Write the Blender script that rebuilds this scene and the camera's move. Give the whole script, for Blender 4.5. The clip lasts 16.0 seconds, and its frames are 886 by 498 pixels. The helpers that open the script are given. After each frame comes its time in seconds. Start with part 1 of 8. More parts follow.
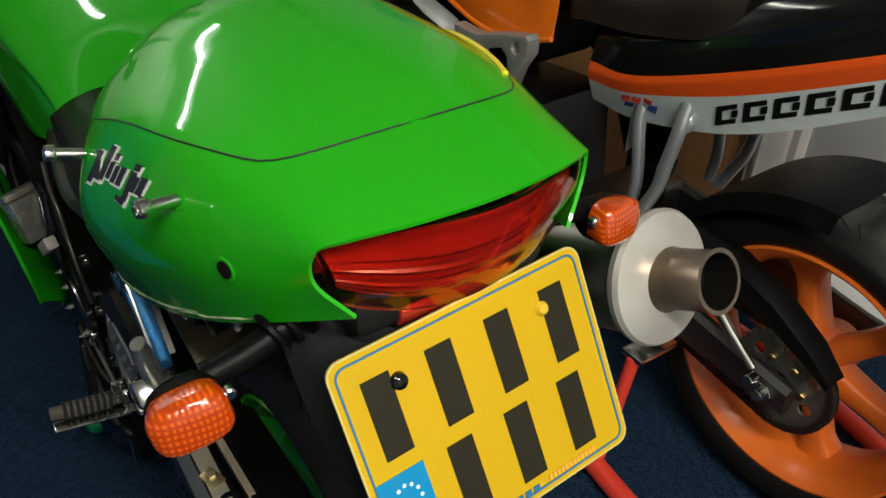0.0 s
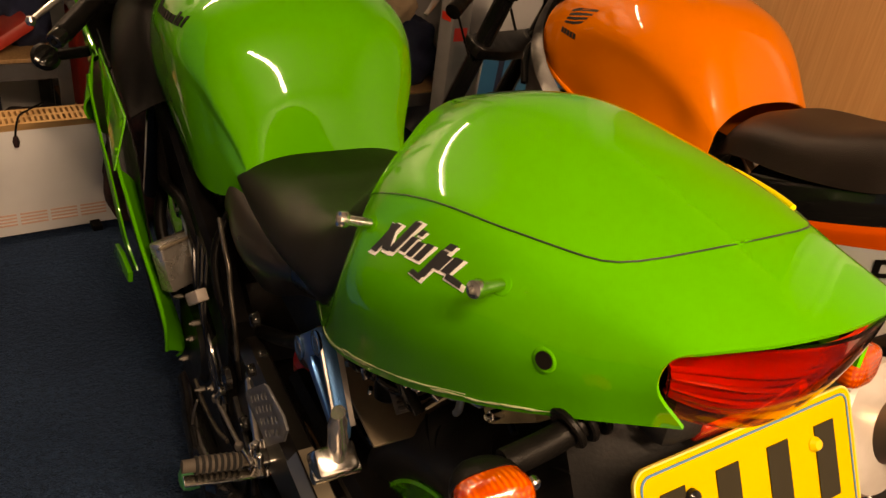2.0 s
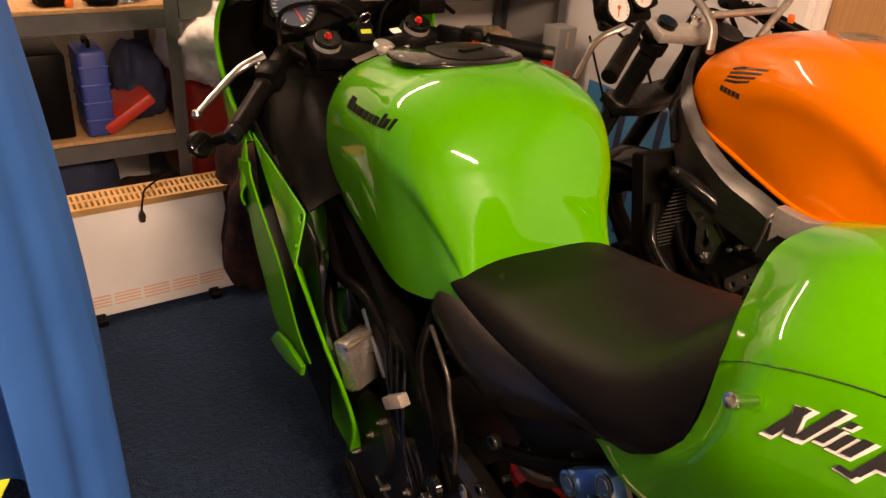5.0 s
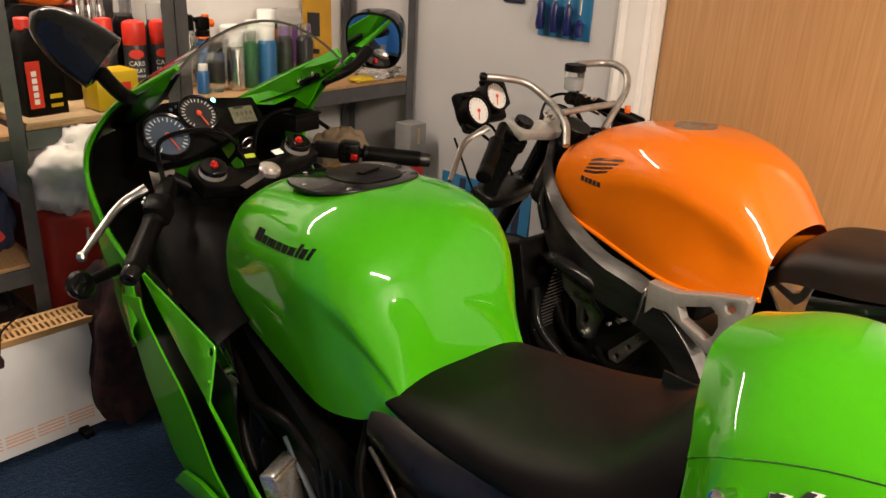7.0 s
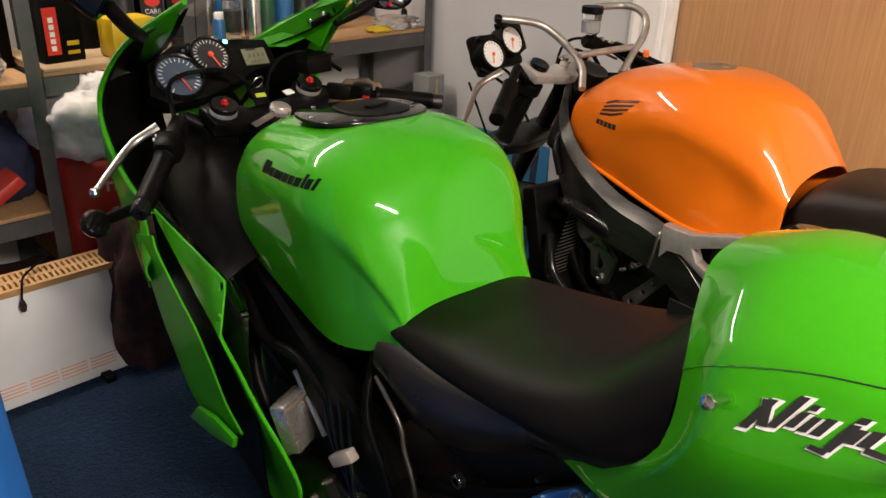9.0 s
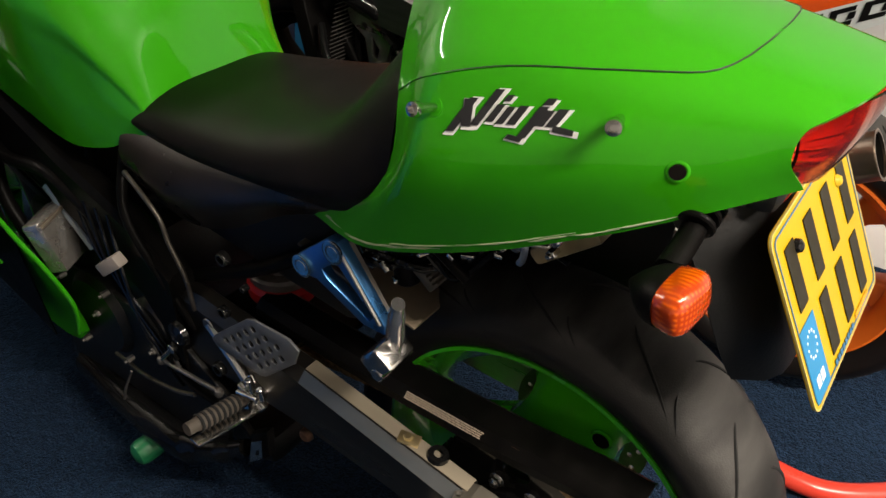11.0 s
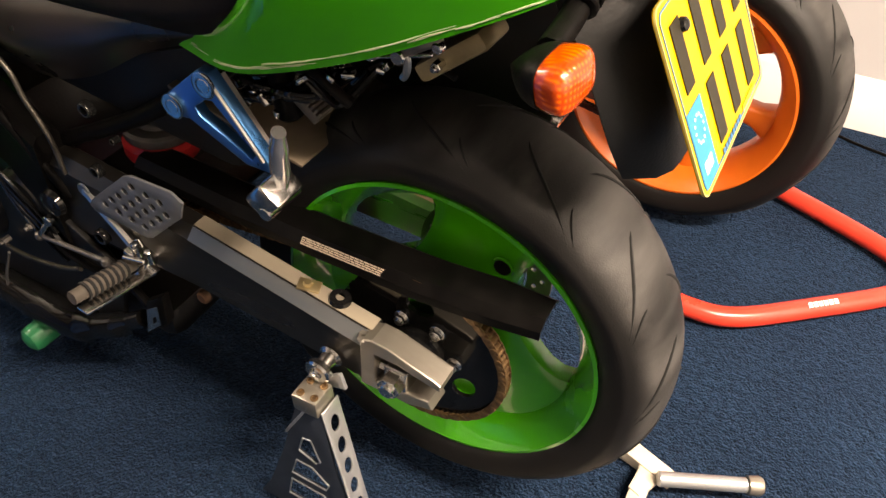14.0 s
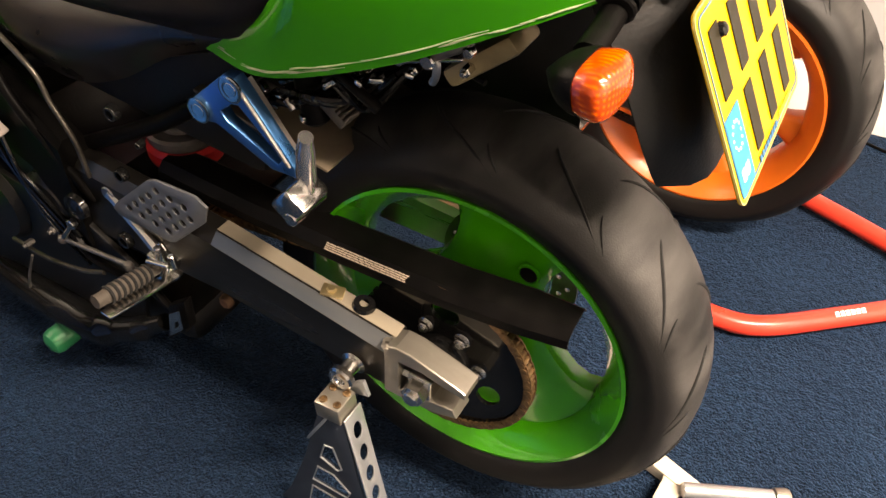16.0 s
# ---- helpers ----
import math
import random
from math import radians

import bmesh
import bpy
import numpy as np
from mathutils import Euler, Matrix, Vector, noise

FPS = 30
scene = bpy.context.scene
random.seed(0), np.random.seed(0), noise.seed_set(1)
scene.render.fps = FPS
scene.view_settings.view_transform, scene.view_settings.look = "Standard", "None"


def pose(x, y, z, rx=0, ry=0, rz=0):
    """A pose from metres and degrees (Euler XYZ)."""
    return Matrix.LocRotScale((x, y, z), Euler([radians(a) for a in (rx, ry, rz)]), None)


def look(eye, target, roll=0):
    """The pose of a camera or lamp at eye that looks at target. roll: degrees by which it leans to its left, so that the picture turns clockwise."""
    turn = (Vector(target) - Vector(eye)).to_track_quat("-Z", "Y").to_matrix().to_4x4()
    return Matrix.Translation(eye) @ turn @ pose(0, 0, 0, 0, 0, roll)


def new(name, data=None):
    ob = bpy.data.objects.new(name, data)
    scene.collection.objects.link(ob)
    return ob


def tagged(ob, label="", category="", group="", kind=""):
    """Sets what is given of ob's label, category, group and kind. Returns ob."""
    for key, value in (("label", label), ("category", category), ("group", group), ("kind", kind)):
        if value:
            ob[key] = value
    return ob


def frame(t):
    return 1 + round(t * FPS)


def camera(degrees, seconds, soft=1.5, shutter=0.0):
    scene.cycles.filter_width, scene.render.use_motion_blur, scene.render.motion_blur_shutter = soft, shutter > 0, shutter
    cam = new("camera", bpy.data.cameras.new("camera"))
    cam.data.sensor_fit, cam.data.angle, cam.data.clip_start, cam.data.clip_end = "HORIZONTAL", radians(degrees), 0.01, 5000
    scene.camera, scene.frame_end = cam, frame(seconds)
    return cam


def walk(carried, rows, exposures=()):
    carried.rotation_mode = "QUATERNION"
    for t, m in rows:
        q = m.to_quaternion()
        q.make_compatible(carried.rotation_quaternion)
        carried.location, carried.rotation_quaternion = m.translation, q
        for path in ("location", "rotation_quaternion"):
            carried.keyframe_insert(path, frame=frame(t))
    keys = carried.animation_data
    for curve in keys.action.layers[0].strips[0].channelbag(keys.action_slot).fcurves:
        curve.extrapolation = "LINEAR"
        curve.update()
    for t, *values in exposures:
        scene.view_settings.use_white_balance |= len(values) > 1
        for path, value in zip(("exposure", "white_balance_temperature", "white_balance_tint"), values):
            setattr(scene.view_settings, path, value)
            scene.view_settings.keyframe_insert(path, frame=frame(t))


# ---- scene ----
cam = camera(59.0, 16.0)
METRES, EYE, TILT, LEAN, TURN = 1.1, 1.25, -33.0, -12.0, 0.0
PATH = [
    (0, (-0.264, -0.548, 1.301), (0.661, 0.773, 0.119), 0.7),
    (0.5, (-0.31, -0.54, 1.295), (0.519, 0.847, 0.117), 2.1),
    (1, (-0.351, -0.538, 1.295), (0.387, 0.933, 0.159), 3.4),
    (1.5, (-0.383, -0.527, 1.292), (0.321, 0.995, 0.202), 3.5),
    (2, (-0.448, -0.448, 1.295), (0.491, 1.026, 0.321), 7.9),
    (2.5, (-0.497, -0.343, 1.299), (0.436, 1.151, 0.352), 7.5),
    (3, (-0.524, -0.287, 1.324), (0.36, 1.24, 0.384), 6.7),
    (3.2, (-0.513, -0.282, 1.325), (0.349, 1.266, 0.397), 6.7),
    (5.3, (-0.686, -0.208, 1.357), (0.204, 1.308, 0.402), 3.5),
    (5.5, (-0.712, -0.227, 1.357), (0.228, 1.257, 0.401), 3.5),
    (6, (-0.729, -0.205, 1.361), (0.46, 1.102, 0.424), 3.6),
    (6.5, (-0.743, -0.168, 1.398), (0.483, 1.154, 0.532), 3.2),
    (7, (-0.757, -0.148, 1.42), (0.487, 1.228, 0.673), 2.9),
    (7.5, (-0.766, -0.156, 1.417), (0.429, 1.287, 0.717), 2.1),
    (8, (-0.767, -0.158, 1.416), (0.403, 1.316, 0.739), 1.7),
    (8.5, (-0.757, -0.16, 1.405), (0.409, 1.314, 0.72), 1.9),
    (9, (-0.743, -0.182, 1.369), (0.432, 1.209, 0.542), 2.3),
    (9.5, (-0.731, -0.207, 1.342), (0.472, 1.061, 0.37), 3.0),
    (10, (-0.72, -0.233, 1.325), (0.53, 0.911, 0.262), 2.6),
    (10.2, (-0.708, -0.244, 1.317), (0.553, 0.852, 0.218), 2.4),
    (12.3, (-0.682, -0.321, 1.225), (0.707, 0.392, -0.025), 3.8),
    (12.5, (-0.683, -0.325, 1.218), (0.695, 0.36, -0.06), 4.1),
    (13, (-0.681, -0.323, 1.201), (0.632, 0.317, -0.165), 4.3),
    (13.5, (-0.684, -0.323, 1.197), (0.612, 0.312, -0.187), 4.2),
    (14, (-0.687, -0.315, 1.2), (0.612, 0.331, -0.177), 3.8),
    (14.5, (-0.691, -0.31, 1.2), (0.606, 0.341, -0.176), 3.8),
    (15, (-0.69, -0.309, 1.198), (0.604, 0.347, -0.179), 3.6),
    (15.5, (-0.689, -0.306, 1.196), (0.602, 0.355, -0.181), 3.5),
    (16, (-0.685, -0.298, 1.194), (0.602, 0.383, -0.177), 3.2),
]
EXPOSURES = [
    (0.0, 0.33, 5700, -3),
    (0.8, 0.40, 6300, 2),
    (1.3, 0.75, 8000, 18),
    (2.0, 0.90, 10800, 26),
    (2.5, 0.88, 7800, 21),
    (3.0, 1.22, 8300, 29),
    (6.2, 1.53, 9600, 34),
    (7.0, 1.42, 7000, 15),
    (7.5, 1.45, 6300, 13),
    (9.2, 1.38, 6400, 14),
    (10.2, 0.85, 6300, 9),
    (12.3, 1.45, 6600, 11),
    (13.0, 1.70, 7100, 16),
    (16.0, 2.04, 7200, 16),
]
walk(cam, [(t, look(eye, target, roll)) for t, eye, target, roll in PATH], EXPOSURES)

# ---- world and lamps ----
world = bpy.data.worlds.new("world")
scene.world = world
world.use_nodes = True
world.node_tree.nodes["Background"].inputs[0].default_value = (0.9, 0.95, 1.0, 1)
world.node_tree.nodes["Background"].inputs[1].default_value = 0.02

ROOM = pose(0, 0, 0, 0, 0, 5.75)
TUBES = [(-0.30, -1.55, 2.33, -60, 1.5, 0.09, 66), (-0.15, 2.12, 2.33, 0, 1.3, 0.05, 12)]      # ceiling tubes: behind the motorcycles, and an added fill light over the shelves


def lamp(name, m, sx, sy, watts, colour):
    data = bpy.data.lights.new(name, "AREA")
    data.shape, data.size, data.size_y, data.energy, data.color = "RECTANGLE", sx, sy, watts, colour
    ob = new(name, data)
    ob.matrix_world = m
    return ob


for u, v, z, a, sx, sy, watts in TUBES:
    lamp("tube_light", ROOM @ pose(u, v, z, 0, 0, a) @ pose(0, 0, -0.02), sx, sy, watts, (1.0, 0.87, 0.72))


# ---- materials ----
def material(name, colour, rough=0.5, metal=0.0, second=None, scale=20.0, bump=0.0, bump_scale=200.0, coat=0.0,
             rough_var=0.1, stretch=(1, 1, 1), detail=6.0, mix=0.5, alpha=1.0, transmission=0.0, emission=0.0, ior=1.5, spec=0.5):
    m = bpy.data.materials.new(name)
    m.use_nodes = True
    nt = m.node_tree
    b = nt.nodes["Principled BSDF"]
    b.inputs["Base Color"].default_value = (*colour, 1)
    b.inputs["Roughness"].default_value = rough
    b.inputs["Metallic"].default_value = metal
    b.inputs["IOR"].default_value = ior
    b.inputs["Specular IOR Level"].default_value = spec
    b.inputs["Coat Weight"].default_value = coat
    b.inputs["Coat Roughness"].default_value = 0.04
    b.inputs["Transmission Weight"].default_value = transmission
    b.inputs["Alpha"].default_value = alpha
    if emission:
        b.inputs["Emission Color"].default_value = (*colour, 1)
        b.inputs["Emission Strength"].default_value = emission
    tc = nt.nodes.new("ShaderNodeTexCoord")
    mp = nt.nodes.new("ShaderNodeMapping")
    mp.inputs["Scale"].default_value = stretch
    nt.links.new(tc.outputs["Object"], mp.inputs["Vector"])
    n1 = nt.nodes.new("ShaderNodeTexNoise")
    n1.inputs["Scale"].default_value = scale
    n1.inputs["Detail"].default_value = detail
    nt.links.new(mp.outputs[0], n1.inputs["Vector"])
    if second:
        ramp = nt.nodes.new("ShaderNodeMapRange")
        ramp.inputs[1].default_value, ramp.inputs[2].default_value = 0.35, 0.65
        ramp.inputs[4].default_value = mix * 2
        nt.links.new(n1.outputs[0], ramp.inputs[0])
        mx = nt.nodes.new("ShaderNodeMix")
        mx.data_type = "RGBA"
        mx.inputs[6].default_value, mx.inputs[7].default_value = (*colour, 1), (*second, 1)
        nt.links.new(ramp.outputs[0], mx.inputs[0])
        nt.links.new(mx.outputs[2], b.inputs["Base Color"])
    if rough_var:
        rr = nt.nodes.new("ShaderNodeMapRange")
        rr.inputs[3].default_value, rr.inputs[4].default_value = max(0.02, rough - rough_var), min(1, rough + rough_var)
        nt.links.new(n1.outputs[0], rr.inputs[0])
        nt.links.new(rr.outputs[0], b.inputs["Roughness"])
    if bump:
        n2 = nt.nodes.new("ShaderNodeTexNoise")
        n2.inputs["Scale"].default_value = bump_scale
        n2.inputs["Detail"].default_value = 4
        nt.links.new(mp.outputs[0], n2.inputs["Vector"])
        bp = nt.nodes.new("ShaderNodeBump")
        bp.inputs["Strength"].default_value = bump
        bp.inputs["Distance"].default_value = 0.004
        nt.links.new(n2.outputs[0], bp.inputs["Height"])
        nt.links.new(bp.outputs[0], b.inputs["Normal"])
    return m


GREEN = material("green_paint", (0.034, 0.32, 0.003), 0.38, second=(0.040, 0.335, 0.0035), scale=3, coat=0.85, rough_var=0.05, spec=0.05)
GREEN_SATIN = material("green_paint_underside", (0.034, 0.32, 0.003), 0.5, second=(0.040, 0.335, 0.0035), scale=3, coat=0.12, rough_var=0.05, spec=0.04)
GREEN_WHEEL = material("green_wheel_paint", (0.048, 0.40, 0.004), 0.25, second=(0.040, 0.34, 0.003), scale=12, coat=0.8, rough_var=0.08)
FLASH_RED = material("red_orange_paint", (0.72, 0.085, 0.008), 0.35, second=(0.74, 0.092, 0.009), scale=3, coat=0.8, rough_var=0.05, spec=0.08)
ORANGE = material("orange_paint", (0.80, 0.17, 0.006), 0.35, second=(0.82, 0.18, 0.007), scale=3, coat=0.85, rough_var=0.05, spec=0.08)
ORANGE_WHEEL = material("orange_wheel_paint", (0.72, 0.15, 0.012), 0.36, second=(0.62, 0.12, 0.012), scale=10, coat=0.2)
YELLOW_EDGE = material("yellow_trim", (0.8, 0.6, 0.02), 0.35)
WHITE_PAINT = material("white_tail_paint", (0.62, 0.66, 0.66), 0.3, second=(0.55, 0.6, 0.6), scale=8, coat=0.5)
def worn_tyre(name):
    """Black rubber whose tread band is scrubbed grey, with streaks of sheen painted across it."""
    m = material(name, (0.006, 0.0056, 0.0052), 0.5, bump=0.12, bump_scale=500, rough_var=0.0, spec=0.3)
    nt = m.node_tree
    b = nt.nodes["Principled BSDF"]
    tc = nt.nodes.new("ShaderNodeTexCoord")
    sp = nt.nodes.new("ShaderNodeSeparateXYZ")
    nt.links.new(tc.outputs["Object"], sp.inputs[0])
    ab = nt.nodes.new("ShaderNodeMath")
    ab.operation = "ABSOLUTE"
    nt.links.new(sp.outputs[0], ab.inputs[0])
    band = nt.nodes.new("ShaderNodeMapRange")
    band.interpolation_type = "SMOOTHSTEP"
    band.inputs[1].default_value, band.inputs[2].default_value = 0.078, 0.052
    nt.links.new(ab.outputs[0], band.inputs[0])
    mp = nt.nodes.new("ShaderNodeMapping")
    mp.inputs["Scale"].default_value = (0.22, 1, 1)
    nt.links.new(tc.outputs["Object"], mp.inputs["Vector"])
    n1 = nt.nodes.new("ShaderNodeTexNoise")
    n1.inputs["Scale"].default_value, n1.inputs["Detail"].default_value = 20, 6
    nt.links.new(mp.outputs[0], n1.inputs["Vector"])
    k = nt.nodes.new("ShaderNodeMapRange")
    k.inputs[1].default_value, k.inputs[2].default_value, k.inputs[3].default_value = 0.36, 0.66, 0.12
    nt.links.new(n1.outputs[0], k.inputs[0])
    ml = nt.nodes.new("ShaderNodeMath")
    ml.operation = "MULTIPLY"
    nt.links.new(band.outputs[0], ml.inputs[0])
    nt.links.new(k.outputs[0], ml.inputs[1])
    mx = nt.nodes.new("ShaderNodeMix")
    mx.data_type = "RGBA"
    mx.inputs[6].default_value, mx.inputs[7].default_value = (0.006, 0.0054, 0.005, 1), (0.060, 0.057, 0.054, 1)
    nt.links.new(ml.outputs[0], mx.inputs[0])
    nt.links.new(mx.outputs[2], b.inputs["Base Color"])
    rr = nt.nodes.new("ShaderNodeMapRange")
    rr.inputs[3].default_value, rr.inputs[4].default_value = 0.5, 0.62
    nt.links.new(ml.outputs[0], rr.inputs[0])
    nt.links.new(rr.outputs[0], b.inputs["Roughness"])
    return m


def cut_pile(name, dark, light):
    """Short cut pile: tufts, clumps of tufts, and broad patches where the pile leans another way."""
    m = material(name, dark, 0.95, rough_var=0.0, spec=0.1)
    nt = m.node_tree
    b = nt.nodes["Principled BSDF"]
    tc = nt.nodes.new("ShaderNodeTexCoord")
    outs = []
    for scale, detail, lo, hi in ((210, 3, 0.36, 0.66), (70, 3, 0.34, 0.66), (3.2, 4, 0.38, 0.64)):
        n = nt.nodes.new("ShaderNodeTexNoise")
        n.inputs["Scale"].default_value, n.inputs["Detail"].default_value = scale, detail
        nt.links.new(tc.outputs["Object"], n.inputs["Vector"])
        r = nt.nodes.new("ShaderNodeMapRange")
        r.inputs[1].default_value, r.inputs[2].default_value = lo, hi
        nt.links.new(n.outputs[0], r.inputs[0])
        outs.append(r.outputs[0])
    add = nt.nodes.new("ShaderNodeMath")
    add.operation = "ADD"
    nt.links.new(outs[0], add.inputs[0])
    nt.links.new(outs[1], add.inputs[1])
    pat = nt.nodes.new("ShaderNodeMapRange")
    pat.inputs[3].default_value, pat.inputs[4].default_value = 0.34, 0.62
    nt.links.new(outs[2], pat.inputs[0])
    ml = nt.nodes.new("ShaderNodeMath")
    ml.operation = "MULTIPLY"
    nt.links.new(add.outputs[0], ml.inputs[0])
    nt.links.new(pat.outputs[0], ml.inputs[1])
    mx = nt.nodes.new("ShaderNodeMix")
    mx.data_type = "RGBA"
    mx.inputs[6].default_value, mx.inputs[7].default_value = (*dark, 1), (*light, 1)
    nt.links.new(ml.outputs[0], mx.inputs[0])
    nt.links.new(mx.outputs[2], b.inputs["Base Color"])
    b.inputs["Sheen Weight"].default_value = 0.15
    b.inputs["Sheen Roughness"].default_value = 0.4
    b.inputs["Sheen Tint"].default_value = (0.25, 0.45, 0.9, 1)
    bp = nt.nodes.new("ShaderNodeBump")
    bp.inputs["Strength"].default_value, bp.inputs["Distance"].default_value = 1.0, 0.006
    nt.links.new(add.outputs[0], bp.inputs["Height"])
    nt.links.new(bp.outputs[0], b.inputs["Normal"])
    return m


RUBBER = worn_tyre("tyre_rubber")
TREAD = material("groove_rubber", (0.006, 0.006, 0.006), 0.9)
SEAT = material("seat_vinyl", (0.0055, 0.0042, 0.0037), 0.42, second=(0.009, 0.0068, 0.006), scale=14, bump=0.2, bump_scale=900, rough_var=0.08, spec=0.12)
PAD = material("foam_pad", (0.010, 0.006, 0.0045), 0.45, second=(0.016, 0.009, 0.006), scale=9, bump=0.3, bump_scale=500)
BLACK = material("black_plastic", (0.0028, 0.0026, 0.0025), 0.36, second=(0.0052, 0.0047, 0.0044), scale=30, bump=0.12, bump_scale=600, rough_var=0.12, spec=0.07)
FRAME_EDGE = material("pale_edge_metal", (0.075, 0.066, 0.055), 0.35, metal=0.8, second=(0.14, 0.125, 0.105), scale=30)
YOKE_ALLOY = material("cast_yoke_alloy", (0.50, 0.48, 0.45), 0.42, metal=0.4, second=(0.42, 0.40, 0.37), scale=50)
CAP_SILVER = material("satin_cap_silver", (0.66, 0.62, 0.58), 0.30, metal=0.75, second=(0.5, 0.47, 0.44), scale=30)
COVER_GLOSS = material("polished_black_cover", (0.010, 0.0075, 0.006), 0.30, second=(0.018, 0.013, 0.010), scale=9, coat=0.22, rough_var=0.10, spec=0.35)
BLACK_GLOSS = material("black_gloss", (0.005, 0.005, 0.005), 0.12, second=(0.008, 0.008, 0.008), scale=8, coat=0.28, rough_var=0.06, spec=0.15)
ENGINE = material("engine_black", (0.004, 0.0037, 0.0034), 0.40, metal=0.0, second=(0.010, 0.009, 0.008), scale=26, bump=0.2, bump_scale=240)
ENGINE_GREY = material("engine_casting", (0.16, 0.15, 0.14), 0.45, metal=0.8, second=(0.24, 0.22, 0.2), scale=40, bump=0.2, bump_scale=300)
ALLOY = material("bare_aluminium", (0.56, 0.55, 0.53), 0.3, metal=1.0, second=(0.44, 0.42, 0.40), scale=18, bump=0.05, bump_scale=300, stretch=(1, 0.12, 1))
ALLOY_DARK = material("brushed_frame_alloy", (0.075, 0.073, 0.07), 0.40, metal=1.0, second=(0.05, 0.049, 0.047), scale=30, stretch=(1, 0.15, 1), bump=0.05)
STEEL = material("bright_steel", (0.7, 0.69, 0.67), 0.2, metal=1.0, second=(0.55, 0.53, 0.5), scale=40)
BRONZE = material("heat_tinted_steel", (0.30, 0.225, 0.16), 0.34, metal=1.0, second=(0.20, 0.165, 0.14), scale=14, bump=0.05)
CHAIN = material("chain_steel", (0.26, 0.16, 0.075), 0.42, metal=0.8, second=(0.12, 0.075, 0.04), scale=120, bump=0.2)
# polished alloy, coloured blue to stand for the blue cloth mirrored in it
BLUE_SHEEN_ALLOY = material("alloy_with_blue_sheen", (0.07, 0.24, 0.56), 0.3, metal=0.9, second=(0.10, 0.28, 0.58), scale=20)
ANOD_RED = material("red_anodised", (0.62, 0.02, 0.015), 0.28, metal=0.6)
RED_PAINT = material("red_stand_paint", (0.72, 0.055, 0.03), 0.3, second=(0.64, 0.045, 0.025), scale=10, coat=0.3)
RED_SPRING = material("red_spring", (0.5, 0.018, 0.02), 0.35, coat=0.3)
SILVER = material("silver_stand_paint", (0.60, 0.62, 0.64), 0.35, metal=0.75, second=(0.48, 0.49, 0.5), scale=14, bump=0.04)
CREAM = material("cream_stand_foot", (0.70, 0.62, 0.50), 0.5, second=(0.6, 0.52, 0.42), scale=12)
PLATE = material("yellow_plate", (0.50, 0.315, 0.001), 0.35, second=(0.47, 0.30, 0.001), scale=6, coat=0.12, spec=0.15)
PLATE_INK = material("plate_black", (0.016, 0.013, 0.006), 0.45, spec=0.2)
PLATE_BLUE = material("plate_blue", (0.008, 0.19, 0.42), 0.35)
PALE_BLUE = material("plate_border", (0.02, 0.12, 0.26), 0.4)
WHITE = material("white_print", (0.8, 0.8, 0.78), 0.5)
def ribbed_lens(name, colour, second, pitch):
    """Moulded lens plastic with fine crossing ribs."""
    m = material(name, colour, 0.12, coat=0.9, spec=0.4, rough_var=0.05)
    nt = m.node_tree
    tc = nt.nodes.new("ShaderNodeTexCoord")
    heights = []
    for axis, k in (("X", 1.0), ("Z", 0.8)):
        wv = nt.nodes.new("ShaderNodeTexWave")
        wv.bands_direction = axis
        wv.inputs["Scale"].default_value = 0.314 / pitch * k
        wv.inputs["Distortion"].default_value = 2.5
        nt.links.new(tc.outputs["Object"], wv.inputs["Vector"])
        heights.append(wv.outputs["Fac"])
    add = nt.nodes.new("ShaderNodeMath")
    add.operation = "MULTIPLY"
    nt.links.new(heights[0], add.inputs[0])
    nt.links.new(heights[1], add.inputs[1])
    mx = nt.nodes.new("ShaderNodeMix")
    mx.data_type = "RGBA"
    mx.inputs[6].default_value, mx.inputs[7].default_value = (*second, 1), (*colour, 1)
    nt.links.new(add.outputs[0], mx.inputs[0])
    b = nt.nodes["Principled BSDF"]
    nt.links.new(mx.outputs[2], b.inputs["Base Color"])
    bp = nt.nodes.new("ShaderNodeBump")
    bp.inputs["Strength"].default_value = 0.20
    bp.inputs["Distance"].default_value = 0.002
    nt.links.new(add.outputs[0], bp.inputs["Height"])
    nt.links.new(bp.outputs[0], b.inputs["Normal"])
    return m


AMBER = ribbed_lens("amber_lens", (0.66, 0.10, 0.0006), (0.36, 0.034, 0.0003), 0.0042)
RED_LENS = material("red_lens", (0.34, 0.026, 0.012), 0.22, second=(0.20, 0.012, 0.006), scale=26, coat=0.5, stretch=(0.25, 1, 2.5), rough_var=0.05)
RED_COVER = material("red_lens_cover", (0.66, 0.20, 0.12), 0.06, transmission=1.0, ior=1.3, rough_var=0.0)
GLASS = material("clear_screen", (0.94, 0.96, 0.95), 0.03, transmission=1.0, ior=1.12, rough_var=0.0)
CLEAR = material("clear_plastic", (0.85, 0.87, 0.87), 0.12, transmission=0.9, ior=1.2, rough_var=0.05)
# left mirror glass: a dark reflection put into the metal colour
DARK_MIRROR = material("dark_reflection_mirror", (0.05, 0.052, 0.06), 0.05, metal=1.0, rough_var=0.0)
MIRROR = material("mirror_glass", (0.9, 0.92, 0.92), 0.02, metal=1.0, rough_var=0.0)
CARPET = cut_pile("blue_carpet", (0.0011, 0.0036, 0.0098), (0.0125, 0.034, 0.070))
WALL = material("white_wall", (0.80, 0.79, 0.77), 0.7, second=(0.67, 0.66, 0.64), scale=2.5, bump=0.08, bump_scale=90)
GREY_WALL = material("pale_grey_wall", (0.50, 0.50, 0.51), 0.65, second=(0.46, 0.46, 0.47), scale=2.5, bump=0.08, bump_scale=110)
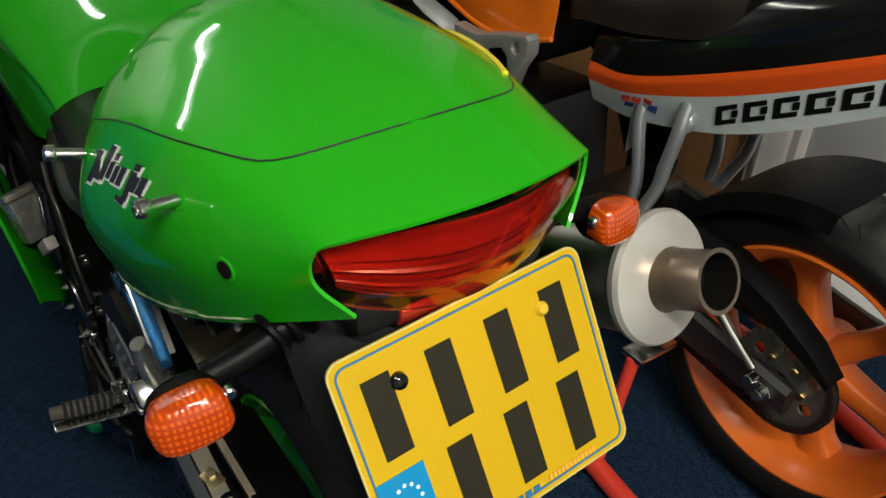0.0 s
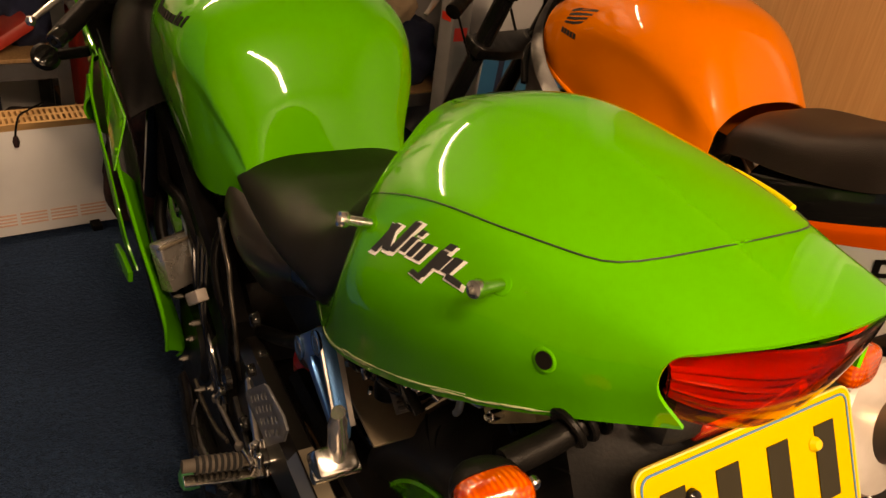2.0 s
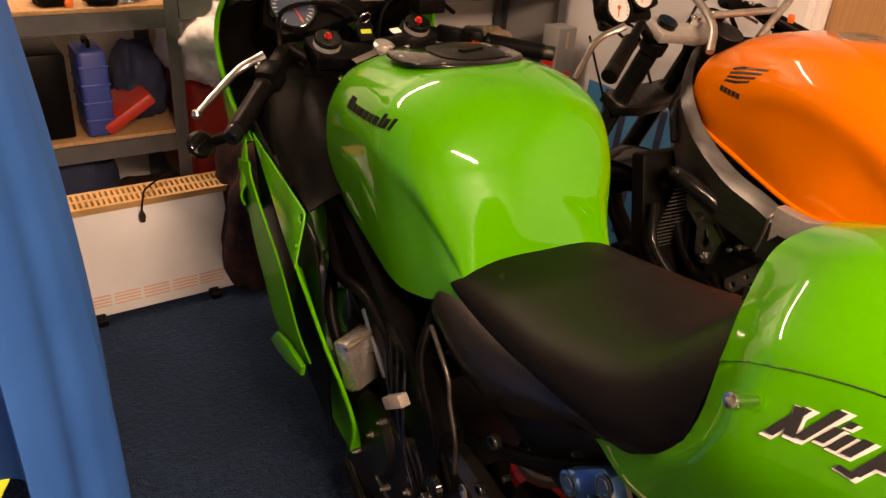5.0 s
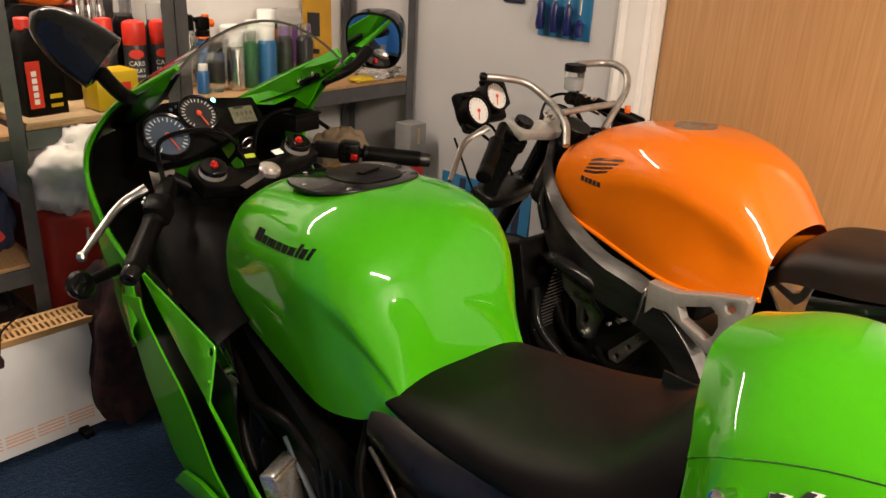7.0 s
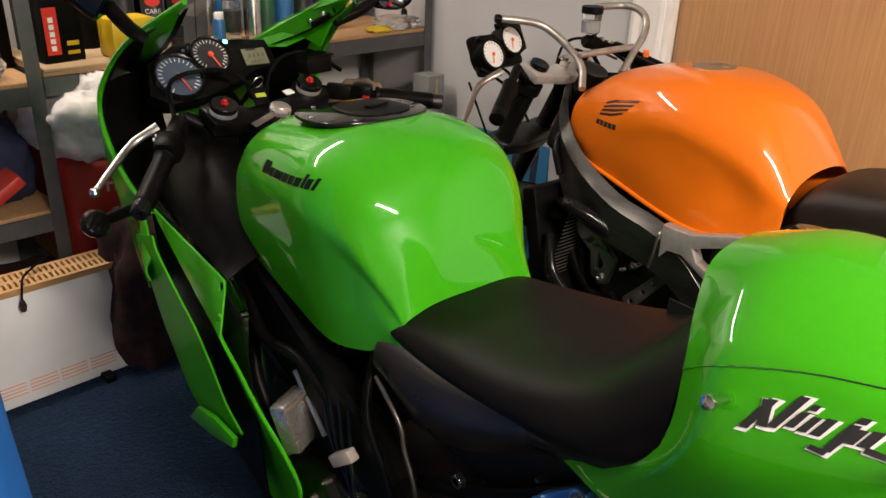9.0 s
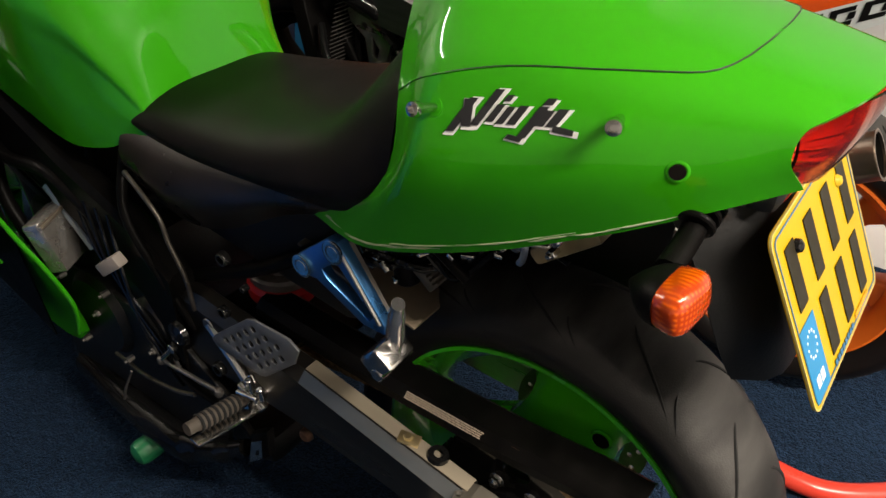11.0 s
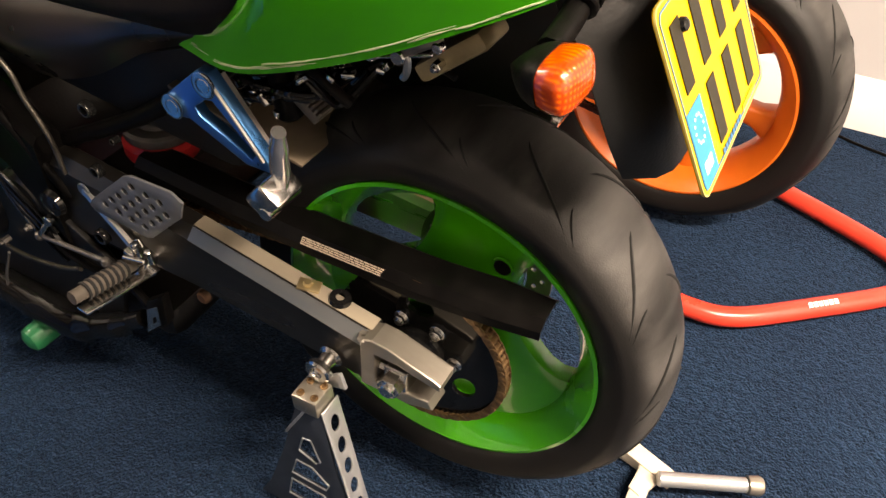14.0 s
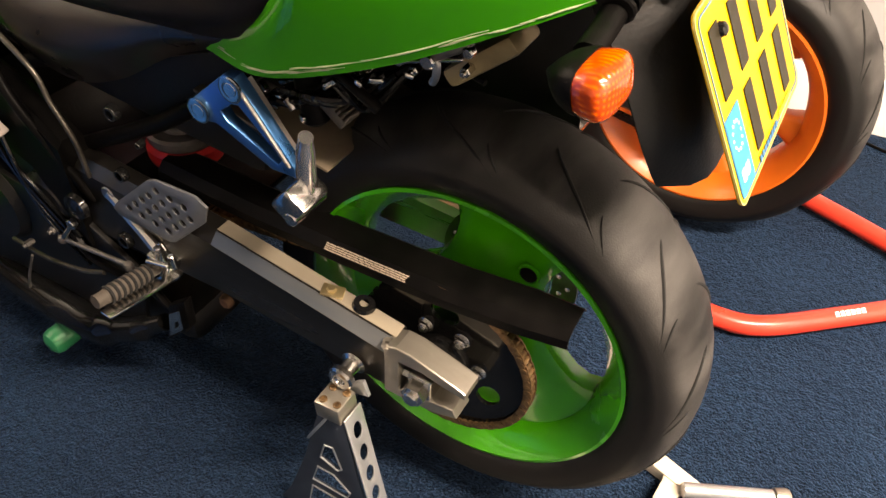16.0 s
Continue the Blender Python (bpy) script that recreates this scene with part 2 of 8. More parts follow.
CEILING = material("ceiling_paint", (0.78, 0.77, 0.74), 0.8, second=(0.74, 0.73, 0.70), scale=3)
GLOSS_WHITE = material("white_gloss_trim", (0.86, 0.84, 0.81), 0.3, second=(0.82, 0.79, 0.76), scale=5)
DOOR_WOOD = material("oak_veneer", (0.52, 0.285, 0.125), 0.4, second=(0.44, 0.228, 0.094), scale=14, stretch=(11, 11, 0.30), bump=0.06, bump_scale=40, detail=9)
SHELF_STEEL = material("grey_shelf_steel", (0.11, 0.11, 0.115), 0.45, metal=0.3, second=(0.08, 0.08, 0.083), scale=16, bump=0.06)
CHIPBOARD = material("chipboard", (0.46, 0.27, 0.13), 0.75, second=(0.36, 0.2, 0.09), scale=130, bump=0.2, bump_scale=260)
CARDBOARD = material("cardboard", (0.47, 0.33, 0.18), 0.8, second=(0.42, 0.29, 0.16), scale=12, stretch=(1, 12, 1))
HEATER = material("heater_white", (0.74, 0.75, 0.75), 0.4, second=(0.66, 0.67, 0.67), scale=5)
HEATER_TOP = material("heater_aged_cream", (0.60, 0.37, 0.17), 0.5, second=(0.48, 0.27, 0.11), scale=10)
HEATER_VENT = material("heater_vent_tan", (0.66, 0.42, 0.33), 0.5)
HOLE = material("dark_slot", (0.005, 0.004, 0.003), 0.9, spec=0.1)
CLOTH_BLUE = material("blue_cover_cloth", (0.008, 0.115, 0.44), 0.75, second=(0.010, 0.135, 0.49), scale=5, bump=0.3, bump_scale=900)
TOWEL = material("white_towel", (0.80, 0.77, 0.74), 0.95, second=(0.70, 0.67, 0.64), scale=40, bump=0.8, bump_scale=400)
RED_CASE = material("red_plastic_case", (0.5, 0.04, 0.025), 0.45, second=(0.42, 0.03, 0.02), scale=9)
BLUE_CASE = material("blue_plastic_case", (0.03, 0.06, 0.28), 0.45, second=(0.025, 0.045, 0.2), scale=9)
YELLOW_PL = material("yellow_plastic", (0.62, 0.42, 0.012), 0.4, second=(0.55, 0.36, 0.012), scale=9)
TAN_CLOTH = material("tan_cloth", (0.45, 0.34, 0.22), 0.9, second=(0.36, 0.26, 0.17), scale=20, bump=0.6, bump_scale=300)
PLAID = material("dark_red_cloth", (0.045, 0.012, 0.010), 0.9, second=(0.012, 0.006, 0.008), scale=30, bump=0.6)
NAVY = material("navy_cloth", (0.012, 0.016, 0.05), 0.9, second=(0.02, 0.03, 0.07), scale=25, bump=0.5)
TEAL_CARD = material("blue_card", (0.02, 0.15, 0.32), 0.4, second=(0.025, 0.19, 0.38), scale=5)
BLUE_CAN = material("blue_can", (0.02, 0.12, 0.32), 0.35)
RED_CAP = material("red_cap", (0.66, 0.035, 0.02), 0.4)
PURPLE = material("purple_label", (0.18, 0.05, 0.3), 0.4)
GREEN_CAN = material("green_can", (0.02, 0.10, 0.045), 0.35)
ORANGE_PL = material("orange_plastic", (0.85, 0.16, 0.02), 0.4)
LIME_CLOTH = material("lime_cloth", (0.5, 0.62, 0.04), 0.9, second=(0.42, 0.5, 0.04), scale=30, bump=0.6)
DIAL_BLUE = material("dial_blue", (0.045, 0.07, 0.11), 0.4)
DIAL_BLACK = material("dial_black", (0.02, 0.02, 0.022), 0.4)
DIAL_WHITE = material("dial_white", (0.78, 0.76, 0.74), 0.4)
LCD = material("lcd_glass", (0.15, 0.15, 0.10), 0.25)
NEEDLE = material("needle_red", (0.8, 0.08, 0.03), 0.4)
TEAL_LED = material("neutral_lamp", (0.1, 0.95, 0.7), 0.3, emission=4.0)
TUBE_GLOW = material("tube_glow", (1.0, 0.94, 0.86), 0.3, emission=2.0)
GREEN_KNOB = material("green_knob", (0.02, 0.22, 0.08), 0.4, coat=0.2)
UNDERSEAT = material("dark_undertray", (0.006, 0.006, 0.006), 0.5, second=(0.010, 0.010, 0.010), scale=20, bump=0.1, bump_scale=300, spec=0.3)


# ---- geometry helpers: each gives (vertices, faces) ----
def put_geo(g, m):
    return [tuple(m @ Vector(p)) for p in g[0]], g[1]


def join_geo(*gs):
    V, F = [], []
    for v, f in gs:
        k = len(V)
        V += list(v)
        F += [tuple(i + k for i in q) for q in f]
    return V, F


def from_bm(bm):
    bm.verts.index_update()
    g = [tuple(v.co) for v in bm.verts], [tuple(v.index for v in f.verts) for f in bm.faces]
    bm.free()
    return g


def box(sx, sy, sz, m=None, bev=0.003, seg=2):
    bm = bmesh.new()
    bmesh.ops.create_cube(bm, size=1)
    for v in bm.verts:
        v.co = (v.co.x * sx, v.co.y * sy, v.co.z * sz)
    if bev:
        bmesh.ops.bevel(bm, geom=bm.edges[:], offset=min(bev, 0.45 * min(sx, sy, sz)), segments=seg, profile=0.5, affect="EDGES")
    g = from_bm(bm)
    return put_geo(g, m) if m else g


def lathe(profile, n=32, m=None):
    V, F = [], []
    rows = []
    for r, z in profile:
        if r < 1e-6:
            rows.append([len(V)])
            V.append((0, 0, z))
        else:
            rows.append(list(range(len(V), len(V) + n)))
            V += [(r * math.cos(2 * math.pi * i / n), r * math.sin(2 * math.pi * i / n), z) for i in range(n)]
    for a, b in zip(rows, rows[1:]):
        for i in range(n):
            j = (i + 1) % n
            if len(a) == 1 and len(b) > 1:
                F.append((a[0], b[j], b[i]))
            elif len(b) == 1 and len(a) > 1:
                F.append((a[i], a[j], b[0]))
            elif len(a) > 1:
                F.append((a[i], a[j], b[j], b[i]))
    g = V, F
    return put_geo(g, m) if m else g


def rod(r, h, m=None, n=20, bev=0.0015):
    """A cylinder from z = 0 to h."""
    b = min(bev, r * 0.4, h * 0.4)
    return lathe([(0, 0), (r - b, 0), (r, b), (r, h - b), (r - b, h), (0, h)], n, m)


def along(a, b):
    """The pose at a whose z axis points to b."""
    d = Vector(b) - Vector(a)
    return Matrix.Translation(a) @ d.to_track_quat("Z", "Y").to_matrix().to_4x4()


def bar(a, b, r, n=16, bev=0.0015):
    return rod(r, (Vector(b) - Vector(a)).length, along(a, b), n, bev)


def hexbolt(a, b, r):
    d = (Vector(b) - Vector(a)).length
    return join_geo(rod(r, d, along(a, b), 6, 0.0008), rod(r * 0.55, d * 1.35, along(a, b), 10, 0.0005))


def spline(pts, k=6):
    P = [Vector(p) for p in pts]
    P = [P[0] * 2 - P[1], *P, P[-1] * 2 - P[-2]]
    out = []
    for i in range(1, len(P) - 2):
        a, b, c, d = P[i - 1:i + 3]
        for s in range(k):
            t = s / k
            out.append(0.5 * ((2 * b) + (c - a) * t + (2 * a - 5 * b + 4 * c - d) * t * t + (3 * b - a - 3 * c + d) * t ** 3))
    out.append(P[-2])
    return out


def tube(pts, r, n=12, k=6, flat=1.0):
    P = spline(pts, k) if k > 1 else [Vector(p) for p in pts]
    V, F = [], []
    up = None
    for i, p in enumerate(P):
        d = (P[min(i + 1, len(P) - 1)] - P[max(i - 1, 0)]).normalized()
        if up is None:
            up = d.orthogonal().normalized()
        up = (up - d * up.dot(d)).normalized()
        side = d.cross(up)
        rr = r if isinstance(r, (int, float)) else r[min(int(i / max(1, len(P) - 1) * (len(r) - 1) + 0.5), len(r) - 1)]
        V += [tuple(p + rr * (up * math.cos(2 * math.pi * j / n) + flat * side * math.sin(2 * math.pi * j / n))) for j in range(n)]
    for i in range(len(P) - 1):
        for j in range(n):
            F.append((i * n + j, i * n + (j + 1) % n, (i + 1) * n + (j + 1) % n, (i + 1) * n + j))
    F.append(tuple(range(n))[::-1])
    F.append(tuple(range((len(P) - 1) * n, len(P) * n)))
    return V, F


def prism(poly, th, m=None, holes=(), bev=0.0):
    """A flat plate of that outline in x and y, from z = 0 to th, with holes through it."""
    bm = bmesh.new()
    edges = []
    for loop in (poly, *holes):
        vs = [bm.verts.new((x, y, 0)) for x, y in loop]
        edges += [bm.edges.new((vs[i], vs[(i + 1) % len(vs)])) for i in range(len(vs))]
    if holes:
        bmesh.ops.triangle_fill(bm, use_beauty=True, use_dissolve=False, edges=edges)
    else:
        bm.faces.new([v for v in bm.verts])
    ext = bmesh.ops.extrude_face_region(bm, geom=bm.faces[:])
    bmesh.ops.translate(bm, vec=(0, 0, th), verts=[v for v in ext["geom"] if isinstance(v, bmesh.types.BMVert)])
    bmesh.ops.recalc_face_normals(bm, faces=bm.faces[:])
    if bev:
        sharp = [e for e in bm.edges if len(e.link_faces) == 2 and e.calc_face_angle(0) > 0.6 and abs(e.verts[0].co.z - e.verts[1].co.z) < 1e-6]
        bmesh.ops.bevel(bm, geom=sharp, offset=bev, segments=2, profile=0.5, affect="EDGES")
    g = from_bm(bm)
    return put_geo(g, m) if m else g


def ring(cx, cy, r, n=10, sx=1.0):
    return [(cx + r * sx * math.cos(2 * math.pi * i / n), cy + r * math.sin(2 * math.pi * i / n)) for i in range(n)]


def rounded(w, h, r, n=4, cx=0.0, cy=0.0):
    out = []
    for sx, sy, a0 in ((1, 1, 0), (-1, 1, 90), (-1, -1, 180), (1, -1, 270)):
        for i in range(n + 1):
            a = radians(a0 + 90 * i / n)
            out.append((cx + sx * (w / 2 - r) + r * math.cos(a), cy + sy * (h / 2 - r) + r * math.sin(a)))
    return out


def cr(a, b, c, d, t):
    return 0.5 * (2 * b + (c - a) * t + (2 * a - 5 * b + 4 * c - d) * t * t + (3 * b - a - 3 * c + d) * t ** 3)


def smooth_rows(A, k):
    """Catmull-Rom along the first axis of an array, k steps a span."""
    A = np.asarray(A, float)
    P = np.concatenate([2 * A[:1] - A[1:2], A, 2 * A[-1:] - A[-2:-1]])
    out = []
    for i in range(1, len(P) - 2):
        out += [cr(P[i - 1], P[i], P[i + 1], P[i + 2], s / k) for s in range(k)]
    return np.array(out + [A[-1]])


def skin(sections, ku=5, kv=4, mirror=True, centre=0.0):
    """A smooth surface through sections (y, [(half width, z), ...]) from the ridge down, mirrored about x = centre. A third number shifts a point along y."""
    A = np.array([[(p[0], y + (p[2] if len(p) > 2 else 0), p[1]) for p in row] for y, row in sections], float)
    if mirror:
        left = A[:, :0:-1].copy()
        left[:, :, 0] *= -1
        A = np.concatenate([left, A], axis=1)
    A = smooth_rows(A, ku)
    A = np.swapaxes(smooth_rows(np.swapaxes(A, 0, 1), kv), 0, 1)
    A[:, :, 0] += centre
    return A


def grid_geo(A, close=False, cap=False):
    n, m = A.shape[:2]
    V = [tuple(p) for p in A.reshape(-1, 3)]
    F = []
    for i in range(n - 1):
        for j in range(m if close else m - 1):
            F.append((i * m + j, i * m + (j + 1) % m, (i + 1) * m + (j + 1) % m, (i + 1) * m + j))
    if cap:
        F.append(tuple(range(m))[::-1])
        F.append(tuple((n - 1) * m + j for j in range(m)))
    return V, F


def sheet(A, th):
    """A grid with thickness, laid inwards by th along its normals."""
    dx = np.gradient(A, axis=0)
    dy = np.gradient(A, axis=1)
    N = np.cross(dx, dy)
    N /= np.linalg.norm(N, axis=2, keepdims=True) + 1e-9
    B = A + N * th
    n, m = A.shape[:2]
    V1, F1 = grid_geo(A)
    V2, F2 = grid_geo(B)
    k = n * m
    F = F1 + [tuple(i + k for i in q)[::-1] for q in F2]
    rim = [i * m for i in range(n)] + [(n - 1) * m + j for j in range(1, m)] + [i * m + m - 1 for i in range(n - 2, -1, -1)] + list(range(m - 2, 0, -1))
    for a, b in zip(rim, rim[1:] + rim[:1]):
        F.append((a, a + k, b + k, b))
    return V1 + V2, F


def part(name, geo, mat, parent=None, label="", angle=38, smooth=True):
    """Links one mesh, under a thing or a part if there is one."""
    me = bpy.data.meshes.new(name)
    me.from_pydata([tuple(map(float, p)) for p in geo[0]], [], [tuple(q) for q in geo[1]])
    bm = bmesh.new()
    bm.from_mesh(me)
    bmesh.ops.recalc_face_normals(bm, faces=bm.faces[:])
    bm.to_mesh(me)
    bm.free()
    me.materials.append(mat)
    if smooth:
        me.shade_smooth()
        me.set_sharp_from_angle(angle=radians(angle))
    ob = new(name, me)
    if parent:
        ob.parent = parent
    if label:
        ob["label"] = label
    return ob


def thing(name, label, category, m=None, group="", kind=""):
    ob = new(name)
    ob.empty_display_size = 0.05
    if m:
        ob.matrix_world = m
    return tagged(ob, label, category, group, kind)


def solid(name, geo, mat, label, category, m=None, group="", kind="", angle=38):
    ob = part(name, geo, mat, None, label, angle)
    if m:
        ob.matrix_world = m
    return tagged(ob, "", category, group, kind)


def slant(x, y, w, h, s, lean=0.35):
    """A leaning stroke."""
    return [(x, y), (x + w, y), (x + w + lean * h * s, y + h), (x + lean * h * s, y + h)]


def lay(polys, surf, th=0.0006):
    """Flat outlines laid on a surface: surf maps (x, y) to a place and gives the outward way."""
    out = []
    for poly in polys:
        base = [surf(*p) for p in poly]
        n = len(base)
        V = [tuple(p + d * 0.0004) for p, d in base] + [tuple(p + d * (0.0004 + th)) for p, d in base]
        F = [tuple(range(n, 2 * n)), tuple(range(n))[::-1]] + [(i, (i + 1) % n, n + (i + 1) % n, n + i) for i in range(n)]
        out.append((V, F))
    return join_geo(*out)


def parts(name, geos, mat, parent, label=""):
    """One mesh for each piece."""
    return [part(name, g, mat, parent, label) for g in geos]


from mathutils.bvhtree import BVHTree


def laid_on(A, y0, z0, sy=-1.0, slope=0.0, kz=1.0):
    """Maps flat (x, y) on to the left flank of a surface: x runs back from y0, y up from z0."""
    V, F = grid_geo(A)
    tree = BVHTree.FromPolygons([Vector(p) for p in V], F)

    def f(x, y):
        yy, zz = y0 + sy * x, z0 + slope * x + kz * y
        p, n, _, _ = tree.ray_cast(Vector((-2, yy, zz)), Vector((1, 0, 0)))
        if p is None:
            p, n, _, _ = tree.find_nearest(Vector((-0.2, yy, zz)))
        return p, (n if n.x < 0 else -n)
    return f
LOGO_BLACK = material("logo_black", (0.006, 0.006, 0.006), 0.5, spec=0.1)
MUSTARD = material("mustard_card", (0.55, 0.30, 0.02), 0.5, second=(0.48, 0.25, 0.02), scale=12)
DARK_WALL = material("mid_grey_wall", (0.42, 0.41, 0.40), 0.7, second=(0.36, 0.352, 0.345), scale=3, bump=0.08, bump_scale=90)

# ---- the room ----
fl = part("floor", box(5.4, 6.0, 0.08, ROOM @ pose(-0.9, 0, -0.04), 0), CARPET, None, "dark blue short-pile carpet, slightly worn", smooth=False)
tagged(fl, kind="structure", category="floor")


def structure(name, geo, mat, label, category="wall"):
    ob = part(name, geo, mat, None, label)
    return tagged(ob, "", category, "", "structure")


DOOR_V0, DOOR_V1 = 0.31, 1.10
structure("wall_east", join_geo(box(0.12, 1.52, 2.4, ROOM @ pose(1.49, 1.98, 1.2), 0), box(0.12, 3.2, 2.4, ROOM @ pose(1.49, -1.40, 1.2), 0),
                                box(0.12, 1.02, 0.32, ROOM @ pose(1.49, 0.71, 2.24), 0)), GREY_WALL, "pale grey painted plaster wall")
structure("wall_north", box(5.0, 0.12, 2.4, ROOM @ pose(-1.07, 2.58, 1.2), 0), WALL, "white painted wall behind metal shelving")
structure("wall_west", box(0.12, 5.5, 2.4, ROOM @ pose(-2.8, -0.2, 1.2), 0), DARK_WALL, "plain mid grey wall")
structure("wall_south", box(5.0, 0.12, 2.4, ROOM @ pose(-0.7, -2.7, 1.2), 0), WALL, "plain white wall")
structure("ceiling", box(5.4, 6.0, 0.1, ROOM @ pose(-0.9, 0, 2.45), 0), CEILING, "plain white ceiling", "ceiling")
sk = [(0, 0), (0.018, 0), (0.018, 0.105), (0.012, 0.118), (0.012, 0.128), (0.006, 0.145), (0, 0.15)]
structure("baseboard", prism(sk, 2.6, ROOM @ pose(1.43, 0.21, 0) @ pose(0, 0, 0, 90, 0, 0) @ Matrix.Scale(-1, 4, (1, 0, 0)), ()), GLOSS_WHITE, "white moulded skirting board", "skirting")
dr = thing("door_1", "closed oak-veneer flush door in a white frame", "door", kind="structure")
part("door_leaf", box(0.04, 0.775, 2.02, ROOM @ pose(1.475, 0.708, 1.015), 0.002), DOOR_WOOD, dr)
part("door_lining", join_geo(box(0.13, 0.03, 2.06, ROOM @ pose(1.485, 1.115, 1.03), 0.002), box(0.13, 0.03, 2.06, ROOM @ pose(1.485, 0.295, 1.03), 0.002),
                             box(0.13, 0.85, 0.03, ROOM @ pose(1.485, 0.705, 2.06), 0.002)), GLOSS_WHITE, dr, "white painted lining")
arch = [(0, 0), (0.115, 0), (0.115, 0.012), (0.1, 0.02), (0.08, 0.016), (0.065, 0.024), (0.03, 0.02), (0.012, 0.024), (0, 0.018)]
for s, v in ((1, 1.12), (-1, 0.29)):
    part("architrave", prism(arch, 2.15, ROOM @ pose(1.43, v, 0) @ Matrix(((0, -1, 0, 0), (s, 0, 0, 0), (0, 0, 1, 0), (0, 0, 0, 1)))), GLOSS_WHITE, dr, "white moulded architrave")

# fittings for the unseen tubes; the shelf one is added only to brighten the shelves
for u, v, z, a, sx, sy, watts in TUBES:
    tl = thing("ceiling_light", "unseen white batten light placed on the ceiling", "ceiling light", ROOM @ pose(u, v, z, 0, 0, a), "batten lights")
    part("housing", box(sx + 0.06, sy + 0.03, 0.04, pose(0, 0, 0.05), 0.005), GLOSS_WHITE, tl)
    part("diffuser", box(sx, sy * 0.9, 0.014, pose(0, 0, 0.022), 0.003), TUBE_GLOW, tl, "glowing white diffuser")
    parts("end_cap", [box(0.03, sy + 0.02, 0.05, pose(q * (sx / 2 + 0.015), 0, 0.02)) for q in (-1, 1)], GLOSS_WHITE, tl)


# metal shelving
def shelf_unit(u0, u1, levels, label, posts=2):
    s = thing("shelf_unit", label, "shelving", ROOM, "metal shelves")
    for u, sx in ((u1, -1), (u0, 1))[:posts]:
        for v, sy in ((2.105, 1), (2.49, -1)):
            poly = [(0, 0), (0.038, 0), (0.038, 0.003), (0.003, 0.003), (0.003, 0.038), (0, 0.038)]
            g = prism(poly, 1.9, pose(u, v, 0) @ Matrix.Diagonal((sx, sy, 1, 1)))
            part("post", g, SHELF_STEEL, s)
    for z in levels:
        w = u1 - u0
        part("board", box(w - 0.008, 0.37, 0.012, pose((u0 + u1) / 2, 2.2975, z - 0.006), 0.001), CHIPBOARD, s)
        lip = [(0, 0), (0.02, 0), (0.02, -0.004), (0.004, -0.004), (0.004, -0.05), (0, -0.05)]
        part("front_beam", prism(lip, w, pose(u0, 2.1085, z - 0.013) @ Matrix(((0, 0, 1, 0), (1, 0, 0, 0), (0, 1, 0, 0), (0, 0, 0, 1)))), SHELF_STEEL, s)
        parts("side_beam", [box(0.004, 0.36, 0.05, pose(u0 + 0.006, 2.3, z - 0.04), 0), box(0.004, 0.36, 0.05, pose(u1 - 0.006, 2.3, z - 0.04), 0)], SHELF_STEEL, s)
    return s


shelf_unit(-0.98, -0.028, (0.875, 0.515, 0.12), "grey steel shelving with chipboard boards, loaded with workshop goods")
shelf_unit(0.43, 1.418, (0.895, 0.30), "grey steel shelving with chipboard boards, loaded with sprays and tools")
shelf_unit(-0.024, 0.426, (0.895, 0.30), "narrow grey steel shelving with chipboard boards, packed with cans and cloths", 1)

# convector heater
ht = thing("convector_heater", "white convector heater with aged cream grille, on the carpet", "heater", ROOM @ pose(-0.20, 1.99, 0))
part("body", box(0.47, 0.075, 0.345, pose(0.012, 0.04, 0.180), 0.006), HEATER, ht)
slots = [rounded(0.0075, 0.030, 0.003, 2, -0.215 + 0.0154 * i, y) for i in range(29) for y in (-0.0195, 0.0195)]
part("grille", prism(rounded(0.474, 0.088, 0.006), 0.02, pose(0.012, 0.04, 0.353, 8, 0, 0), slots), HEATER_TOP, ht, "yellowed cream slotted grille")
part("grille_shadow", box(0.45, 0.07, 0.004, pose(0.012, 0.04, 0.3545), 0), HOLE, ht)
vents = [box(0.075, 0.002, 0.005, pose(-0.17 + 0.085 * i, 0.0018, 0.045 + 0.011 * k), 0) for i in range(5) for k in range(4)]
part("lower_vent", join_geo(*vents), HEATER_VENT, ht, "faded pink vent slots")
parts("foot", [box(0.03, 0.16, 0.02, pose(x, 0.04, 0.01)) for x in (-0.17, 0.17)], BLACK, ht)
cb = thing("power_lead", "thin dark cable with plug hanging over a heater", "cable", ROOM)
part("cord", tube([(-0.12, 2.06, 0.40), (-0.17, 2.03, 0.39), (-0.20, 2.0, 0.385), (-0.215, 1.975, 0.36), (-0.22, 1.972, 0.335)], 0.003, 8), BLACK, cb)
part("plug", lathe([(0, 0), (0.007, 0.004), (0.010, 0.02), (0.006, 0.035), (0, 0.037)], 12, pose(-0.22, 1.972, 0.300)), PLAID, cb)


# blue cloth cover, pleated, over something at the side
def cloth_cover():
    n, m = 90, 40
    A = np.zeros((n, m, 3))
    for i in range(n):
        s = i / (n - 1)
        ang = radians(-60 + 215 * s)
        for j in range(m):
            t = j / (m - 1)
            z = 1.45 * (1 - t)
            spread = 0.2285 + 0.237 * t - 0.1485 * t * t + 0.010 * t * math.sin(s * 46) + 0.004 * t * math.sin(s * 95 + 3 * t)
            lean = 0.006 * math.sin(s * 21 + 4 * t)
            cx, cy = -0.8234, 1.1373
            A[i, j] = (cx + (spread + lean) * math.cos(ang), cy + 1.0 * (spread + lean) * math.sin(ang), z)
    return A


CV = cloth_cover()
solid("cloth_cover", sheet(CV, -0.003), CLOTH_BLUE, "bright blue cloth hanging in soft folds to the carpet", "cloth", ROOM)

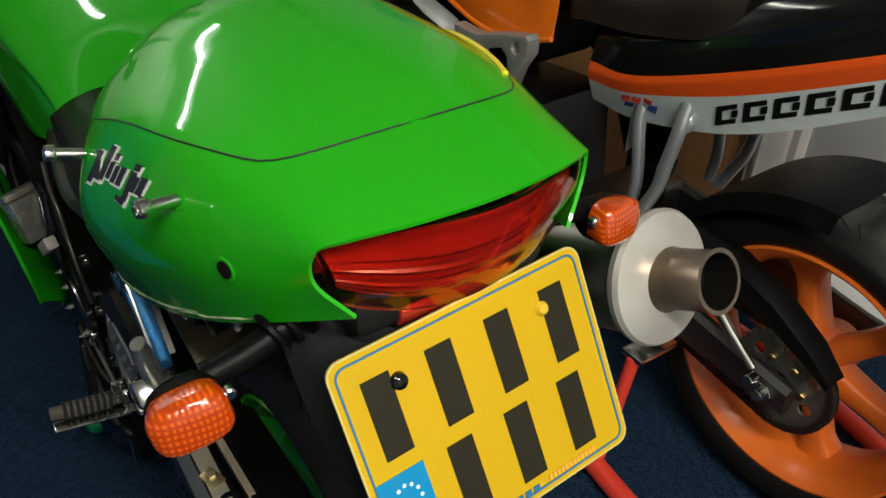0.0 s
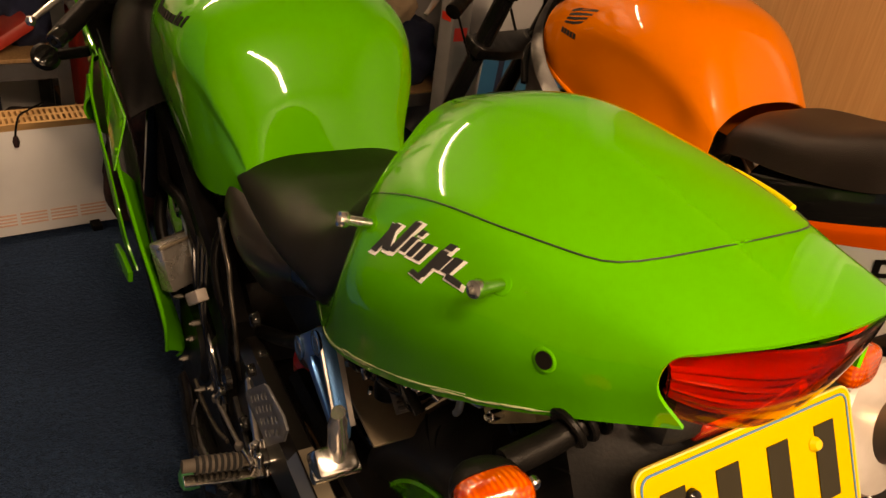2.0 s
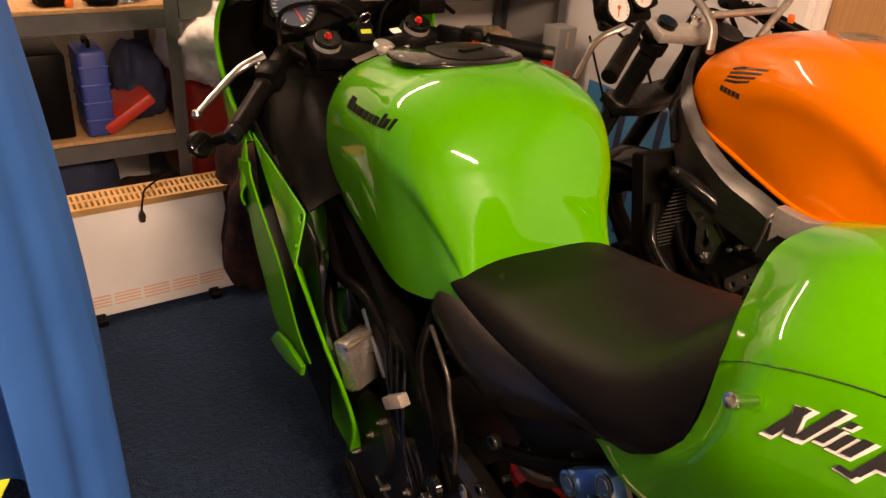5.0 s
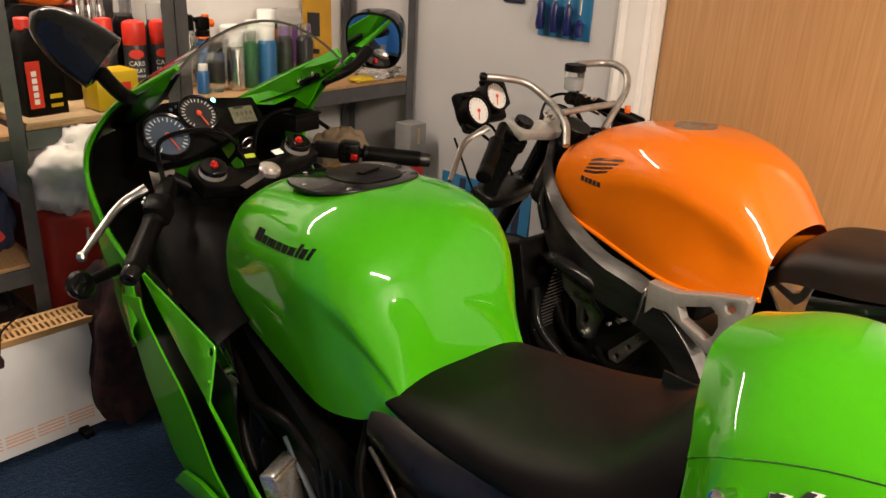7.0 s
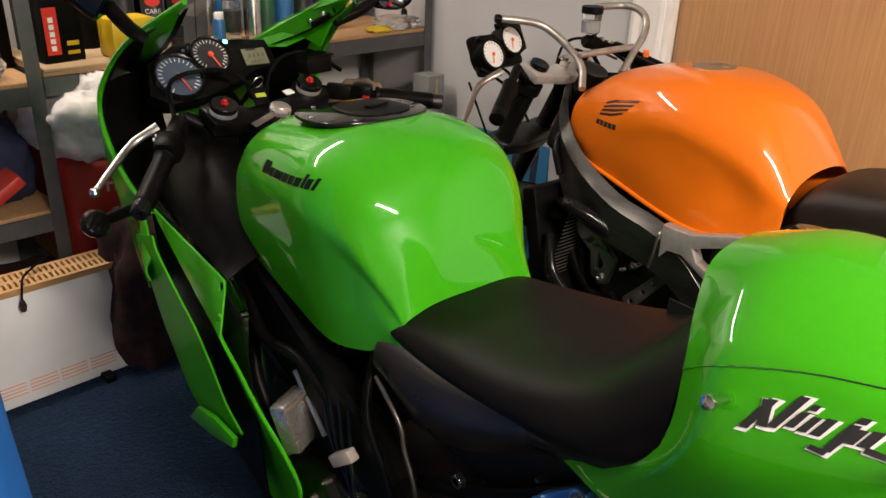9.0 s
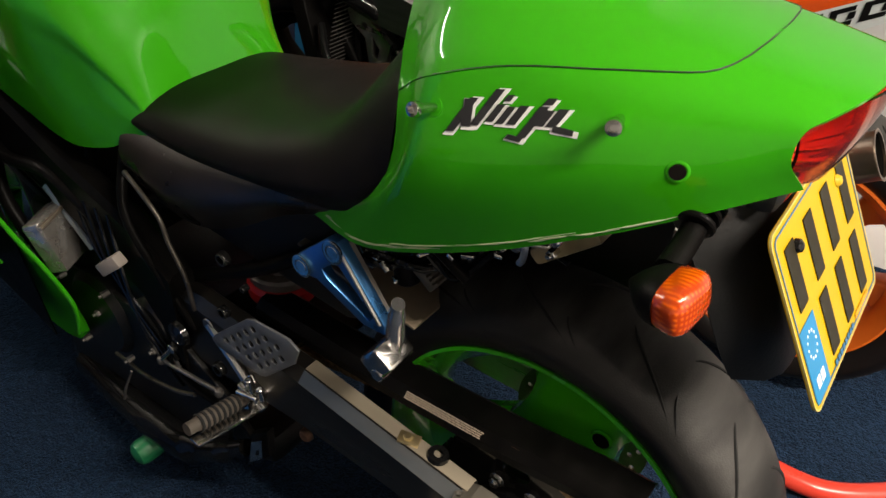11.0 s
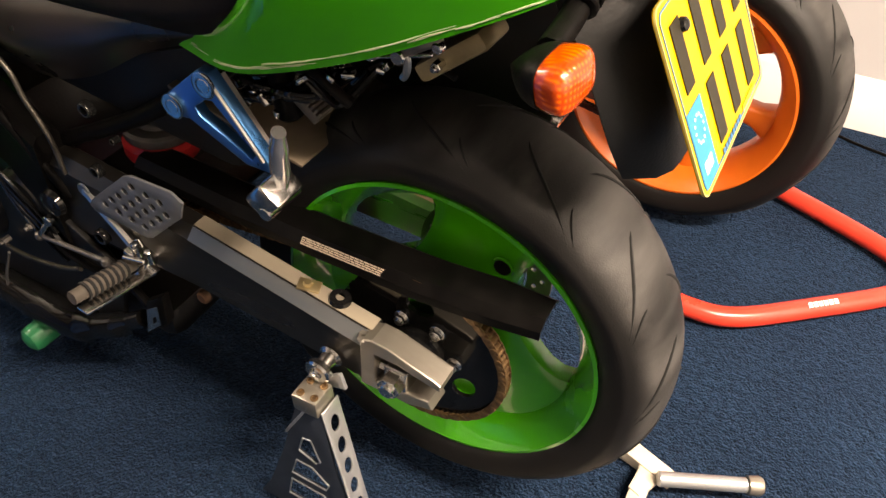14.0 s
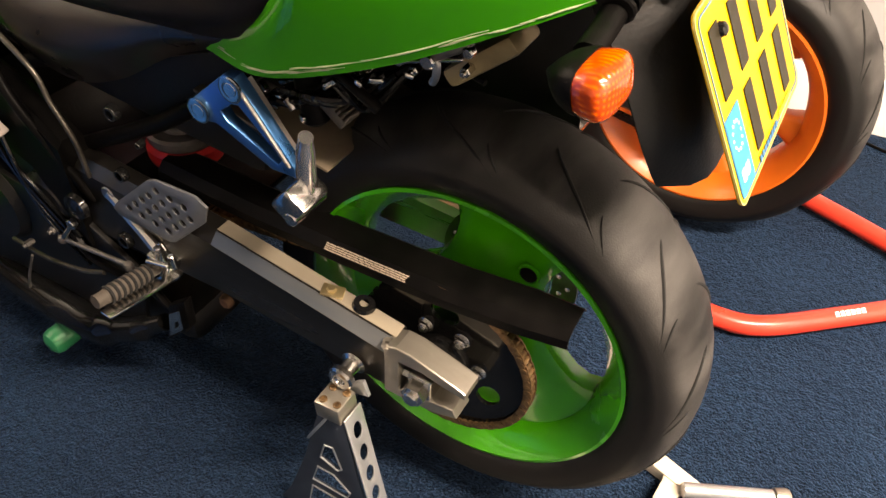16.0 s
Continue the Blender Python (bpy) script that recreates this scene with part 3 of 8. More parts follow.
# ---- green motorcycle ----
bike = thing("green_motorcycle", "lime green sports motorcycle on a silver paddock stand", "motorcycle")
AX = 0.389    # rear axle height


def wheel(parent, name, mat, rubber_label, R=0.318, W=0.19, rim_r=0.2325, rim_w=0.15, spokes=3, turn=0.0, centre=(0, 0, 0.385), spoke_w=0.075, front=False):
    """A wheel whose axle lies along x."""
    T = Matrix.Translation(centre) @ pose(0, 0, 0, 0, 90, 0)
    h = rim_w / 2
    rim = lathe([(rim_r - 0.006, -h - 0.003), (rim_r - 0.003, -h - 0.006), (rim_r + 0.002, -h - 0.005), (rim_r + 0.002, -h + 0.006), (rim_r - 0.010, -h + 0.012), (rim_r - 0.022, -h * 0.55), (rim_r - 0.030, 0),
                 (rim_r - 0.022, h * 0.55), (rim_r - 0.010, h - 0.012), (rim_r + 0.002, h - 0.006), (rim_r + 0.002, h + 0.005), (rim_r - 0.003, h + 0.006), (rim_r - 0.006, h + 0.003),
                 (rim_r - 0.013, h - 0.004), (rim_r - 0.024, h - 0.018), (rim_r - 0.036, h * 0.5), (rim_r - 0.043, 0.012), (rim_r - 0.043, -0.012),
                 (rim_r - 0.036, -h * 0.5), (rim_r - 0.024, -h + 0.018), (rim_r - 0.013, -h + 0.004), (rim_r - 0.006, -h - 0.003)], 96, T)
    wh = part(name, rim, mat, parent)
    part("hub", lathe([(0.018, -0.07), (0.045, -0.07), (0.05, -0.062), (0.05, -0.03), (0.06, -0.02), (0.06, 0.02), (0.05, 0.03), (0.05, 0.062), (0.045, 0.07), (0.018, 0.07)], 40, T), mat, wh)
    r0, r1 = 0.045, rim_r - 0.034
    for i in range(spokes):
        a = radians(turn) + 2 * math.pi * i / spokes
        A = np.zeros((9, 17, 3))
        for p in range(9):
            s = p / 8
            r = r0 + (r1 - r0) * s
            half = spoke_w * (0.52 - 0.10 * math.sin(math.pi * s) + 0.30 * max(0, s - 0.72) / 0.28)
            dep = 0.030 - 0.008 * s + 0.008 * max(0, s - 0.75) / 0.25
            for q in range(17):
                b = 2 * math.pi * q / 16
                cx, sx = math.cos(b), math.sin(b)
                off = half * math.copysign(abs(cx) ** 0.55, cx)
                ax = dep * math.copysign(abs(sx) ** 0.55, sx)
                A[p, q] = (r * math.cos(a) - off * math.sin(a), r * math.sin(a) + off * math.cos(a), ax)
        part("spoke", put_geo(grid_geo(A), T), mat, wh)
    w = W / 2
    prof = []
    for i in range(25):
        a = math.pi * (i / 24) - math.pi / 2
        prof.append((R - 0.066 + 0.066 * abs(math.cos(a)) ** 0.9, w * math.sin(a) * (1 if abs(a) < 1.3 else 1)))
    prof = [(rim_r - 0.002, -h + 0.008), (rim_r + 0.0025, -h - 0.002), (rim_r + 0.011, -h - 0.007)] + prof[2:-2] + [(rim_r + 0.011, h + 0.007), (rim_r + 0.0025, h + 0.002), (rim_r - 0.002, h - 0.008)]
    ty = part("tyre", lathe(prof, 120, T), RUBBER, wh, rubber_label, 50)
    gr = []
    for i in range(13):
        for side in (-1, 1):
            for reach, start, sweep, wide, shift in ((0.74, 0.10, 0.34, 0.0022, 0.0), (0.30, 0.52, 0.10, 0.0016, 0.55)):
                a0 = 2 * math.pi * (i + shift + (0.5 if side > 0 else 0)) / 13
                pts = []
                for k in range(11):
                    q = k / 10
                    x = side * w * (start + reach * q)
                    r = R - 0.066 + 0.066 * math.cos(math.asin(max(-1, min(1, x / w)))) ** 0.9
                    ang = a0 + sweep * (0.35 * q + 0.65 * q * q)
                    pts.append(T @ Vector((r * math.cos(ang), r * math.sin(ang), x)))
                gr.append(tube(pts, [0.0004, wide * 0.8, wide, wide, wide * 0.8, 0.0004], 6, 1))
    parts("tread_groove", gr, TREAD, ty)
    return wh


rw = wheel(bike, "rear_wheel", GREEN_WHEEL, "worn black sport tyre with curved grooves", R=0.315, W=0.172, centre=(0, 0, AX), rim_r=0.2335, rim_w=0.130, spokes=3, turn=193, spoke_w=0.165)
fw = wheel(bike, "front_wheel", GREEN_WHEEL, "black front sport tyre", R=0.30, W=0.12, rim_w=0.09, centre=(0.0, 1.50, 0.30), turn=10, spoke_w=0.09)
for s in (-1, 1):
    T = Matrix.Translation((s * 0.075, 1.50, 0.30)) @ pose(0, 0, 0, 0, 90, 0)
    holes = [ring(r * math.cos(a), r * math.sin(a), 0.0045, 6) for r, k in ((0.118, 18), (0.135, 18)) for a in [2 * math.pi * (i + (k == 18) * 0.0 + (r > 0.12) * 0.5) / 18 for i in range(18)]]
    part("brake_disc", prism(ring(0, 0, 0.15, 64), 0.005, T, [ring(0, 0, 0.10, 40)] + holes), STEEL, fw, "drilled steel brake disc")
T = Matrix.Translation((0.085, 0, AX)) @ pose(0, 0, 0, 0, 90, 0)
holes = [ring(r * math.cos(a + r * 20), r * math.sin(a + r * 20), 0.0045, 6) for r in (0.082, 0.094) for a in [2 * math.pi * i / 16 for i in range(16)]]
part("brake_disc", prism(ring(0, 0, 0.108, 56), 0.005, T, [ring(0, 0, 0.07, 30)] + holes), ENGINE_GREY, rw, "drilled dark steel rear brake disc")

part("spoke_hole", join_geo(rod(0.0115, 0.002, pose(-0.0275, -0.072, 0.512, 0, -90, 0), 20, 0.0)), HOLE, rw, "dark drain hole in a spoke")
part("spoke_hole_rim", lathe([(0.0112, 0.0), (0.0125, 0.0022), (0.0145, 0.0018), (0.0155, -0.001)], 24, pose(-0.0275, -0.072, 0.512, 0, -90, 0)), GREEN_WHEEL, rw)

# sprocket, chain and axle
SPX = -0.105
T = Matrix.Translation((SPX, 0, AX)) @ pose(0, 0, 0, 0, 90, 0)
teeth = []
for i in range(43):
    for k, r in ((0.0, 0.121), (0.3, 0.126), (0.55, 0.126), (0.85, 0.121)):
        a = 2 * math.pi * (i + k) / 43
        teeth.append((r * math.cos(a), r * math.sin(a)))
cut = []
for i in range(3):
    a = radians(119 + 120 * i) + math.pi      # three kidney holes between the fixing nuts
    cut.append([(0.080 * math.cos(a) + (0.016 * math.cos(b)) * math.cos(a) - 0.021 * math.sin(b) * math.sin(a), 0.080 * math.sin(a) + (0.016 * math.cos(b)) * math.sin(a) + 0.021 * math.sin(b) * math.cos(a))
                for b in [2 * math.pi * k / 14 for k in range(14)]])
spk = part("sprocket", prism(teeth, 0.006, T, cut + [ring(0, 0, 0.03, 20)]), BLACK_GLOSS, rw, "black rear sprocket with oval cut-outs")
part("sprocket_carrier", lathe([(0.02, 0.006), (0.052, 0.006), (0.056, 0.012), (0.056, 0.03), (0.02, 0.03)], 36, T @ pose(0, 0, 0.0)), ENGINE, rw)
for i in range(6):
    a = 2 * math.pi * i / 6 + radians(149)
    p = T @ Vector((0.053 * math.cos(a), 0.053 * math.sin(a), 0.0))
    part("sprocket_bolt", join_geo(hexbolt(p, p + Vector((-0.009, 0, 0)), 0.0085), rod(0.0115, 0.002, along(p, p + Vector((-0.01, 0, 0))), 18)), STEEL, spk, "steel sprocket nut")
part("sprocket_boss", lathe([(0.020, 0.0), (0.038, 0.0), (0.036, -0.006), (0.030, -0.008), (0.029, -0.014), (0.020, -0.014)], 32, T), BLACK_GLOSS, spk)


def chain(parent, cx, r1, c1, r2, c2, mat=CHAIN, step=0.0095):
    """A roller chain round two circles in the plane x = cx; c1 and c2 are (y, z)."""
    pts = []
    d = Vector((c2[0] - c1[0], c2[1] - c1[1]))
    L = d.length
    base = math.atan2(d.y, d.x)
    off = math.acos((r1 - r2) / L)
    def arc(c, r, a0, a1):
        k = max(4, int(abs(a1 - a0) * r / 0.008))
        return [(c[0] + r * math.cos(a0 + (a1 - a0) * i / k), c[1] + r * math.sin(a0 + (a1 - a0) * i / k)) for i in range(k + 1)]
    pts = arc(c1, r1, base + off, base + 2 * math.pi - off) + arc(c2, r2, base - off, base + off)
    pts.append(pts[0])
    seg = [0.0]
    for a, b in zip(pts, pts[1:]):
        seg.append(seg[-1] + math.dist(a, b))
    n = int(seg[-1] / step / 2) * 2
    gs, k = [], 0
    for i in range(n):
        s = seg[-1] * (i + 0.5) / n
        while seg[k + 1] < s:
            k += 1
        f = (s - seg[k]) / max(1e-9, seg[k + 1] - seg[k])
        y, z = (pts[k][j] + f * (pts[k + 1][j] - pts[k][j]) for j in (0, 1))
        ang = math.degrees(math.atan2(pts[k + 1][1] - pts[k][1], pts[k + 1][0] - pts[k][0]))
        w = 0.0076 if i % 2 else 0.0066
        m = pose(cx, y, z, ang, 0, 0)
        for sx in (-1, 1):
            gs.append(box(0.0016, step * 1.30, 0.0110, m @ pose(sx * w, 0, 0), 0))
        gs.append(rod(0.0045, 0.018, m @ pose(-0.009, step * 0.5, 0, 0, 90, 0), 8, 0))
    return part("chain", join_geo(*gs), mat, parent, "oily steel roller chain")


chain(bike, SPX + 0.003, 0.124, (0, AX), 0.04, (0.62, AX - 0.005))
part("axle", join_geo(bar((-0.19, 0, AX), (0.15, 0, AX), 0.011), hexbolt((-0.166, 0, AX), (-0.184, 0, AX), 0.017)), STEEL, bike, "steel axle and nut")


SWING_ALLOY = material("satin_swingarm_alloy", (0.095, 0.086, 0.076), 0.30, metal=0.9, second=(0.06, 0.055, 0.048), scale=14, stretch=(1, 0.12, 1), bump=0.03)
FORK_ALLOY = material("machined_alloy", (0.46, 0.42, 0.36), 0.36, metal=0.88, second=(0.38, 0.35, 0.29), scale=22, stretch=(1, 0.2, 1), bump=0.04)


# swingarm: box section beams with a chamfered inner top face
def beam(x, pts, w):
    """pts: (y, top z, bottom z) along a box beam of width w."""
    rows = []
    for y, zt, zb in pts:
        h = (zt - zb) / 2
        c = min(0.010, h * 0.4)
        rows.append([(x - w / 2, y, zb + c), (x - w / 2, y, zt - c), (x - w / 2 + c, y, zt), (x + w / 2 - c, y, zt), (x + w / 2, y, zt - c), (x + w / 2, y, zb + c), (x + w / 2 - c, y, zb), (x - w / 2 + c, y, zb)])
    return grid_geo(np.array(rows), True, True)


SWR = []
for y, zt, zc, zb in ((0.60, 0.508, 0.488, 0.368), (0.328, 0.483, 0.462, 0.372), (0.19, 0.461, 0.439, 0.362), (0.046, 0.438, 0.414, 0.350)):
    SWR.append([(-0.163, y, zb + 0.006), (-0.163, y, zc + 0.006), (-0.149, y, zt - 0.001), (-0.148, y, zt), (-0.126, y, zt), (-0.122, y, zt - 0.005), (-0.122, y, zb + 0.006), (-0.127, y, zb), (-0.157, y, zb)])
swing = part("swingarm", grid_geo(np.array(SWR), True, True), SWING_ALLOY, bike, "dark satin aluminium swingarm", 15)
# thin sheet over the top face, paler and beige as if catching the light
part("swingarm_top", sheet(np.array(SWR[1:])[:, 3:5] + np.array([0, 0, 0.0012]), 0.001), material("lit_top_alloy", (0.50, 0.43, 0.32), 0.42, metal=0.55, second=(0.38, 0.33, 0.25), scale=14, stretch=(1, 0.15, 1)), swing, "upper face with its lit tone in the colour")
# sheet over the chamfer; the blue reflection is put into its colour
part("swingarm_chamfer", sheet(np.array(SWR[1:])[:, 1:3] + np.array([-0.0010, 0, 0.0008]), 0.001), material("blue_reflection_alloy", (0.16, 0.20, 0.26), 0.34, metal=0.8, second=(0.26, 0.27, 0.27), scale=10, stretch=(1, 0.15, 1)), swing, "chamfered edge with a blue reflection in the colour")
part("swingarm_beam", beam(0.125, [(0.60, 0.46, 0.36), (0.24, 0.44, 0.35), (-0.03, 0.42, 0.35)], 0.03), ALLOY, swing)
part("swingarm_bridge", join_geo(box(0.26, 0.14, 0.09, pose(0, 0.50, 0.415), 0.012), box(0.24, 0.10, 0.012, pose(0.0, 0.40, 0.455), 0.003)), BLACK, swing)
fork_end = [(0.052, 0.437), (0.035, 0.444), (0.012, 0.443), (-0.056, 0.423), (-0.065, 0.419), (-0.065, 0.408), (-0.020, 0.416), (-0.005, 0.420), (0.030, 0.420), (0.030, 0.367), (-0.005, 0.367), (-0.020, 0.373), (-0.050, 0.377), (-0.056, 0.363), (-0.020, 0.352), (0.052, 0.350)]
YZ = Matrix(((0, 0, 1, 0), (1, 0, 0, 0), (0, 1, 0, 0), (0, 0, 0, 1)))
part("axle_end", prism(fork_end, 0.036, Matrix.Translation((-0.167, 0, 0)) @ YZ, bev=0.002), FORK_ALLOY, swing, "machined chain adjuster fork", 18)
part("axle_end", prism(fork_end, 0.03, Matrix.Translation((0.11, 0, 0)) @ YZ, bev=0.002), ALLOY, swing)
part("adjuster_block", join_geo(box(0.03, 0.034, 0.038, pose(-0.152, 0.0, 0.389), 0.003), bar((-0.152, 0.012, 0.389), (-0.152, 0.045, 0.389), 0.004, 10), hexbolt((-0.152, 0.020, 0.389), (-0.152, 0.030, 0.389), 0.008)), STEEL, swing, "", 18)
part("weld", join_geo(*[rod(0.007, 0.004, pose(-0.163 + 0.007 * i, 0.050 + 0.003 * math.sin(i * 2.2), 0.4345), 8) for i in range(5)]), FORK_ALLOY, swing)
part("guard_bracket", join_geo(bar((-0.138, 0.150, 0.450), (-0.138, 0.150, 0.463), 0.007, 6), box(0.020, 0.03, 0.004, pose(-0.138, 0.148, 0.4565, 8, 0, 20), 0.001)), material("gold_zinc", (0.60, 0.48, 0.26), 0.35, metal=0.9), swing, "gold zinc-plated guard bolt")
part("cable_grommet", lathe([(0.006, 0.0), (0.014, 0.0), (0.016, 0.004), (0.014, 0.009), (0.006, 0.009)], 20, pose(-0.132, 0.105, 0.4455, 8, 0, 0)), BLACK_GLOSS, swing)

# chain guard
gsec = []
for y, z, w in ((0.46, 0.512, 0.026), (0.30, 0.506, 0.027), (0.15, 0.508, 0.028), (0.0, 0.514, 0.029), (-0.10, 0.526, 0.029), (-0.160, 0.532, 0.024)):
    gsec.append([(-0.088 - w, y, z - 0.018), (-0.088 - w, y, z - 0.006), (-0.088 - w + 0.010, y, z + 0.004), (-0.088 + w - 0.008, y, z + 0.006), (-0.088 + w, y, z - 0.002)])
cg = part("chain_guard", sheet(np.array(gsec), 0.003), BLACK, bike, "black plastic chain guard with a warning sticker", 30)
rk = random.Random(8)
ink = []
for k in range(4):
    y = 0.172
    while y > 0.052:
        w = rk.uniform(0.003, 0.009)
        ink.append(box(0.0008, w, 0.0016, pose(-0.1134 - 0.0019 * k, y - w / 2, 0.5119 - 0.0019 * k + 0.0006 * (0.162 - y) / 0.011 * 0.7, 0, 45, 0), 0))
        y -= w + 0.0015
part("sticker_text", join_geo(*ink), material("sticker_tan", (0.5, 0.4, 0.3), 0.6), cg, "tan bars of small print")

# tank
TANK = [(1.120, [(0, 0.955), (0.06, 0.952), (0.112, 0.932), (0.142, 0.895), (0.152, 0.86), (0.155, 0.82), (0.152, 0.775)]),
        (1.040, [(0, 1.002), (0.08, 0.999), (0.148, 0.972), (0.180, 0.925), (0.188, 0.88), (0.185, 0.82), (0.170, 0.755)]),
        (0.900, [(0, 1.026), (0.09, 1.022), (0.166, 0.992), (0.197, 0.940), (0.1985, 0.885), (0.190, 0.81), (0.170, 0.718)]),
        (0.790, [(0, 1.028), (0.09, 1.022), (0.167, 0.990), (0.198, 0.936), (0.196, 0.880), (0.184, 0.80), (0.166, 0.692)]),
        (0.705, [(0, 1.000), (0.08, 0.990), (0.146, 0.958), (0.174, 0.900), (0.166, 0.848), (0.160, 0.785), (0.156, 0.708)]),
        (0.652, [(0, 0.905), (0.07, 0.897), (0.118, 0.870), (0.142, 0.828), (0.142, 0.800), (0.146, 0.770), (0.146, 0.732)]),
        (0.612, [(0, 0.790), (0.06, 0.789), (0.102, 0.784), (0.126, 0.776), (0.134, 0.768), (0.140, 0.755), (0.143, 0.736)])]


def knee_recess(A, yc, zc, ry, rz, depth):
    """Presses a shallow knee hollow into both sides of a tank skin."""
    A = A.copy()
    e = np.sqrt(((A[..., 1] - yc) / ry) ** 2 + ((A[..., 2] - zc) / rz) ** 2)
    k = np.clip((1.22 - e) / 0.45, 0, 1)
    k = k * k * (3 - 2 * k)
    A[..., 0] -= np.sign(A[..., 0]) * depth * k * (np.abs(A[..., 0]) > 0.11)
    return A


TK = knee_recess(skin(TANK, 9, 8), 0.850, 0.76, 0.200, 0.110, 0.002)
tank = part("fuel_tank", sheet(TK, -0.004), GREEN, bike, "glossy lime green fuel tank", 60)
FP = pose(-0.012, 0.912, 1.0225, -3, 0, 0)
fo = [(0.112 * math.copysign(abs(math.cos(a)) ** 0.75, math.cos(a)), 0.086 * math.copysign(abs(math.sin(a)) ** 0.75, math.sin(a))) for a in [2 * math.pi * k / 28 for k in range(28)]]
fc = part("filler_surround", prism(fo, 0.0065, FP, (), 0.002), BLACK_GLOSS, tank, "flush black filler panel with a lockable cap")
part("filler_cap", join_geo(put_geo(prism([(x * 0.55, y * 0.72) for x, y in fo], 0.003, None, (), 0.001), FP @ pose(0.02, 0, 0.0062)), box(0.05, 0.014, 0.004, FP @ pose(0.03, 0.0, 0.011, 0, 0, 20), 0.001)), BLACK, fc)
parts("filler_screw", [rod(0.0042, 0.002, FP @ pose(x, y, 0.0062), 10) for x, y in ((-0.098, 0.0), (-0.055, 0.066), (-0.055, -0.066), (0.086, 0.03), (0.086, -0.03))], STEEL, fc)


strokes = []
for x0, w, h in ((0, 0.007, 0.030), (0.010, 0.011, 0.030), (0.026, 0.013, 0.019), (0.044, 0.006, 0.019), (0.053, 0.006, 0.019), (0.062, 0.006, 0.019), (0.073, 0.013, 0.019), (0.091, 0.012, 0.019), (0.108, 0.013, 0.019), (0.126, 0.006, 0.030), (0.135, 0.010, 0.022), (0.150, 0.006, 0.026)):
    n = max(1, round(h / 0.009))
    for v in range(n):
        z1, z2 = h * v / n, h * (v + 1) / n
        strokes.append([(x0 + 0.14 * z1, z1), (x0 + w + 0.14 * z1, z1), (x0 + w + 0.14 * z2, z2), (x0 + 0.14 * z2, z2)])
part("tank_logo", lay(strokes, laid_on(TK, 0.934, 0.946, -1.0, 0.085, 0.66), 0.0011), LOGO_BLACK, tank, "black maker's lettering drawn as bars", smooth=False)

# seat
SEATS = [(0.668, [(0, 0.803), (0.07, 0.801), (0.116, 0.787), (0.140, 0.768), (0.136, 0.752)]),
         (0.520, [(0, 0.818), (0.08, 0.817), (0.136, 0.804), (0.156, 0.776), (0.148, 0.756)]),
         (0.390, [(0, 0.845), (0.09, 0.844), (0.148, 0.828), (0.170, 0.795), (0.158, 0.775)]),
         (0.270, [(0, 0.895), (0.09, 0.892), (0.150, 0.872), (0.175, 0.822), (0.161, 0.790)]),
         (0.200, [(0, 0.985), (0.09, 0.972), (0.148, 0.935), (0.180, 0.855, -0.010), (0.166, 0.806, 0.02)]),
         (0.150, [(0, 1.040, 0.03), (0.09, 1.020, 0.02), (0.146, 0.978, 0.005), (0.178, 0.885), (0.166, 0.832, 0.03)])]
part("rider_seat", sheet(skin(SEATS, 6, 5), -0.02), SEAT, bike, "black vinyl rider's seat", 60)

# tail unit and seat cowl
TAIL = [(0.200, [(0, 1.046), (0.065, 1.038, -0.005), (0.115, 1.004, -0.025), (0.156, 0.965, -0.048), (0.174, 0.880, -0.042), (0.150, 0.766, 0.085)]),
        (0.120, [(0, 1.073), (0.075, 1.063), (0.130, 1.032), (0.170, 0.990, -0.01), (0.196, 0.910, -0.01), (0.168, 0.772, 0.07)]),
        (0.030, [(0, 1.071), (0.075, 1.063), (0.126, 1.043), (0.162, 1.012), (0.186, 0.930), (0.162, 0.822, 0.03)]),
        (-0.060, [(0, 1.061), (0.066, 1.057), (0.113, 1.046), (0.147, 1.020), (0.164, 0.960), (0.148, 0.886)]),
        (-0.140, [(0, 1.051), (0.056, 1.049), (0.096, 1.042), (0.126, 1.021), (0.137, 0.978), (0.126, 0.932)]),
        (-0.205, [(0, 1.040, -0.024), (0.055, 1.038, -0.018), (0.094, 1.032, -0.004), (0.112, 1.020, 0.010), (0.113, 0.994, 0.012), (0.092, 0.966)])]
TL = skin(TAIL, 8, 6)
M = TL.shape[1]
mid = (M - 1) // 2
tail = part("tail_unit", sheet(TL, -0.003), GREEN, bike, "lime green tail fairing with scuffed lower edge", 60)
rows = []
cowl_t = np.linspace(0, 1, 46)
cowl_y = 0.2 - 0.336 * (1 - (1 - cowl_t) ** 1.6)
cowl_half = np.interp(-cowl_y, (-0.2, -0.08, 0.016, 0.055, 0.087, 0.112, 0.125, 0.132, 0.1355, 0.136), (18, 17.2, 16, 15, 14, 13, 11.4, 8.2, 4.4, 0.5))
cowl_half = np.convolve(np.pad(cowl_half, 4, mode="reflect", reflect_type="odd"), np.array([1, 2, 3, 4, 5, 4, 3, 2, 1]) / 25, mode="valid")
for y, half in zip(cowl_y, np.maximum(cowl_half, 0.5)):
    ri = np.interp(-y, (-0.2, -0.12, -0.03, 0.06, 0.14, 0.205), (0, 8, 16, 24, 32, 40))
    r0, rf = int(ri), ri - int(ri)
    line = TL[r0] * (1 - rf) + TL[r0 + 1] * rf
    row = []
    for k in range(37):
        q = mid + (k - 18) / 18 * half
        a, f = int(math.floor(q)), q - math.floor(q)
        row.append(line[a] * (1 - f) + line[min(a + 1, M - 1)] * f)
    rows.append(row)
CW = np.array(rows)
nrm = np.cross(np.gradient(CW, axis=0), np.gradient(CW, axis=1))
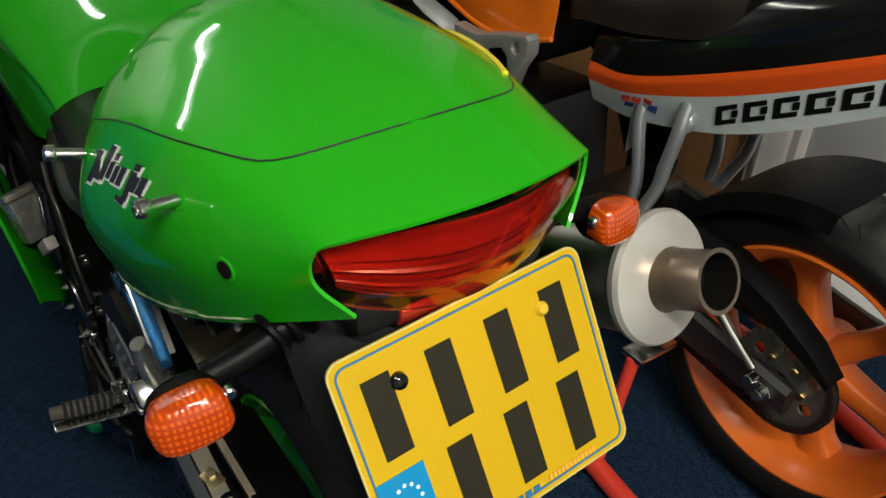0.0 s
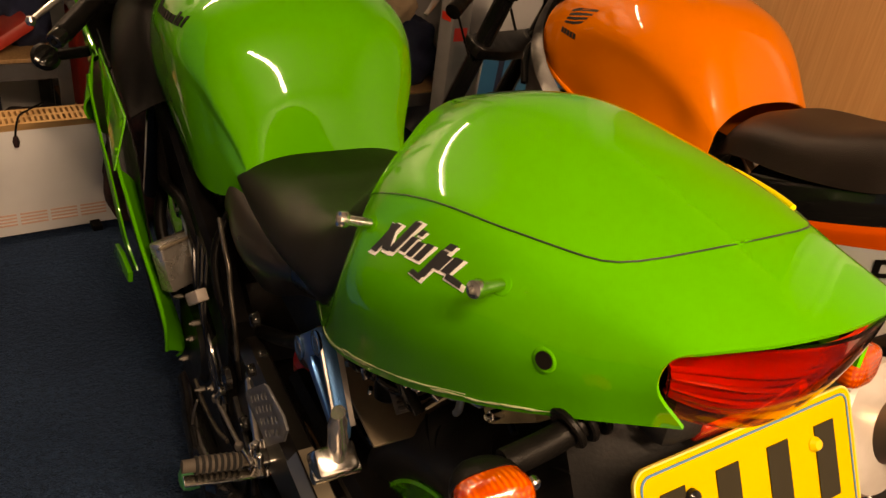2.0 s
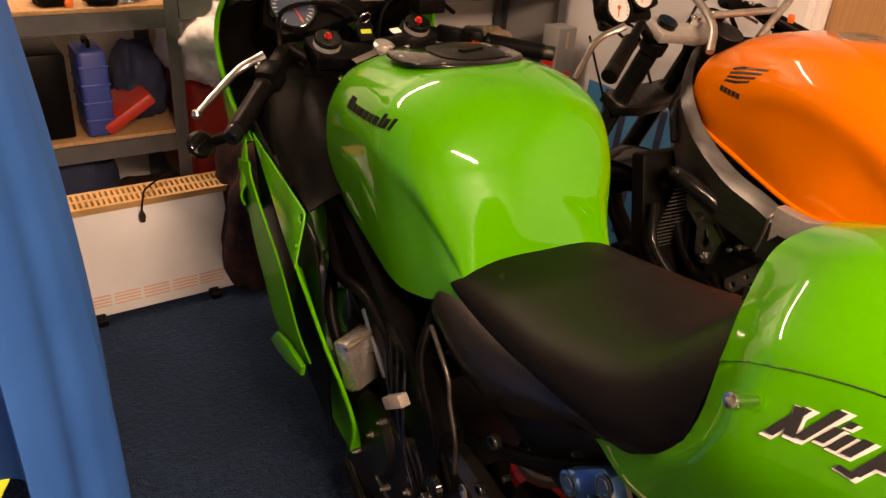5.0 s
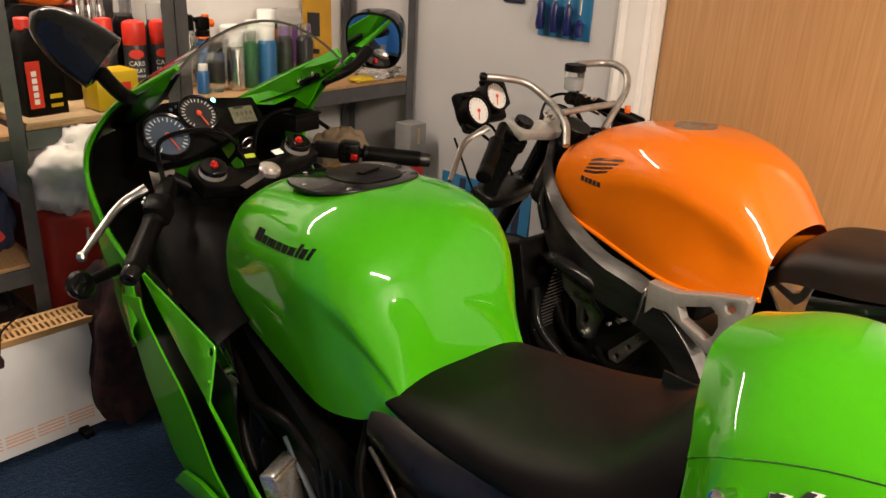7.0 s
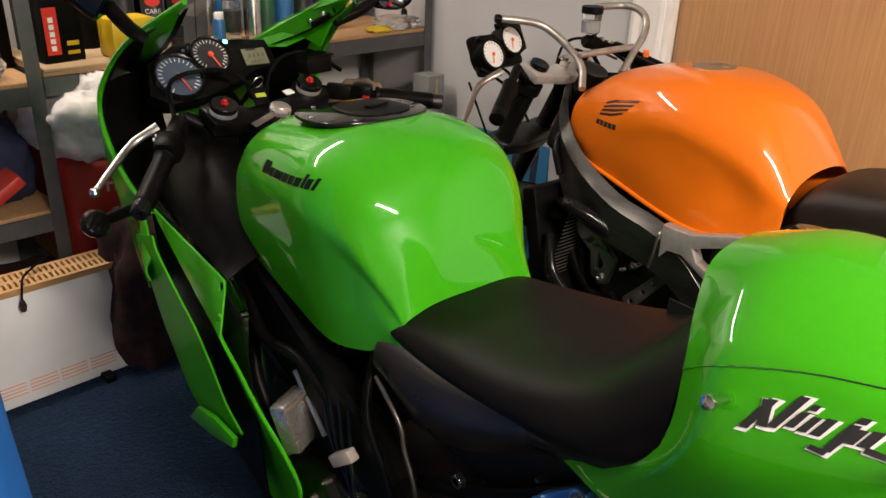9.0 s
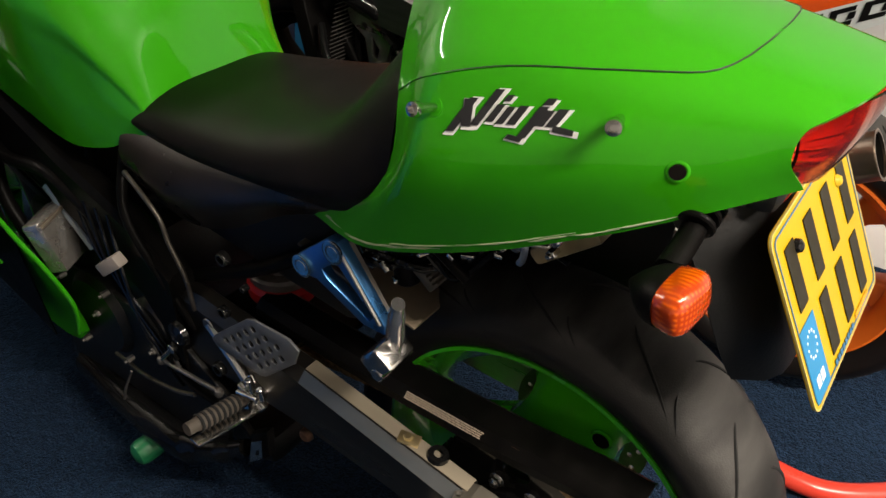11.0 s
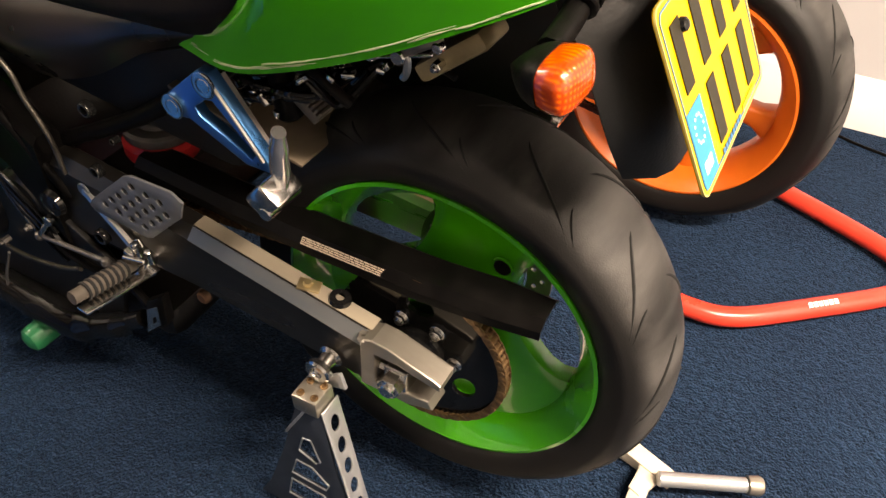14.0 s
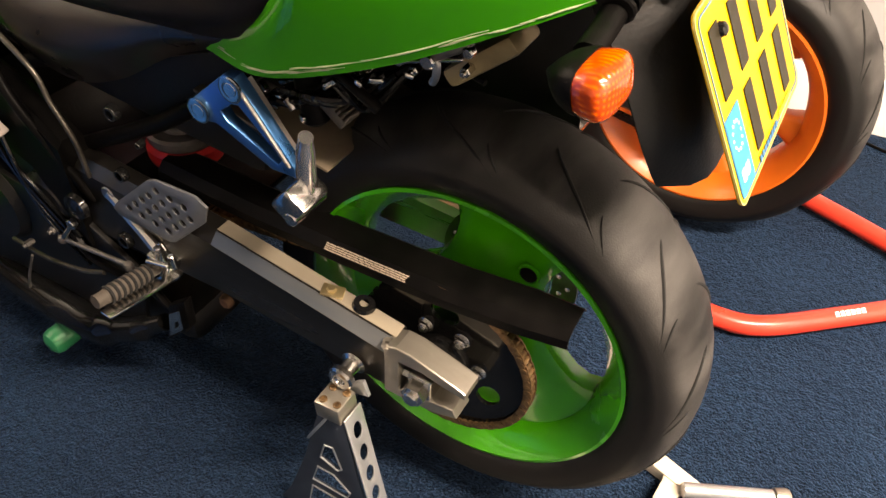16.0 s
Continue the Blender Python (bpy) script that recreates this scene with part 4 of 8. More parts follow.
nrm /= np.linalg.norm(nrm, axis=2, keepdims=True)
CW2 = CW - nrm * 0.0011 * np.sign(-nrm[15, 18, 2] + 1e-9) * -1 if nrm[15, 18, 2] < 0 else CW + nrm * 0.0011
part("seat_cowl", sheet(CW2, -0.002), GREEN, bike, "lime green single-seat cowl", 60)
seam = [tuple(CW[i, 0] + np.array([0, 0, 0.001])) for i in range(0, 45, 2)] + [tuple(CW[i, 36] + np.array([0, 0, 0.001])) for i in range(44, -1, -2)]
part("cowl_gap", tube(seam, 0.0008, 6, 1), DIAL_BLACK, tail)
part("cowl_edge", tube([tuple(CW2[i, 35] + np.array([0.001, 0, 0.0])) for i in range(2, 34, 3)], 0.0028, 8), YELLOW_EDGE, tail, "thin yellow pinstripe")
scuff = []
rs = random.Random(5)
for i in range(22):
    k, f = rs.randint(1, TL.shape[0] - 14), rs.uniform(0.35, 0.7)
    e = [Vector(TL[k + q, 0] * (1 - f) + TL[k + q, 1] * f) + Vector((-0.0004, 0, rs.uniform(-0.0006, 0.0006))) for q in range(rs.choice((2, 2, 3, 4, 7, 9)))]
    scuff.append(tube(e, [0.0003, rs.uniform(0.0005, 0.0010), 0.0003], 5, 2))
parts("edge_scuff", scuff, material("chipped_primer", (0.45, 0.55, 0.30), 0.7), tail, "pale chips along the lower edge")


tail_side = laid_on(TL, 0.089, 0.976, -0.95, 0.18, 0.86)


nin = [slant(0.016, -0.024, 0.008, 0.044, 1), slant(0.030, -0.016, 0.009, 0.034, -0.3), slant(0.038, -0.014, 0.008, 0.046, 1), slant(0.052, -0.008, 0.007, 0.022, 1), slant(0.062, -0.010, 0.007, 0.022, 1), slant(0.072, -0.010, 0.008, 0.024, 1),
       slant(0.084, -0.026, 0.008, 0.040, 1), slant(0.094, -0.010, 0.011, 0.020, 1), slant(0.107, -0.010, 0.009, 0.022, 1), [(0.074, -0.028), (0.088, -0.032), (0.090, -0.026), (0.076, -0.022)], [(0.114, -0.016), (0.132, -0.020), (0.132, -0.013), (0.114, -0.008)], slant(0.064, 0.018, 0.006, 0.008, 1), slant(0.100, 0.016, 0.008, 0.008, 1)]
nin = [[(x, y * 0.74 - 0.002) for x, y in q] for q in nin]
grow = [[(sum(p[0] for p in q) / 4 + (x - sum(p[0] for p in q) / 4) * 1.35 + 0.0012, sum(p[1] for p in q) / 4 + (y - sum(p[1] for p in q) / 4) * 1.16 - 0.0016) for x, y in q] for q in nin]
part("side_logo_edge", lay(grow, tail_side, 0.0006), WHITE, tail, "white outline of slanted logo strokes", smooth=False)
part("side_logo", lay(nin, tail_side, 0.0014), DIAL_BLACK, tail, "black slanted logo strokes", smooth=False)
for y, z, L in ((0.092, 0.976, 0.028), (-0.068, 1.006, 0.028)):
    xx = (0.089 - y) / 0.95
    p, d = tail_side(xx, (z - 0.976 - 0.18 * xx) / 0.86)
    n0 = d
    d = (d + Vector((0, -0.06, -0.20))).normalized()
    part("cowl_bolt", join_geo(bar(p, p + d * L, 0.0046, 12), lathe([(0, -0.002), (0.0066, -0.002), (0.0076, 0.0), (0.0066, 0.006), (0.0035, 0.0068), (0.0035, 0.004), (0, 0.004)], 20, along(p + d * (L - 0.002), p + d * (L + 0.05)))), STEEL, tail, "protruding chrome socket bolt")
    part("bolt_well", lathe([(0.0080, 0.0002), (0.0086, 0.0006), (0.0094, 0.0007), (0.0104, 0.0)], 24, along(p - n0 * 0.001, p + n0)), GREEN, tail)
    part("well_inside", rod(0.0082, 0.0004, along(p - n0 * 0.0002, p + n0), 20, 0), GREEN_SATIN, tail)
p, d = tail_side(0.22, (0.974 - 0.976 - 0.18 * 0.22) / 0.86)
part("tail_hole", lathe([(0, 0.0003), (0.0066, 0.0004), (0.0072, 0.0008), (0.0084, 0.0009), (0.0100, 0.0)], 28, along(p, p + d)), GREEN, tail)
part("tail_hole_inside", rod(0.0068, 0.0008, along(p + d * 0.0006, p + d), 20, 0), HOLE, tail)

# rear light: smooth clear red cover over a ribbed red lens
def lens_skin(inset, ribs):
    A = np.zeros((32, 41, 3))
    for i in range(32):
        t = i / 31
        for j in range(41):
            q = -1 + 2 * j / 40
            w = 0.109 - 0.010 * t - inset
            zt, zb = 1.0355 - 0.004 * q * q - 0.008 * q ** 6 - inset, 0.958 - 0.010 * (1 - q * q) + 0.016 * q * q + inset
            rib = ribs * math.cos(t * 2 * math.pi * 9) if 0.3 < t < 0.95 else 0
            A[i, j] = (w * q, -0.234 + inset + 0.044 * q * q + 0.016 * (t - 0.4) ** 2 - rib + 0.022 * t * (1 - 1.2 * q * q), zt + (zb - zt) * t)
    return A


LN = lens_skin(0.0, 0.0)
rl = part("rear_light", sheet(LN, 0.003), RED_COVER, bike, "wide rear light with a glossy clear red cover", 60)
rl.visible_shadow = False
part("ribbed_lens", sheet(lens_skin(0.007, 0.0018), 0.003), RED_LENS, rl, "ribbed red inner lens", 60)
part("light_backing", join_geo(box(0.19, 0.03, 0.05, pose(0, -0.135, 0.985), 0.01)), RED_SPRING, rl)
part("light_base_reflector", box(0.10, 0.010, 0.022, pose(0.0, -0.186, 0.935, 20, 0, 0), 0.003), RED_LENS, rl)

# number plate: rows of dark bars in place of characters
PM = Matrix.Translation((0.0015, -0.233, 0.849)) @ Matrix(((0.9985, -0.045, 0, 0), (0.02, 0.47, -0.88, 0), (0.05, 0.88, 0.47, 0), (0, 0, 0, 1)))
PM = PM.to_quaternion().to_matrix().to_4x4()
PM.translation = (0.003, -0.236, 0.853)
plate = part("number_plate", prism(rounded(0.229, 0.178, 0.012, 6), 0.003, PM @ pose(0, 0, -0.003)), PLATE, bike, "yellow rear number plate with dark bars")
frame_out, frame_in = rounded(0.219, 0.168, 0.009, 6), rounded(0.2155, 0.1645, 0.0075, 6)
part("plate_border", prism(frame_out, 0.0006, PM @ pose(0, 0, 0.0002), [frame_in]), PALE_BLUE, plate, "thin blue border line")
part("plate_rim", prism(rounded(0.2295, 0.1785, 0.012, 6), 0.002, PM @ pose(0, 0, -0.0018), [rounded(0.2265, 0.1755, 0.011, 6)]), material("plate_edge", (0.50, 0.40, 0.12), 0.3), plate)
barsg = []
for x, y in [(-0.082 + 0.0535 * i, 0.036) for i in range(4)] + [(-0.036 + 0.0535 * i, -0.040) for i in range(3)]:
    barsg.append(box(0.023, 0.062, 0.0008, PM @ pose(x, y, 0.0008), 0))
parts("plate_bar", barsg, PLATE_INK, plate, "plain dark bar")
part("plate_badge", box(0.040, 0.075, 0.0006, PM @ pose(-0.088, -0.0445, 0.0007), 0), PLATE_BLUE, plate, "blue badge panel with ring of stars")
stars = [rod(0.0016, 0.0004, PM @ pose(-0.088 + 0.011 * math.cos(a), -0.030 + 0.013 * math.sin(a), 0.0011), 5, 0) for a in [2 * math.pi * i / 12 for i in range(12)]]
part("plate_star", join_geo(*stars, *[box(0.009, 0.011, 0.0004, PM @ pose(-0.094 + 0.012 * i, -0.066, 0.0012), 0) for i in range(2)]), WHITE, plate)
part("plate_dealer_bar", join_geo(*[box(0.006, 0.006, 0.0004, PM @ pose(-0.045 + 0.0085 * i, -0.0805, 0.0012), 0) for i in range(8)]), PALE_BLUE, plate, "small blue bars of print")
part("plate_dealer_strip", join_geo(*[box(0.003, 0.005, 0.0004, PM @ pose(0.03 + 0.0042 * i, -0.0785, 0.0012), 0) for i in range(12)]), material("plate_small_print", (0.75, 0.35, 0.02), 0.5), plate)
part("plate_screw", lathe([(0, 0.006), (0.003, 0.006), (0.006, 0.004), (0.007, 0.0)], 16, PM @ pose(-0.0655, 0.056, 0.0004)), BLACK_GLOSS, plate, "black screw cap")
part("plate_screw", lathe([(0, 0.005), (0.004, 0.004), (0.0065, 0.0)], 16, PM @ pose(0.0665, 0.053, 0.0004)), YELLOW_PL, plate, "yellow screw cap")

# undertray, mudguard and plate holder
UT = [(0.16, [(0, 0.90), (0.06, 0.895), (0.10, 0.88), (0.115, 0.85)]), (0.03, [(0, 0.925), (0.06, 0.92), (0.10, 0.905), (0.12, 0.87)]),
      (-0.08, [(0, 0.965), (0.05, 0.96), (0.085, 0.945), (0.10, 0.91)]), (-0.165, [(0, 0.972), (0.05, 0.968), (0.075, 0.955), (0.085, 0.93)])]
ut = part("undertray", sheet(skin(UT, 5, 4), -0.004), UNDERSEAT, bike, "black plastic undertray and mudguard")
MG = np.zeros((12, 9, 3))
for i in range(12):
    t = i / 11
    for j in range(9):
        s = -1 + 2 * j / 8
        MG[i, j] = ((0.116 - 0.004 * t - 0.040 * t ** 4) * s, -0.150 - 0.085 * t - 0.012 * math.sin(math.pi * t) + 0.055 * s ** 4 * (1 - 0.3 * t), 0.955 - 0.215 * t)
part("mudguard", sheet(MG, 0.004), UNDERSEAT, ut)
part("inner_mudguard", box(0.004, 0.40, 0.27, pose(0.104, 0.14, 0.745), 0.001), UNDERSEAT, ut)
part("light_housing", box(0.17, 0.05, 0.05, pose(0, -0.165, 0.95), 0.012), UNDERSEAT, ut)


# indicators
def indicator(x, y, z, side):
    A = np.zeros((16, 32, 3))
    for i in range(16):
        t = i / 15
        k = 0.93 + 0.07 * min(1, t / 0.35) if t < 0.55 else max(0.02, math.cos((t - 0.55) / 0.45 * math.pi / 2) ** 0.55)
        for j in range(32):
            a = 2 * math.pi * j / 32
            cx, sx = math.cos(a), math.sin(a)
            A[i, j] = (0.0278 * k * math.copysign(abs(cx) ** 0.62, cx), 0.008 - 0.015 * min(1, t / 0.55) - 0.011 * max(0, math.sin((t - 0.55) / 0.45 * math.pi / 2)), 0.0215 * k * math.copysign(abs(sx) ** 0.62, sx))
    m = pose(x, y, z, -8, side * 10, side * 8)
    ind = part("indicator", put_geo(grid_geo(A, True, True), m), AMBER, bike, "amber indicator on a black stalk", 50)
    B = np.zeros((6, 16, 3))
    for i in range(6):
        t = i / 5
        for j in range(16):
            a = 2 * math.pi * j / 16
            k = (1 - 0.9 * t * t)
            B[i, j] = (0.0275 * k * math.copysign(abs(math.cos(a)) ** 0.7, math.cos(a)), 0.008 + 0.036 * t, 0.0215 * k * math.copysign(abs(math.sin(a)) ** 0.7, math.sin(a)))
    part("indicator_shell", put_geo(grid_geo(B, True, True), m), BLACK, ind)
    part("indicator_screw", rod(0.005, 0.008, pose(x - side * 0.028, y, z + 0.010, 90, 0, 0), 10), STEEL, ind)
    stalk = [(x - side * 0.02, y + 0.02, z + 0.008), (x - side * 0.06, y + 0.02, z + 0.016), (x - side * 0.10, y + 0.022, z + 0.03)]
    part("indicator_stalk", join_geo(tube(stalk, 0.011, 12), *[rod(0.018, 0.006, along(Vector(stalk[2]) + Vector((side * 0.012 * i, 0, -0.003 * i)), Vector(stalk[1])), 14) for i in range(3)]), BLACK, ind, "ribbed black rubber stalk")


indicator(-0.198, -0.160, 0.899, -1)
indicator(0.208, -0.145, 0.897, 1)

# silencer on the far side
EC, EF = Vector((0.274, -0.165, 0.812)), Vector((0.235, 0.34, 0.60))
dE = (EC - EF).normalized()
sil = part("silencer", put_geo(lathe([(0.035, 0), (0.06, 0.02), (0.064, 0.05), (0.064, 0.50), (0.062, 0.525), (0.058, 0.532)], 40), along(EF, EC)), material("silencer_skin", (0.30, 0.29, 0.27), 0.35, metal=1.0, second=(0.18, 0.17, 0.16), scale=10), bike, "large round exhaust silencer with bare metal end cap")
part("end_cap", lathe([(0.0655, -0.010), (0.070, -0.009), (0.071, -0.002), (0.068, 0.003), (0.045, 0.009), (0.026, 0.012)], 48, along(EC, EC + dE)), material("pale_end_cap", (0.60, 0.56, 0.52), 0.38, metal=0.6, second=(0.48, 0.44, 0.40), scale=14), sil, "dull silver end cap")
part("tail_pipe", lathe([(0.036, 0.004), (0.031, 0.018), (0.0300, 0.066), (0.032, 0.069), (0.0275, 0.069), (0.0265, 0.03), (0, 0.028)], 36, along(EC, EC + dE + Vector((0.0, 0, 0.12)))), BRONZE, sil, "heat-browned outlet pipe")
# black lining that stands for the shade down the pipe
part("pipe_inside", lathe([(0.0268, 0.066), (0.0262, 0.031), (0, 0.031)], 32, along(EC, EC + dE + Vector((0.0, 0, 0.12)))), HOLE, sil, "inside of the outlet, coloured black for its shade")
part("strap", join_geo(lathe([(0.065, 0.30), (0.068, 0.30), (0.068, 0.33), (0.065, 0.33)], 36, along(EF, EC)), box(0.02, 0.05, 0.10, pose(0.21, 0.14, 0.76))), ALLOY, sil)
part("link_pipe", tube([(0.235, 0.34, 0.60), (0.22, 0.42, 0.54), (0.17, 0.55, 0.42), (0.12, 0.70, 0.22)], 0.026, 16), BRONZE, sil)

# hanger bracket, pillion peg, footrest, heel plate and levers
hb = [(0.320, 0.678), (0.327, 0.692), (0.318, 0.704), (0.258, 0.757), (0.240, 0.758), (0.230, 0.746), (0.160, 0.654), (0.160, 0.638), (0.198, 0.636), (0.285, 0.675), (0.305, 0.672)]
hole = [(0.252, 0.713), (0.241, 0.715), (0.188, 0.664), (0.194, 0.655), (0.262, 0.688), (0.269, 0.698)]
hb = [(0.243 + 0.87 * (y - 0.243), 0.698 + 0.87 * (z - 0.698)) for y, z in hb]
hg = part("peg_hanger", prism(hb, 0.016, Matrix.Translation((-0.160, 0, 0)) @ YZ, [hole], 0.002), BLUE_SHEEN_ALLOY, bike, "alloy pillion peg hanger with a blue cloth reflection in its colour")
part("hanger_edge", box(0.026, 0.104, 0.004, pose(-0.150, 0.207, 0.7005, 53.5, 0, 0), 0.001), CAP_SILVER, hg, "bare machined edge")
for y, z in ((0.301, 0.689), (0.246, 0.735)):
    part("hanger_bolt", join_geo(lathe([(0.008, 0), (0.015, 0), (0.016, 0.003), (0.013, 0.004), (0.008, 0.003)], 24, pose(-0.1605, y, z, 0, -90, 0)), rod(0.0095, 0.004, pose(-0.160, y, z, 0, -90, 0), 20)), STEEL, hg)
pp = part("pillion_peg", tube([(-0.168, 0.148, 0.645), (-0.176, 0.140, 0.690), (-0.180, 0.133, 0.728)], [0.011, 0.014, 0.013, 0.010], 12, 4, 0.8), material("satin_peg", (0.62, 0.61, 0.60), 0.24, metal=0.92), bike, "folded-up chrome pillion peg")
part("peg_clevis", join_geo(box(0.05, 0.034, 0.04, pose(-0.172, 0.156, 0.634, 40, 0, 0), 0.006), bar((-0.198, 0.152, 0.620), (-0.140, 0.152, 0.620), 0.009)), STEEL, pp)
hp = [(0.330, 0.556), (0.399, 0.553), (0.415, 0.545), (0.494, 0.472), (0.504, 0.458), (0.496, 0.449), (0.400, 0.444), (0.388, 0.449), (0.322, 0.515), (0.312, 0.545)]
hol = [ring(0.468 - 0.0165 * i - 0.0235 * k, 0.474 + 0.0148 * i - 0.003 * k, 0.0058, 8) for k in range(4) for i in range(5) if (i, k) != (4, 3)]
heel = part("heel_plate", prism(hp, 0.004, Matrix.Translation((-0.172, 0, 0)) @ YZ, hol, 0.0008), material("grey_anodised", (0.20, 0.205, 0.215), 0.42, metal=0.6), bike, "grey drilled heel guard plate")
part("heel_arm", join_geo(tube([(-0.160, 0.520, 0.470), (-0.164, 0.490, 0.450), (-0.168, 0.455, 0.425), (-0.172, 0.425, 0.402)], 0.008, 8, 3), rod(0.012, 0.01, pose(-0.155, 0.520, 0.470, 0, -90, 0))), ALLOY, heel)
ft = part("footrest", tube([(-0.185, 0.424, 0.394), (-0.235, 0.427, 0.402), (-0.288, 0.430, 0.410)], [0.010, 0.0128, 0.0128, 0.010], 12, 4), material("ribbed_rubber", (0.07, 0.055, 0.042), 0.7, second=(0.06, 0.05, 0.04), scale=30), bike, "ribbed rubber rider's footrest")
part("footrest_rib", join_geo(*[lathe([(0.0130, -0.0026), (0.0143, -0.0016), (0.0143, 0.0016), (0.0130, 0.0026)], 14, along((-0.205 - 0.009 * i, 0.4252 + 0.0005 * i, 0.3970 + 0.0014 * i), (-0.255 - 0.009 * i, 0.4280 + 0.0005 * i, 0.4048 + 0.0014 * i))) for i in range(8)]), TREAD, ft)
part("footrest_plate", box(0.11, 0.022, 0.005, pose(-0.235, 0.412, 0.386, 0, 8, -4), 0.002), STEEL, ft)
part("footrest_joint", join_geo(box(0.035, 0.03, 0.03, pose(-0.172, 0.418, 0.394, 20, 0, 0), 0.004), bar((-0.178, 0.393, 0.382), (-0.178, 0.443, 0.407), 0.008), bar((-0.165, 0.408, 0.367), (-0.165, 0.433, 0.422), 0.006)), STEEL, ft)
lev = part("gear_lever", join_geo(tube([(-0.15, 0.55, 0.34), (-0.165, 0.48, 0.30), (-0.18, 0.40, 0.27)], 0.007, 8, 4), bar((-0.15, 0.43, 0.36), (-0.15, 0.60, 0.36), 0.005)), BLACK, bike, "black gear lever and rod")
sf = part("stand_foot", prism([(0.420, 0.318), (0.381, 0.350), (0.384, 0.290), (0.438, 0.234)], 0.016, Matrix.Translation((-0.190, 0, 0)) @ YZ, (), 0.003), BLACK, lev, "black bracket with a bare worn face")
part("foot_face", prism([(0.411, 0.314), (0.386, 0.335), (0.389, 0.292), (0.425, 0.254)], 0.002, Matrix.Translation((-0.199, 0, 0)) @ YZ, [[(0.403, 0.300), (0.395, 0.307), (0.396, 0.296), (0.406, 0.285)]], 0.0005), STEEL, sf)

# frame, engine and shock
fr = part("frame_spar", beam(-0.155, [(1.16, 0.86, 0.74), (1.00, 0.735, 0.62), (0.82, 0.655, 0.535), (0.66, 0.60, 0.46), (0.58, 0.54, 0.34)], 0.045), BLACK, bike, "black aluminium frame spar")
part("frame_spar", beam(0.155, [(1.16, 0.86, 0.74), (1.00, 0.735, 0.62), (0.82, 0.655, 0.535), (0.66, 0.60, 0.46), (0.58, 0.54, 0.34)], 0.045), BLACK, bike)
part("subframe", join_geo(tube([(-0.12, 0.66, 0.62), (-0.125, 0.45, 0.70), (-0.115, 0.20, 0.80), (-0.09, -0.10, 0.93)], 0.013, 10), tube([(0.12, 0.66, 0.62), (0.125, 0.45, 0.70), (0.115, 0.20, 0.80), (0.09, -0.10, 0.93)], 0.013, 10),
                          tube([(-0.12, 0.60, 0.50), (-0.125, 0.40, 0.62), (-0.115, 0.22, 0.76)], 0.012, 10)), BLACK, bike)
sp = part("side_panel", sheet(skin([(0.67, [(0.120, 0.765), (0.146, 0.742), (0.156, 0.705), (0.140, 0.660)]), (0.556, [(0.124, 0.770), (0.156, 0.744), (0.170, 0.696), (0.142, 0.636)]),
                                   (0.453, [(0.128, 0.785), (0.158, 0.762), (0.170, 0.722), (0.144, 0.668)]), (0.344, [(0.130, 0.800), (0.156, 0.786), (0.164, 0.766), (0.144, 0.736)]),
                                   (0.25, [(0.134, 0.815), (0.154, 0.800), (0.156, 0.788), (0.142, 0.775)])], 6, 5, False) * np.array([-1, 1, 1]), 0.003), COVER_GLOSS, bike, "glossy black side cover with a mottled brown tone", 60)
eng = part("engine", join_geo(box(0.30, 0.36, 0.30, pose(0, 0.86, 0.36, -8, 0, 0), 0.03), box(0.26, 0.26, 0.26, pose(0, 1.0, 0.58, 20, 0, 0), 0.03), rod(0.085, 0.05, pose(-0.135, 0.82, 0.34, 0, -90, 0), 32, 0.012), rod(0.05, 0.04, pose(-0.14, 0.66, 0.40, 0, -90, 0), 28, 0.01)), ENGINE, bike, "black engine block and covers")
fins = [box(0.27, 0.20, 0.004, pose(0, 1.0, 0.50 + 0.018 * i, 20, 0, 0), 0) for i in range(8)]
part("cooling_fin", join_geo(*fins), ENGINE, eng)
parts("cover_bolt", [hexbolt((-0.18, 0.82 + 0.098 * math.cos(a), 0.34 + 0.098 * math.sin(a)), (-0.195, 0.82 + 0.098 * math.cos(a), 0.34 + 0.098 * math.sin(a)), 0.006) for a in [0.6 + 1.57 * i for i in range(4)]]
      + [hexbolt((-0.176, y, z), (-0.192, y, z), 0.0065) for y, z in ((0.652, 0.356), (0.811, 0.353))], ENGINE_GREY, eng, "small dull steel bolt")
for y, z, r in ((0.437, 0.644, 0.011), (0.455, 0.541, 0.010), (0.492, 0.405, 0.013), (0.400, 0.612, 0.005)):
    fb = part("frame_bolt", lathe([(0, 0.006), (r * 0.45, 0.006), (r * 0.5, 0.010), (r * 0.9, 0.010), (r, 0.007), (r, 0.0)], 20, pose(-0.172, y, z, 0, -90, 0)), BLACK_GLOSS, fr, "black capped frame bolt")
    part("bolt_ring", lathe([(r * 0.62, 0.0102), (r * 0.80, 0.0108), (r * 0.86, 0.0100)], 20, pose(-0.172, y, z, 0, -90, 0)), ALLOY_DARK, fb)
part("under_seat_box", box(0.21, 0.42, 0.20, pose(0, 0.47, 0.68, 5, 0, 0), 0.02), UNDERSEAT, bike, "black box under the seat")
wb = part("wiring_box", box(0.085, 0.035, 0.095, pose(-0.195, 0.85, 0.508, -18, 0, 28), 0.005), material("foil_connector", (0.50, 0.475, 0.44), 0.26, metal=0.8, second=(0.46, 0.43, 0.39), scale=20), eng, "taped grey connector block")
part("box_lip", box(0.088, 0.008, 0.006, pose(-0.196, 0.838, 0.556, -18, 0, 28), 0.001), material("worn_tin", (0.5, 0.42, 0.33), 0.3, metal=0.8), wb)
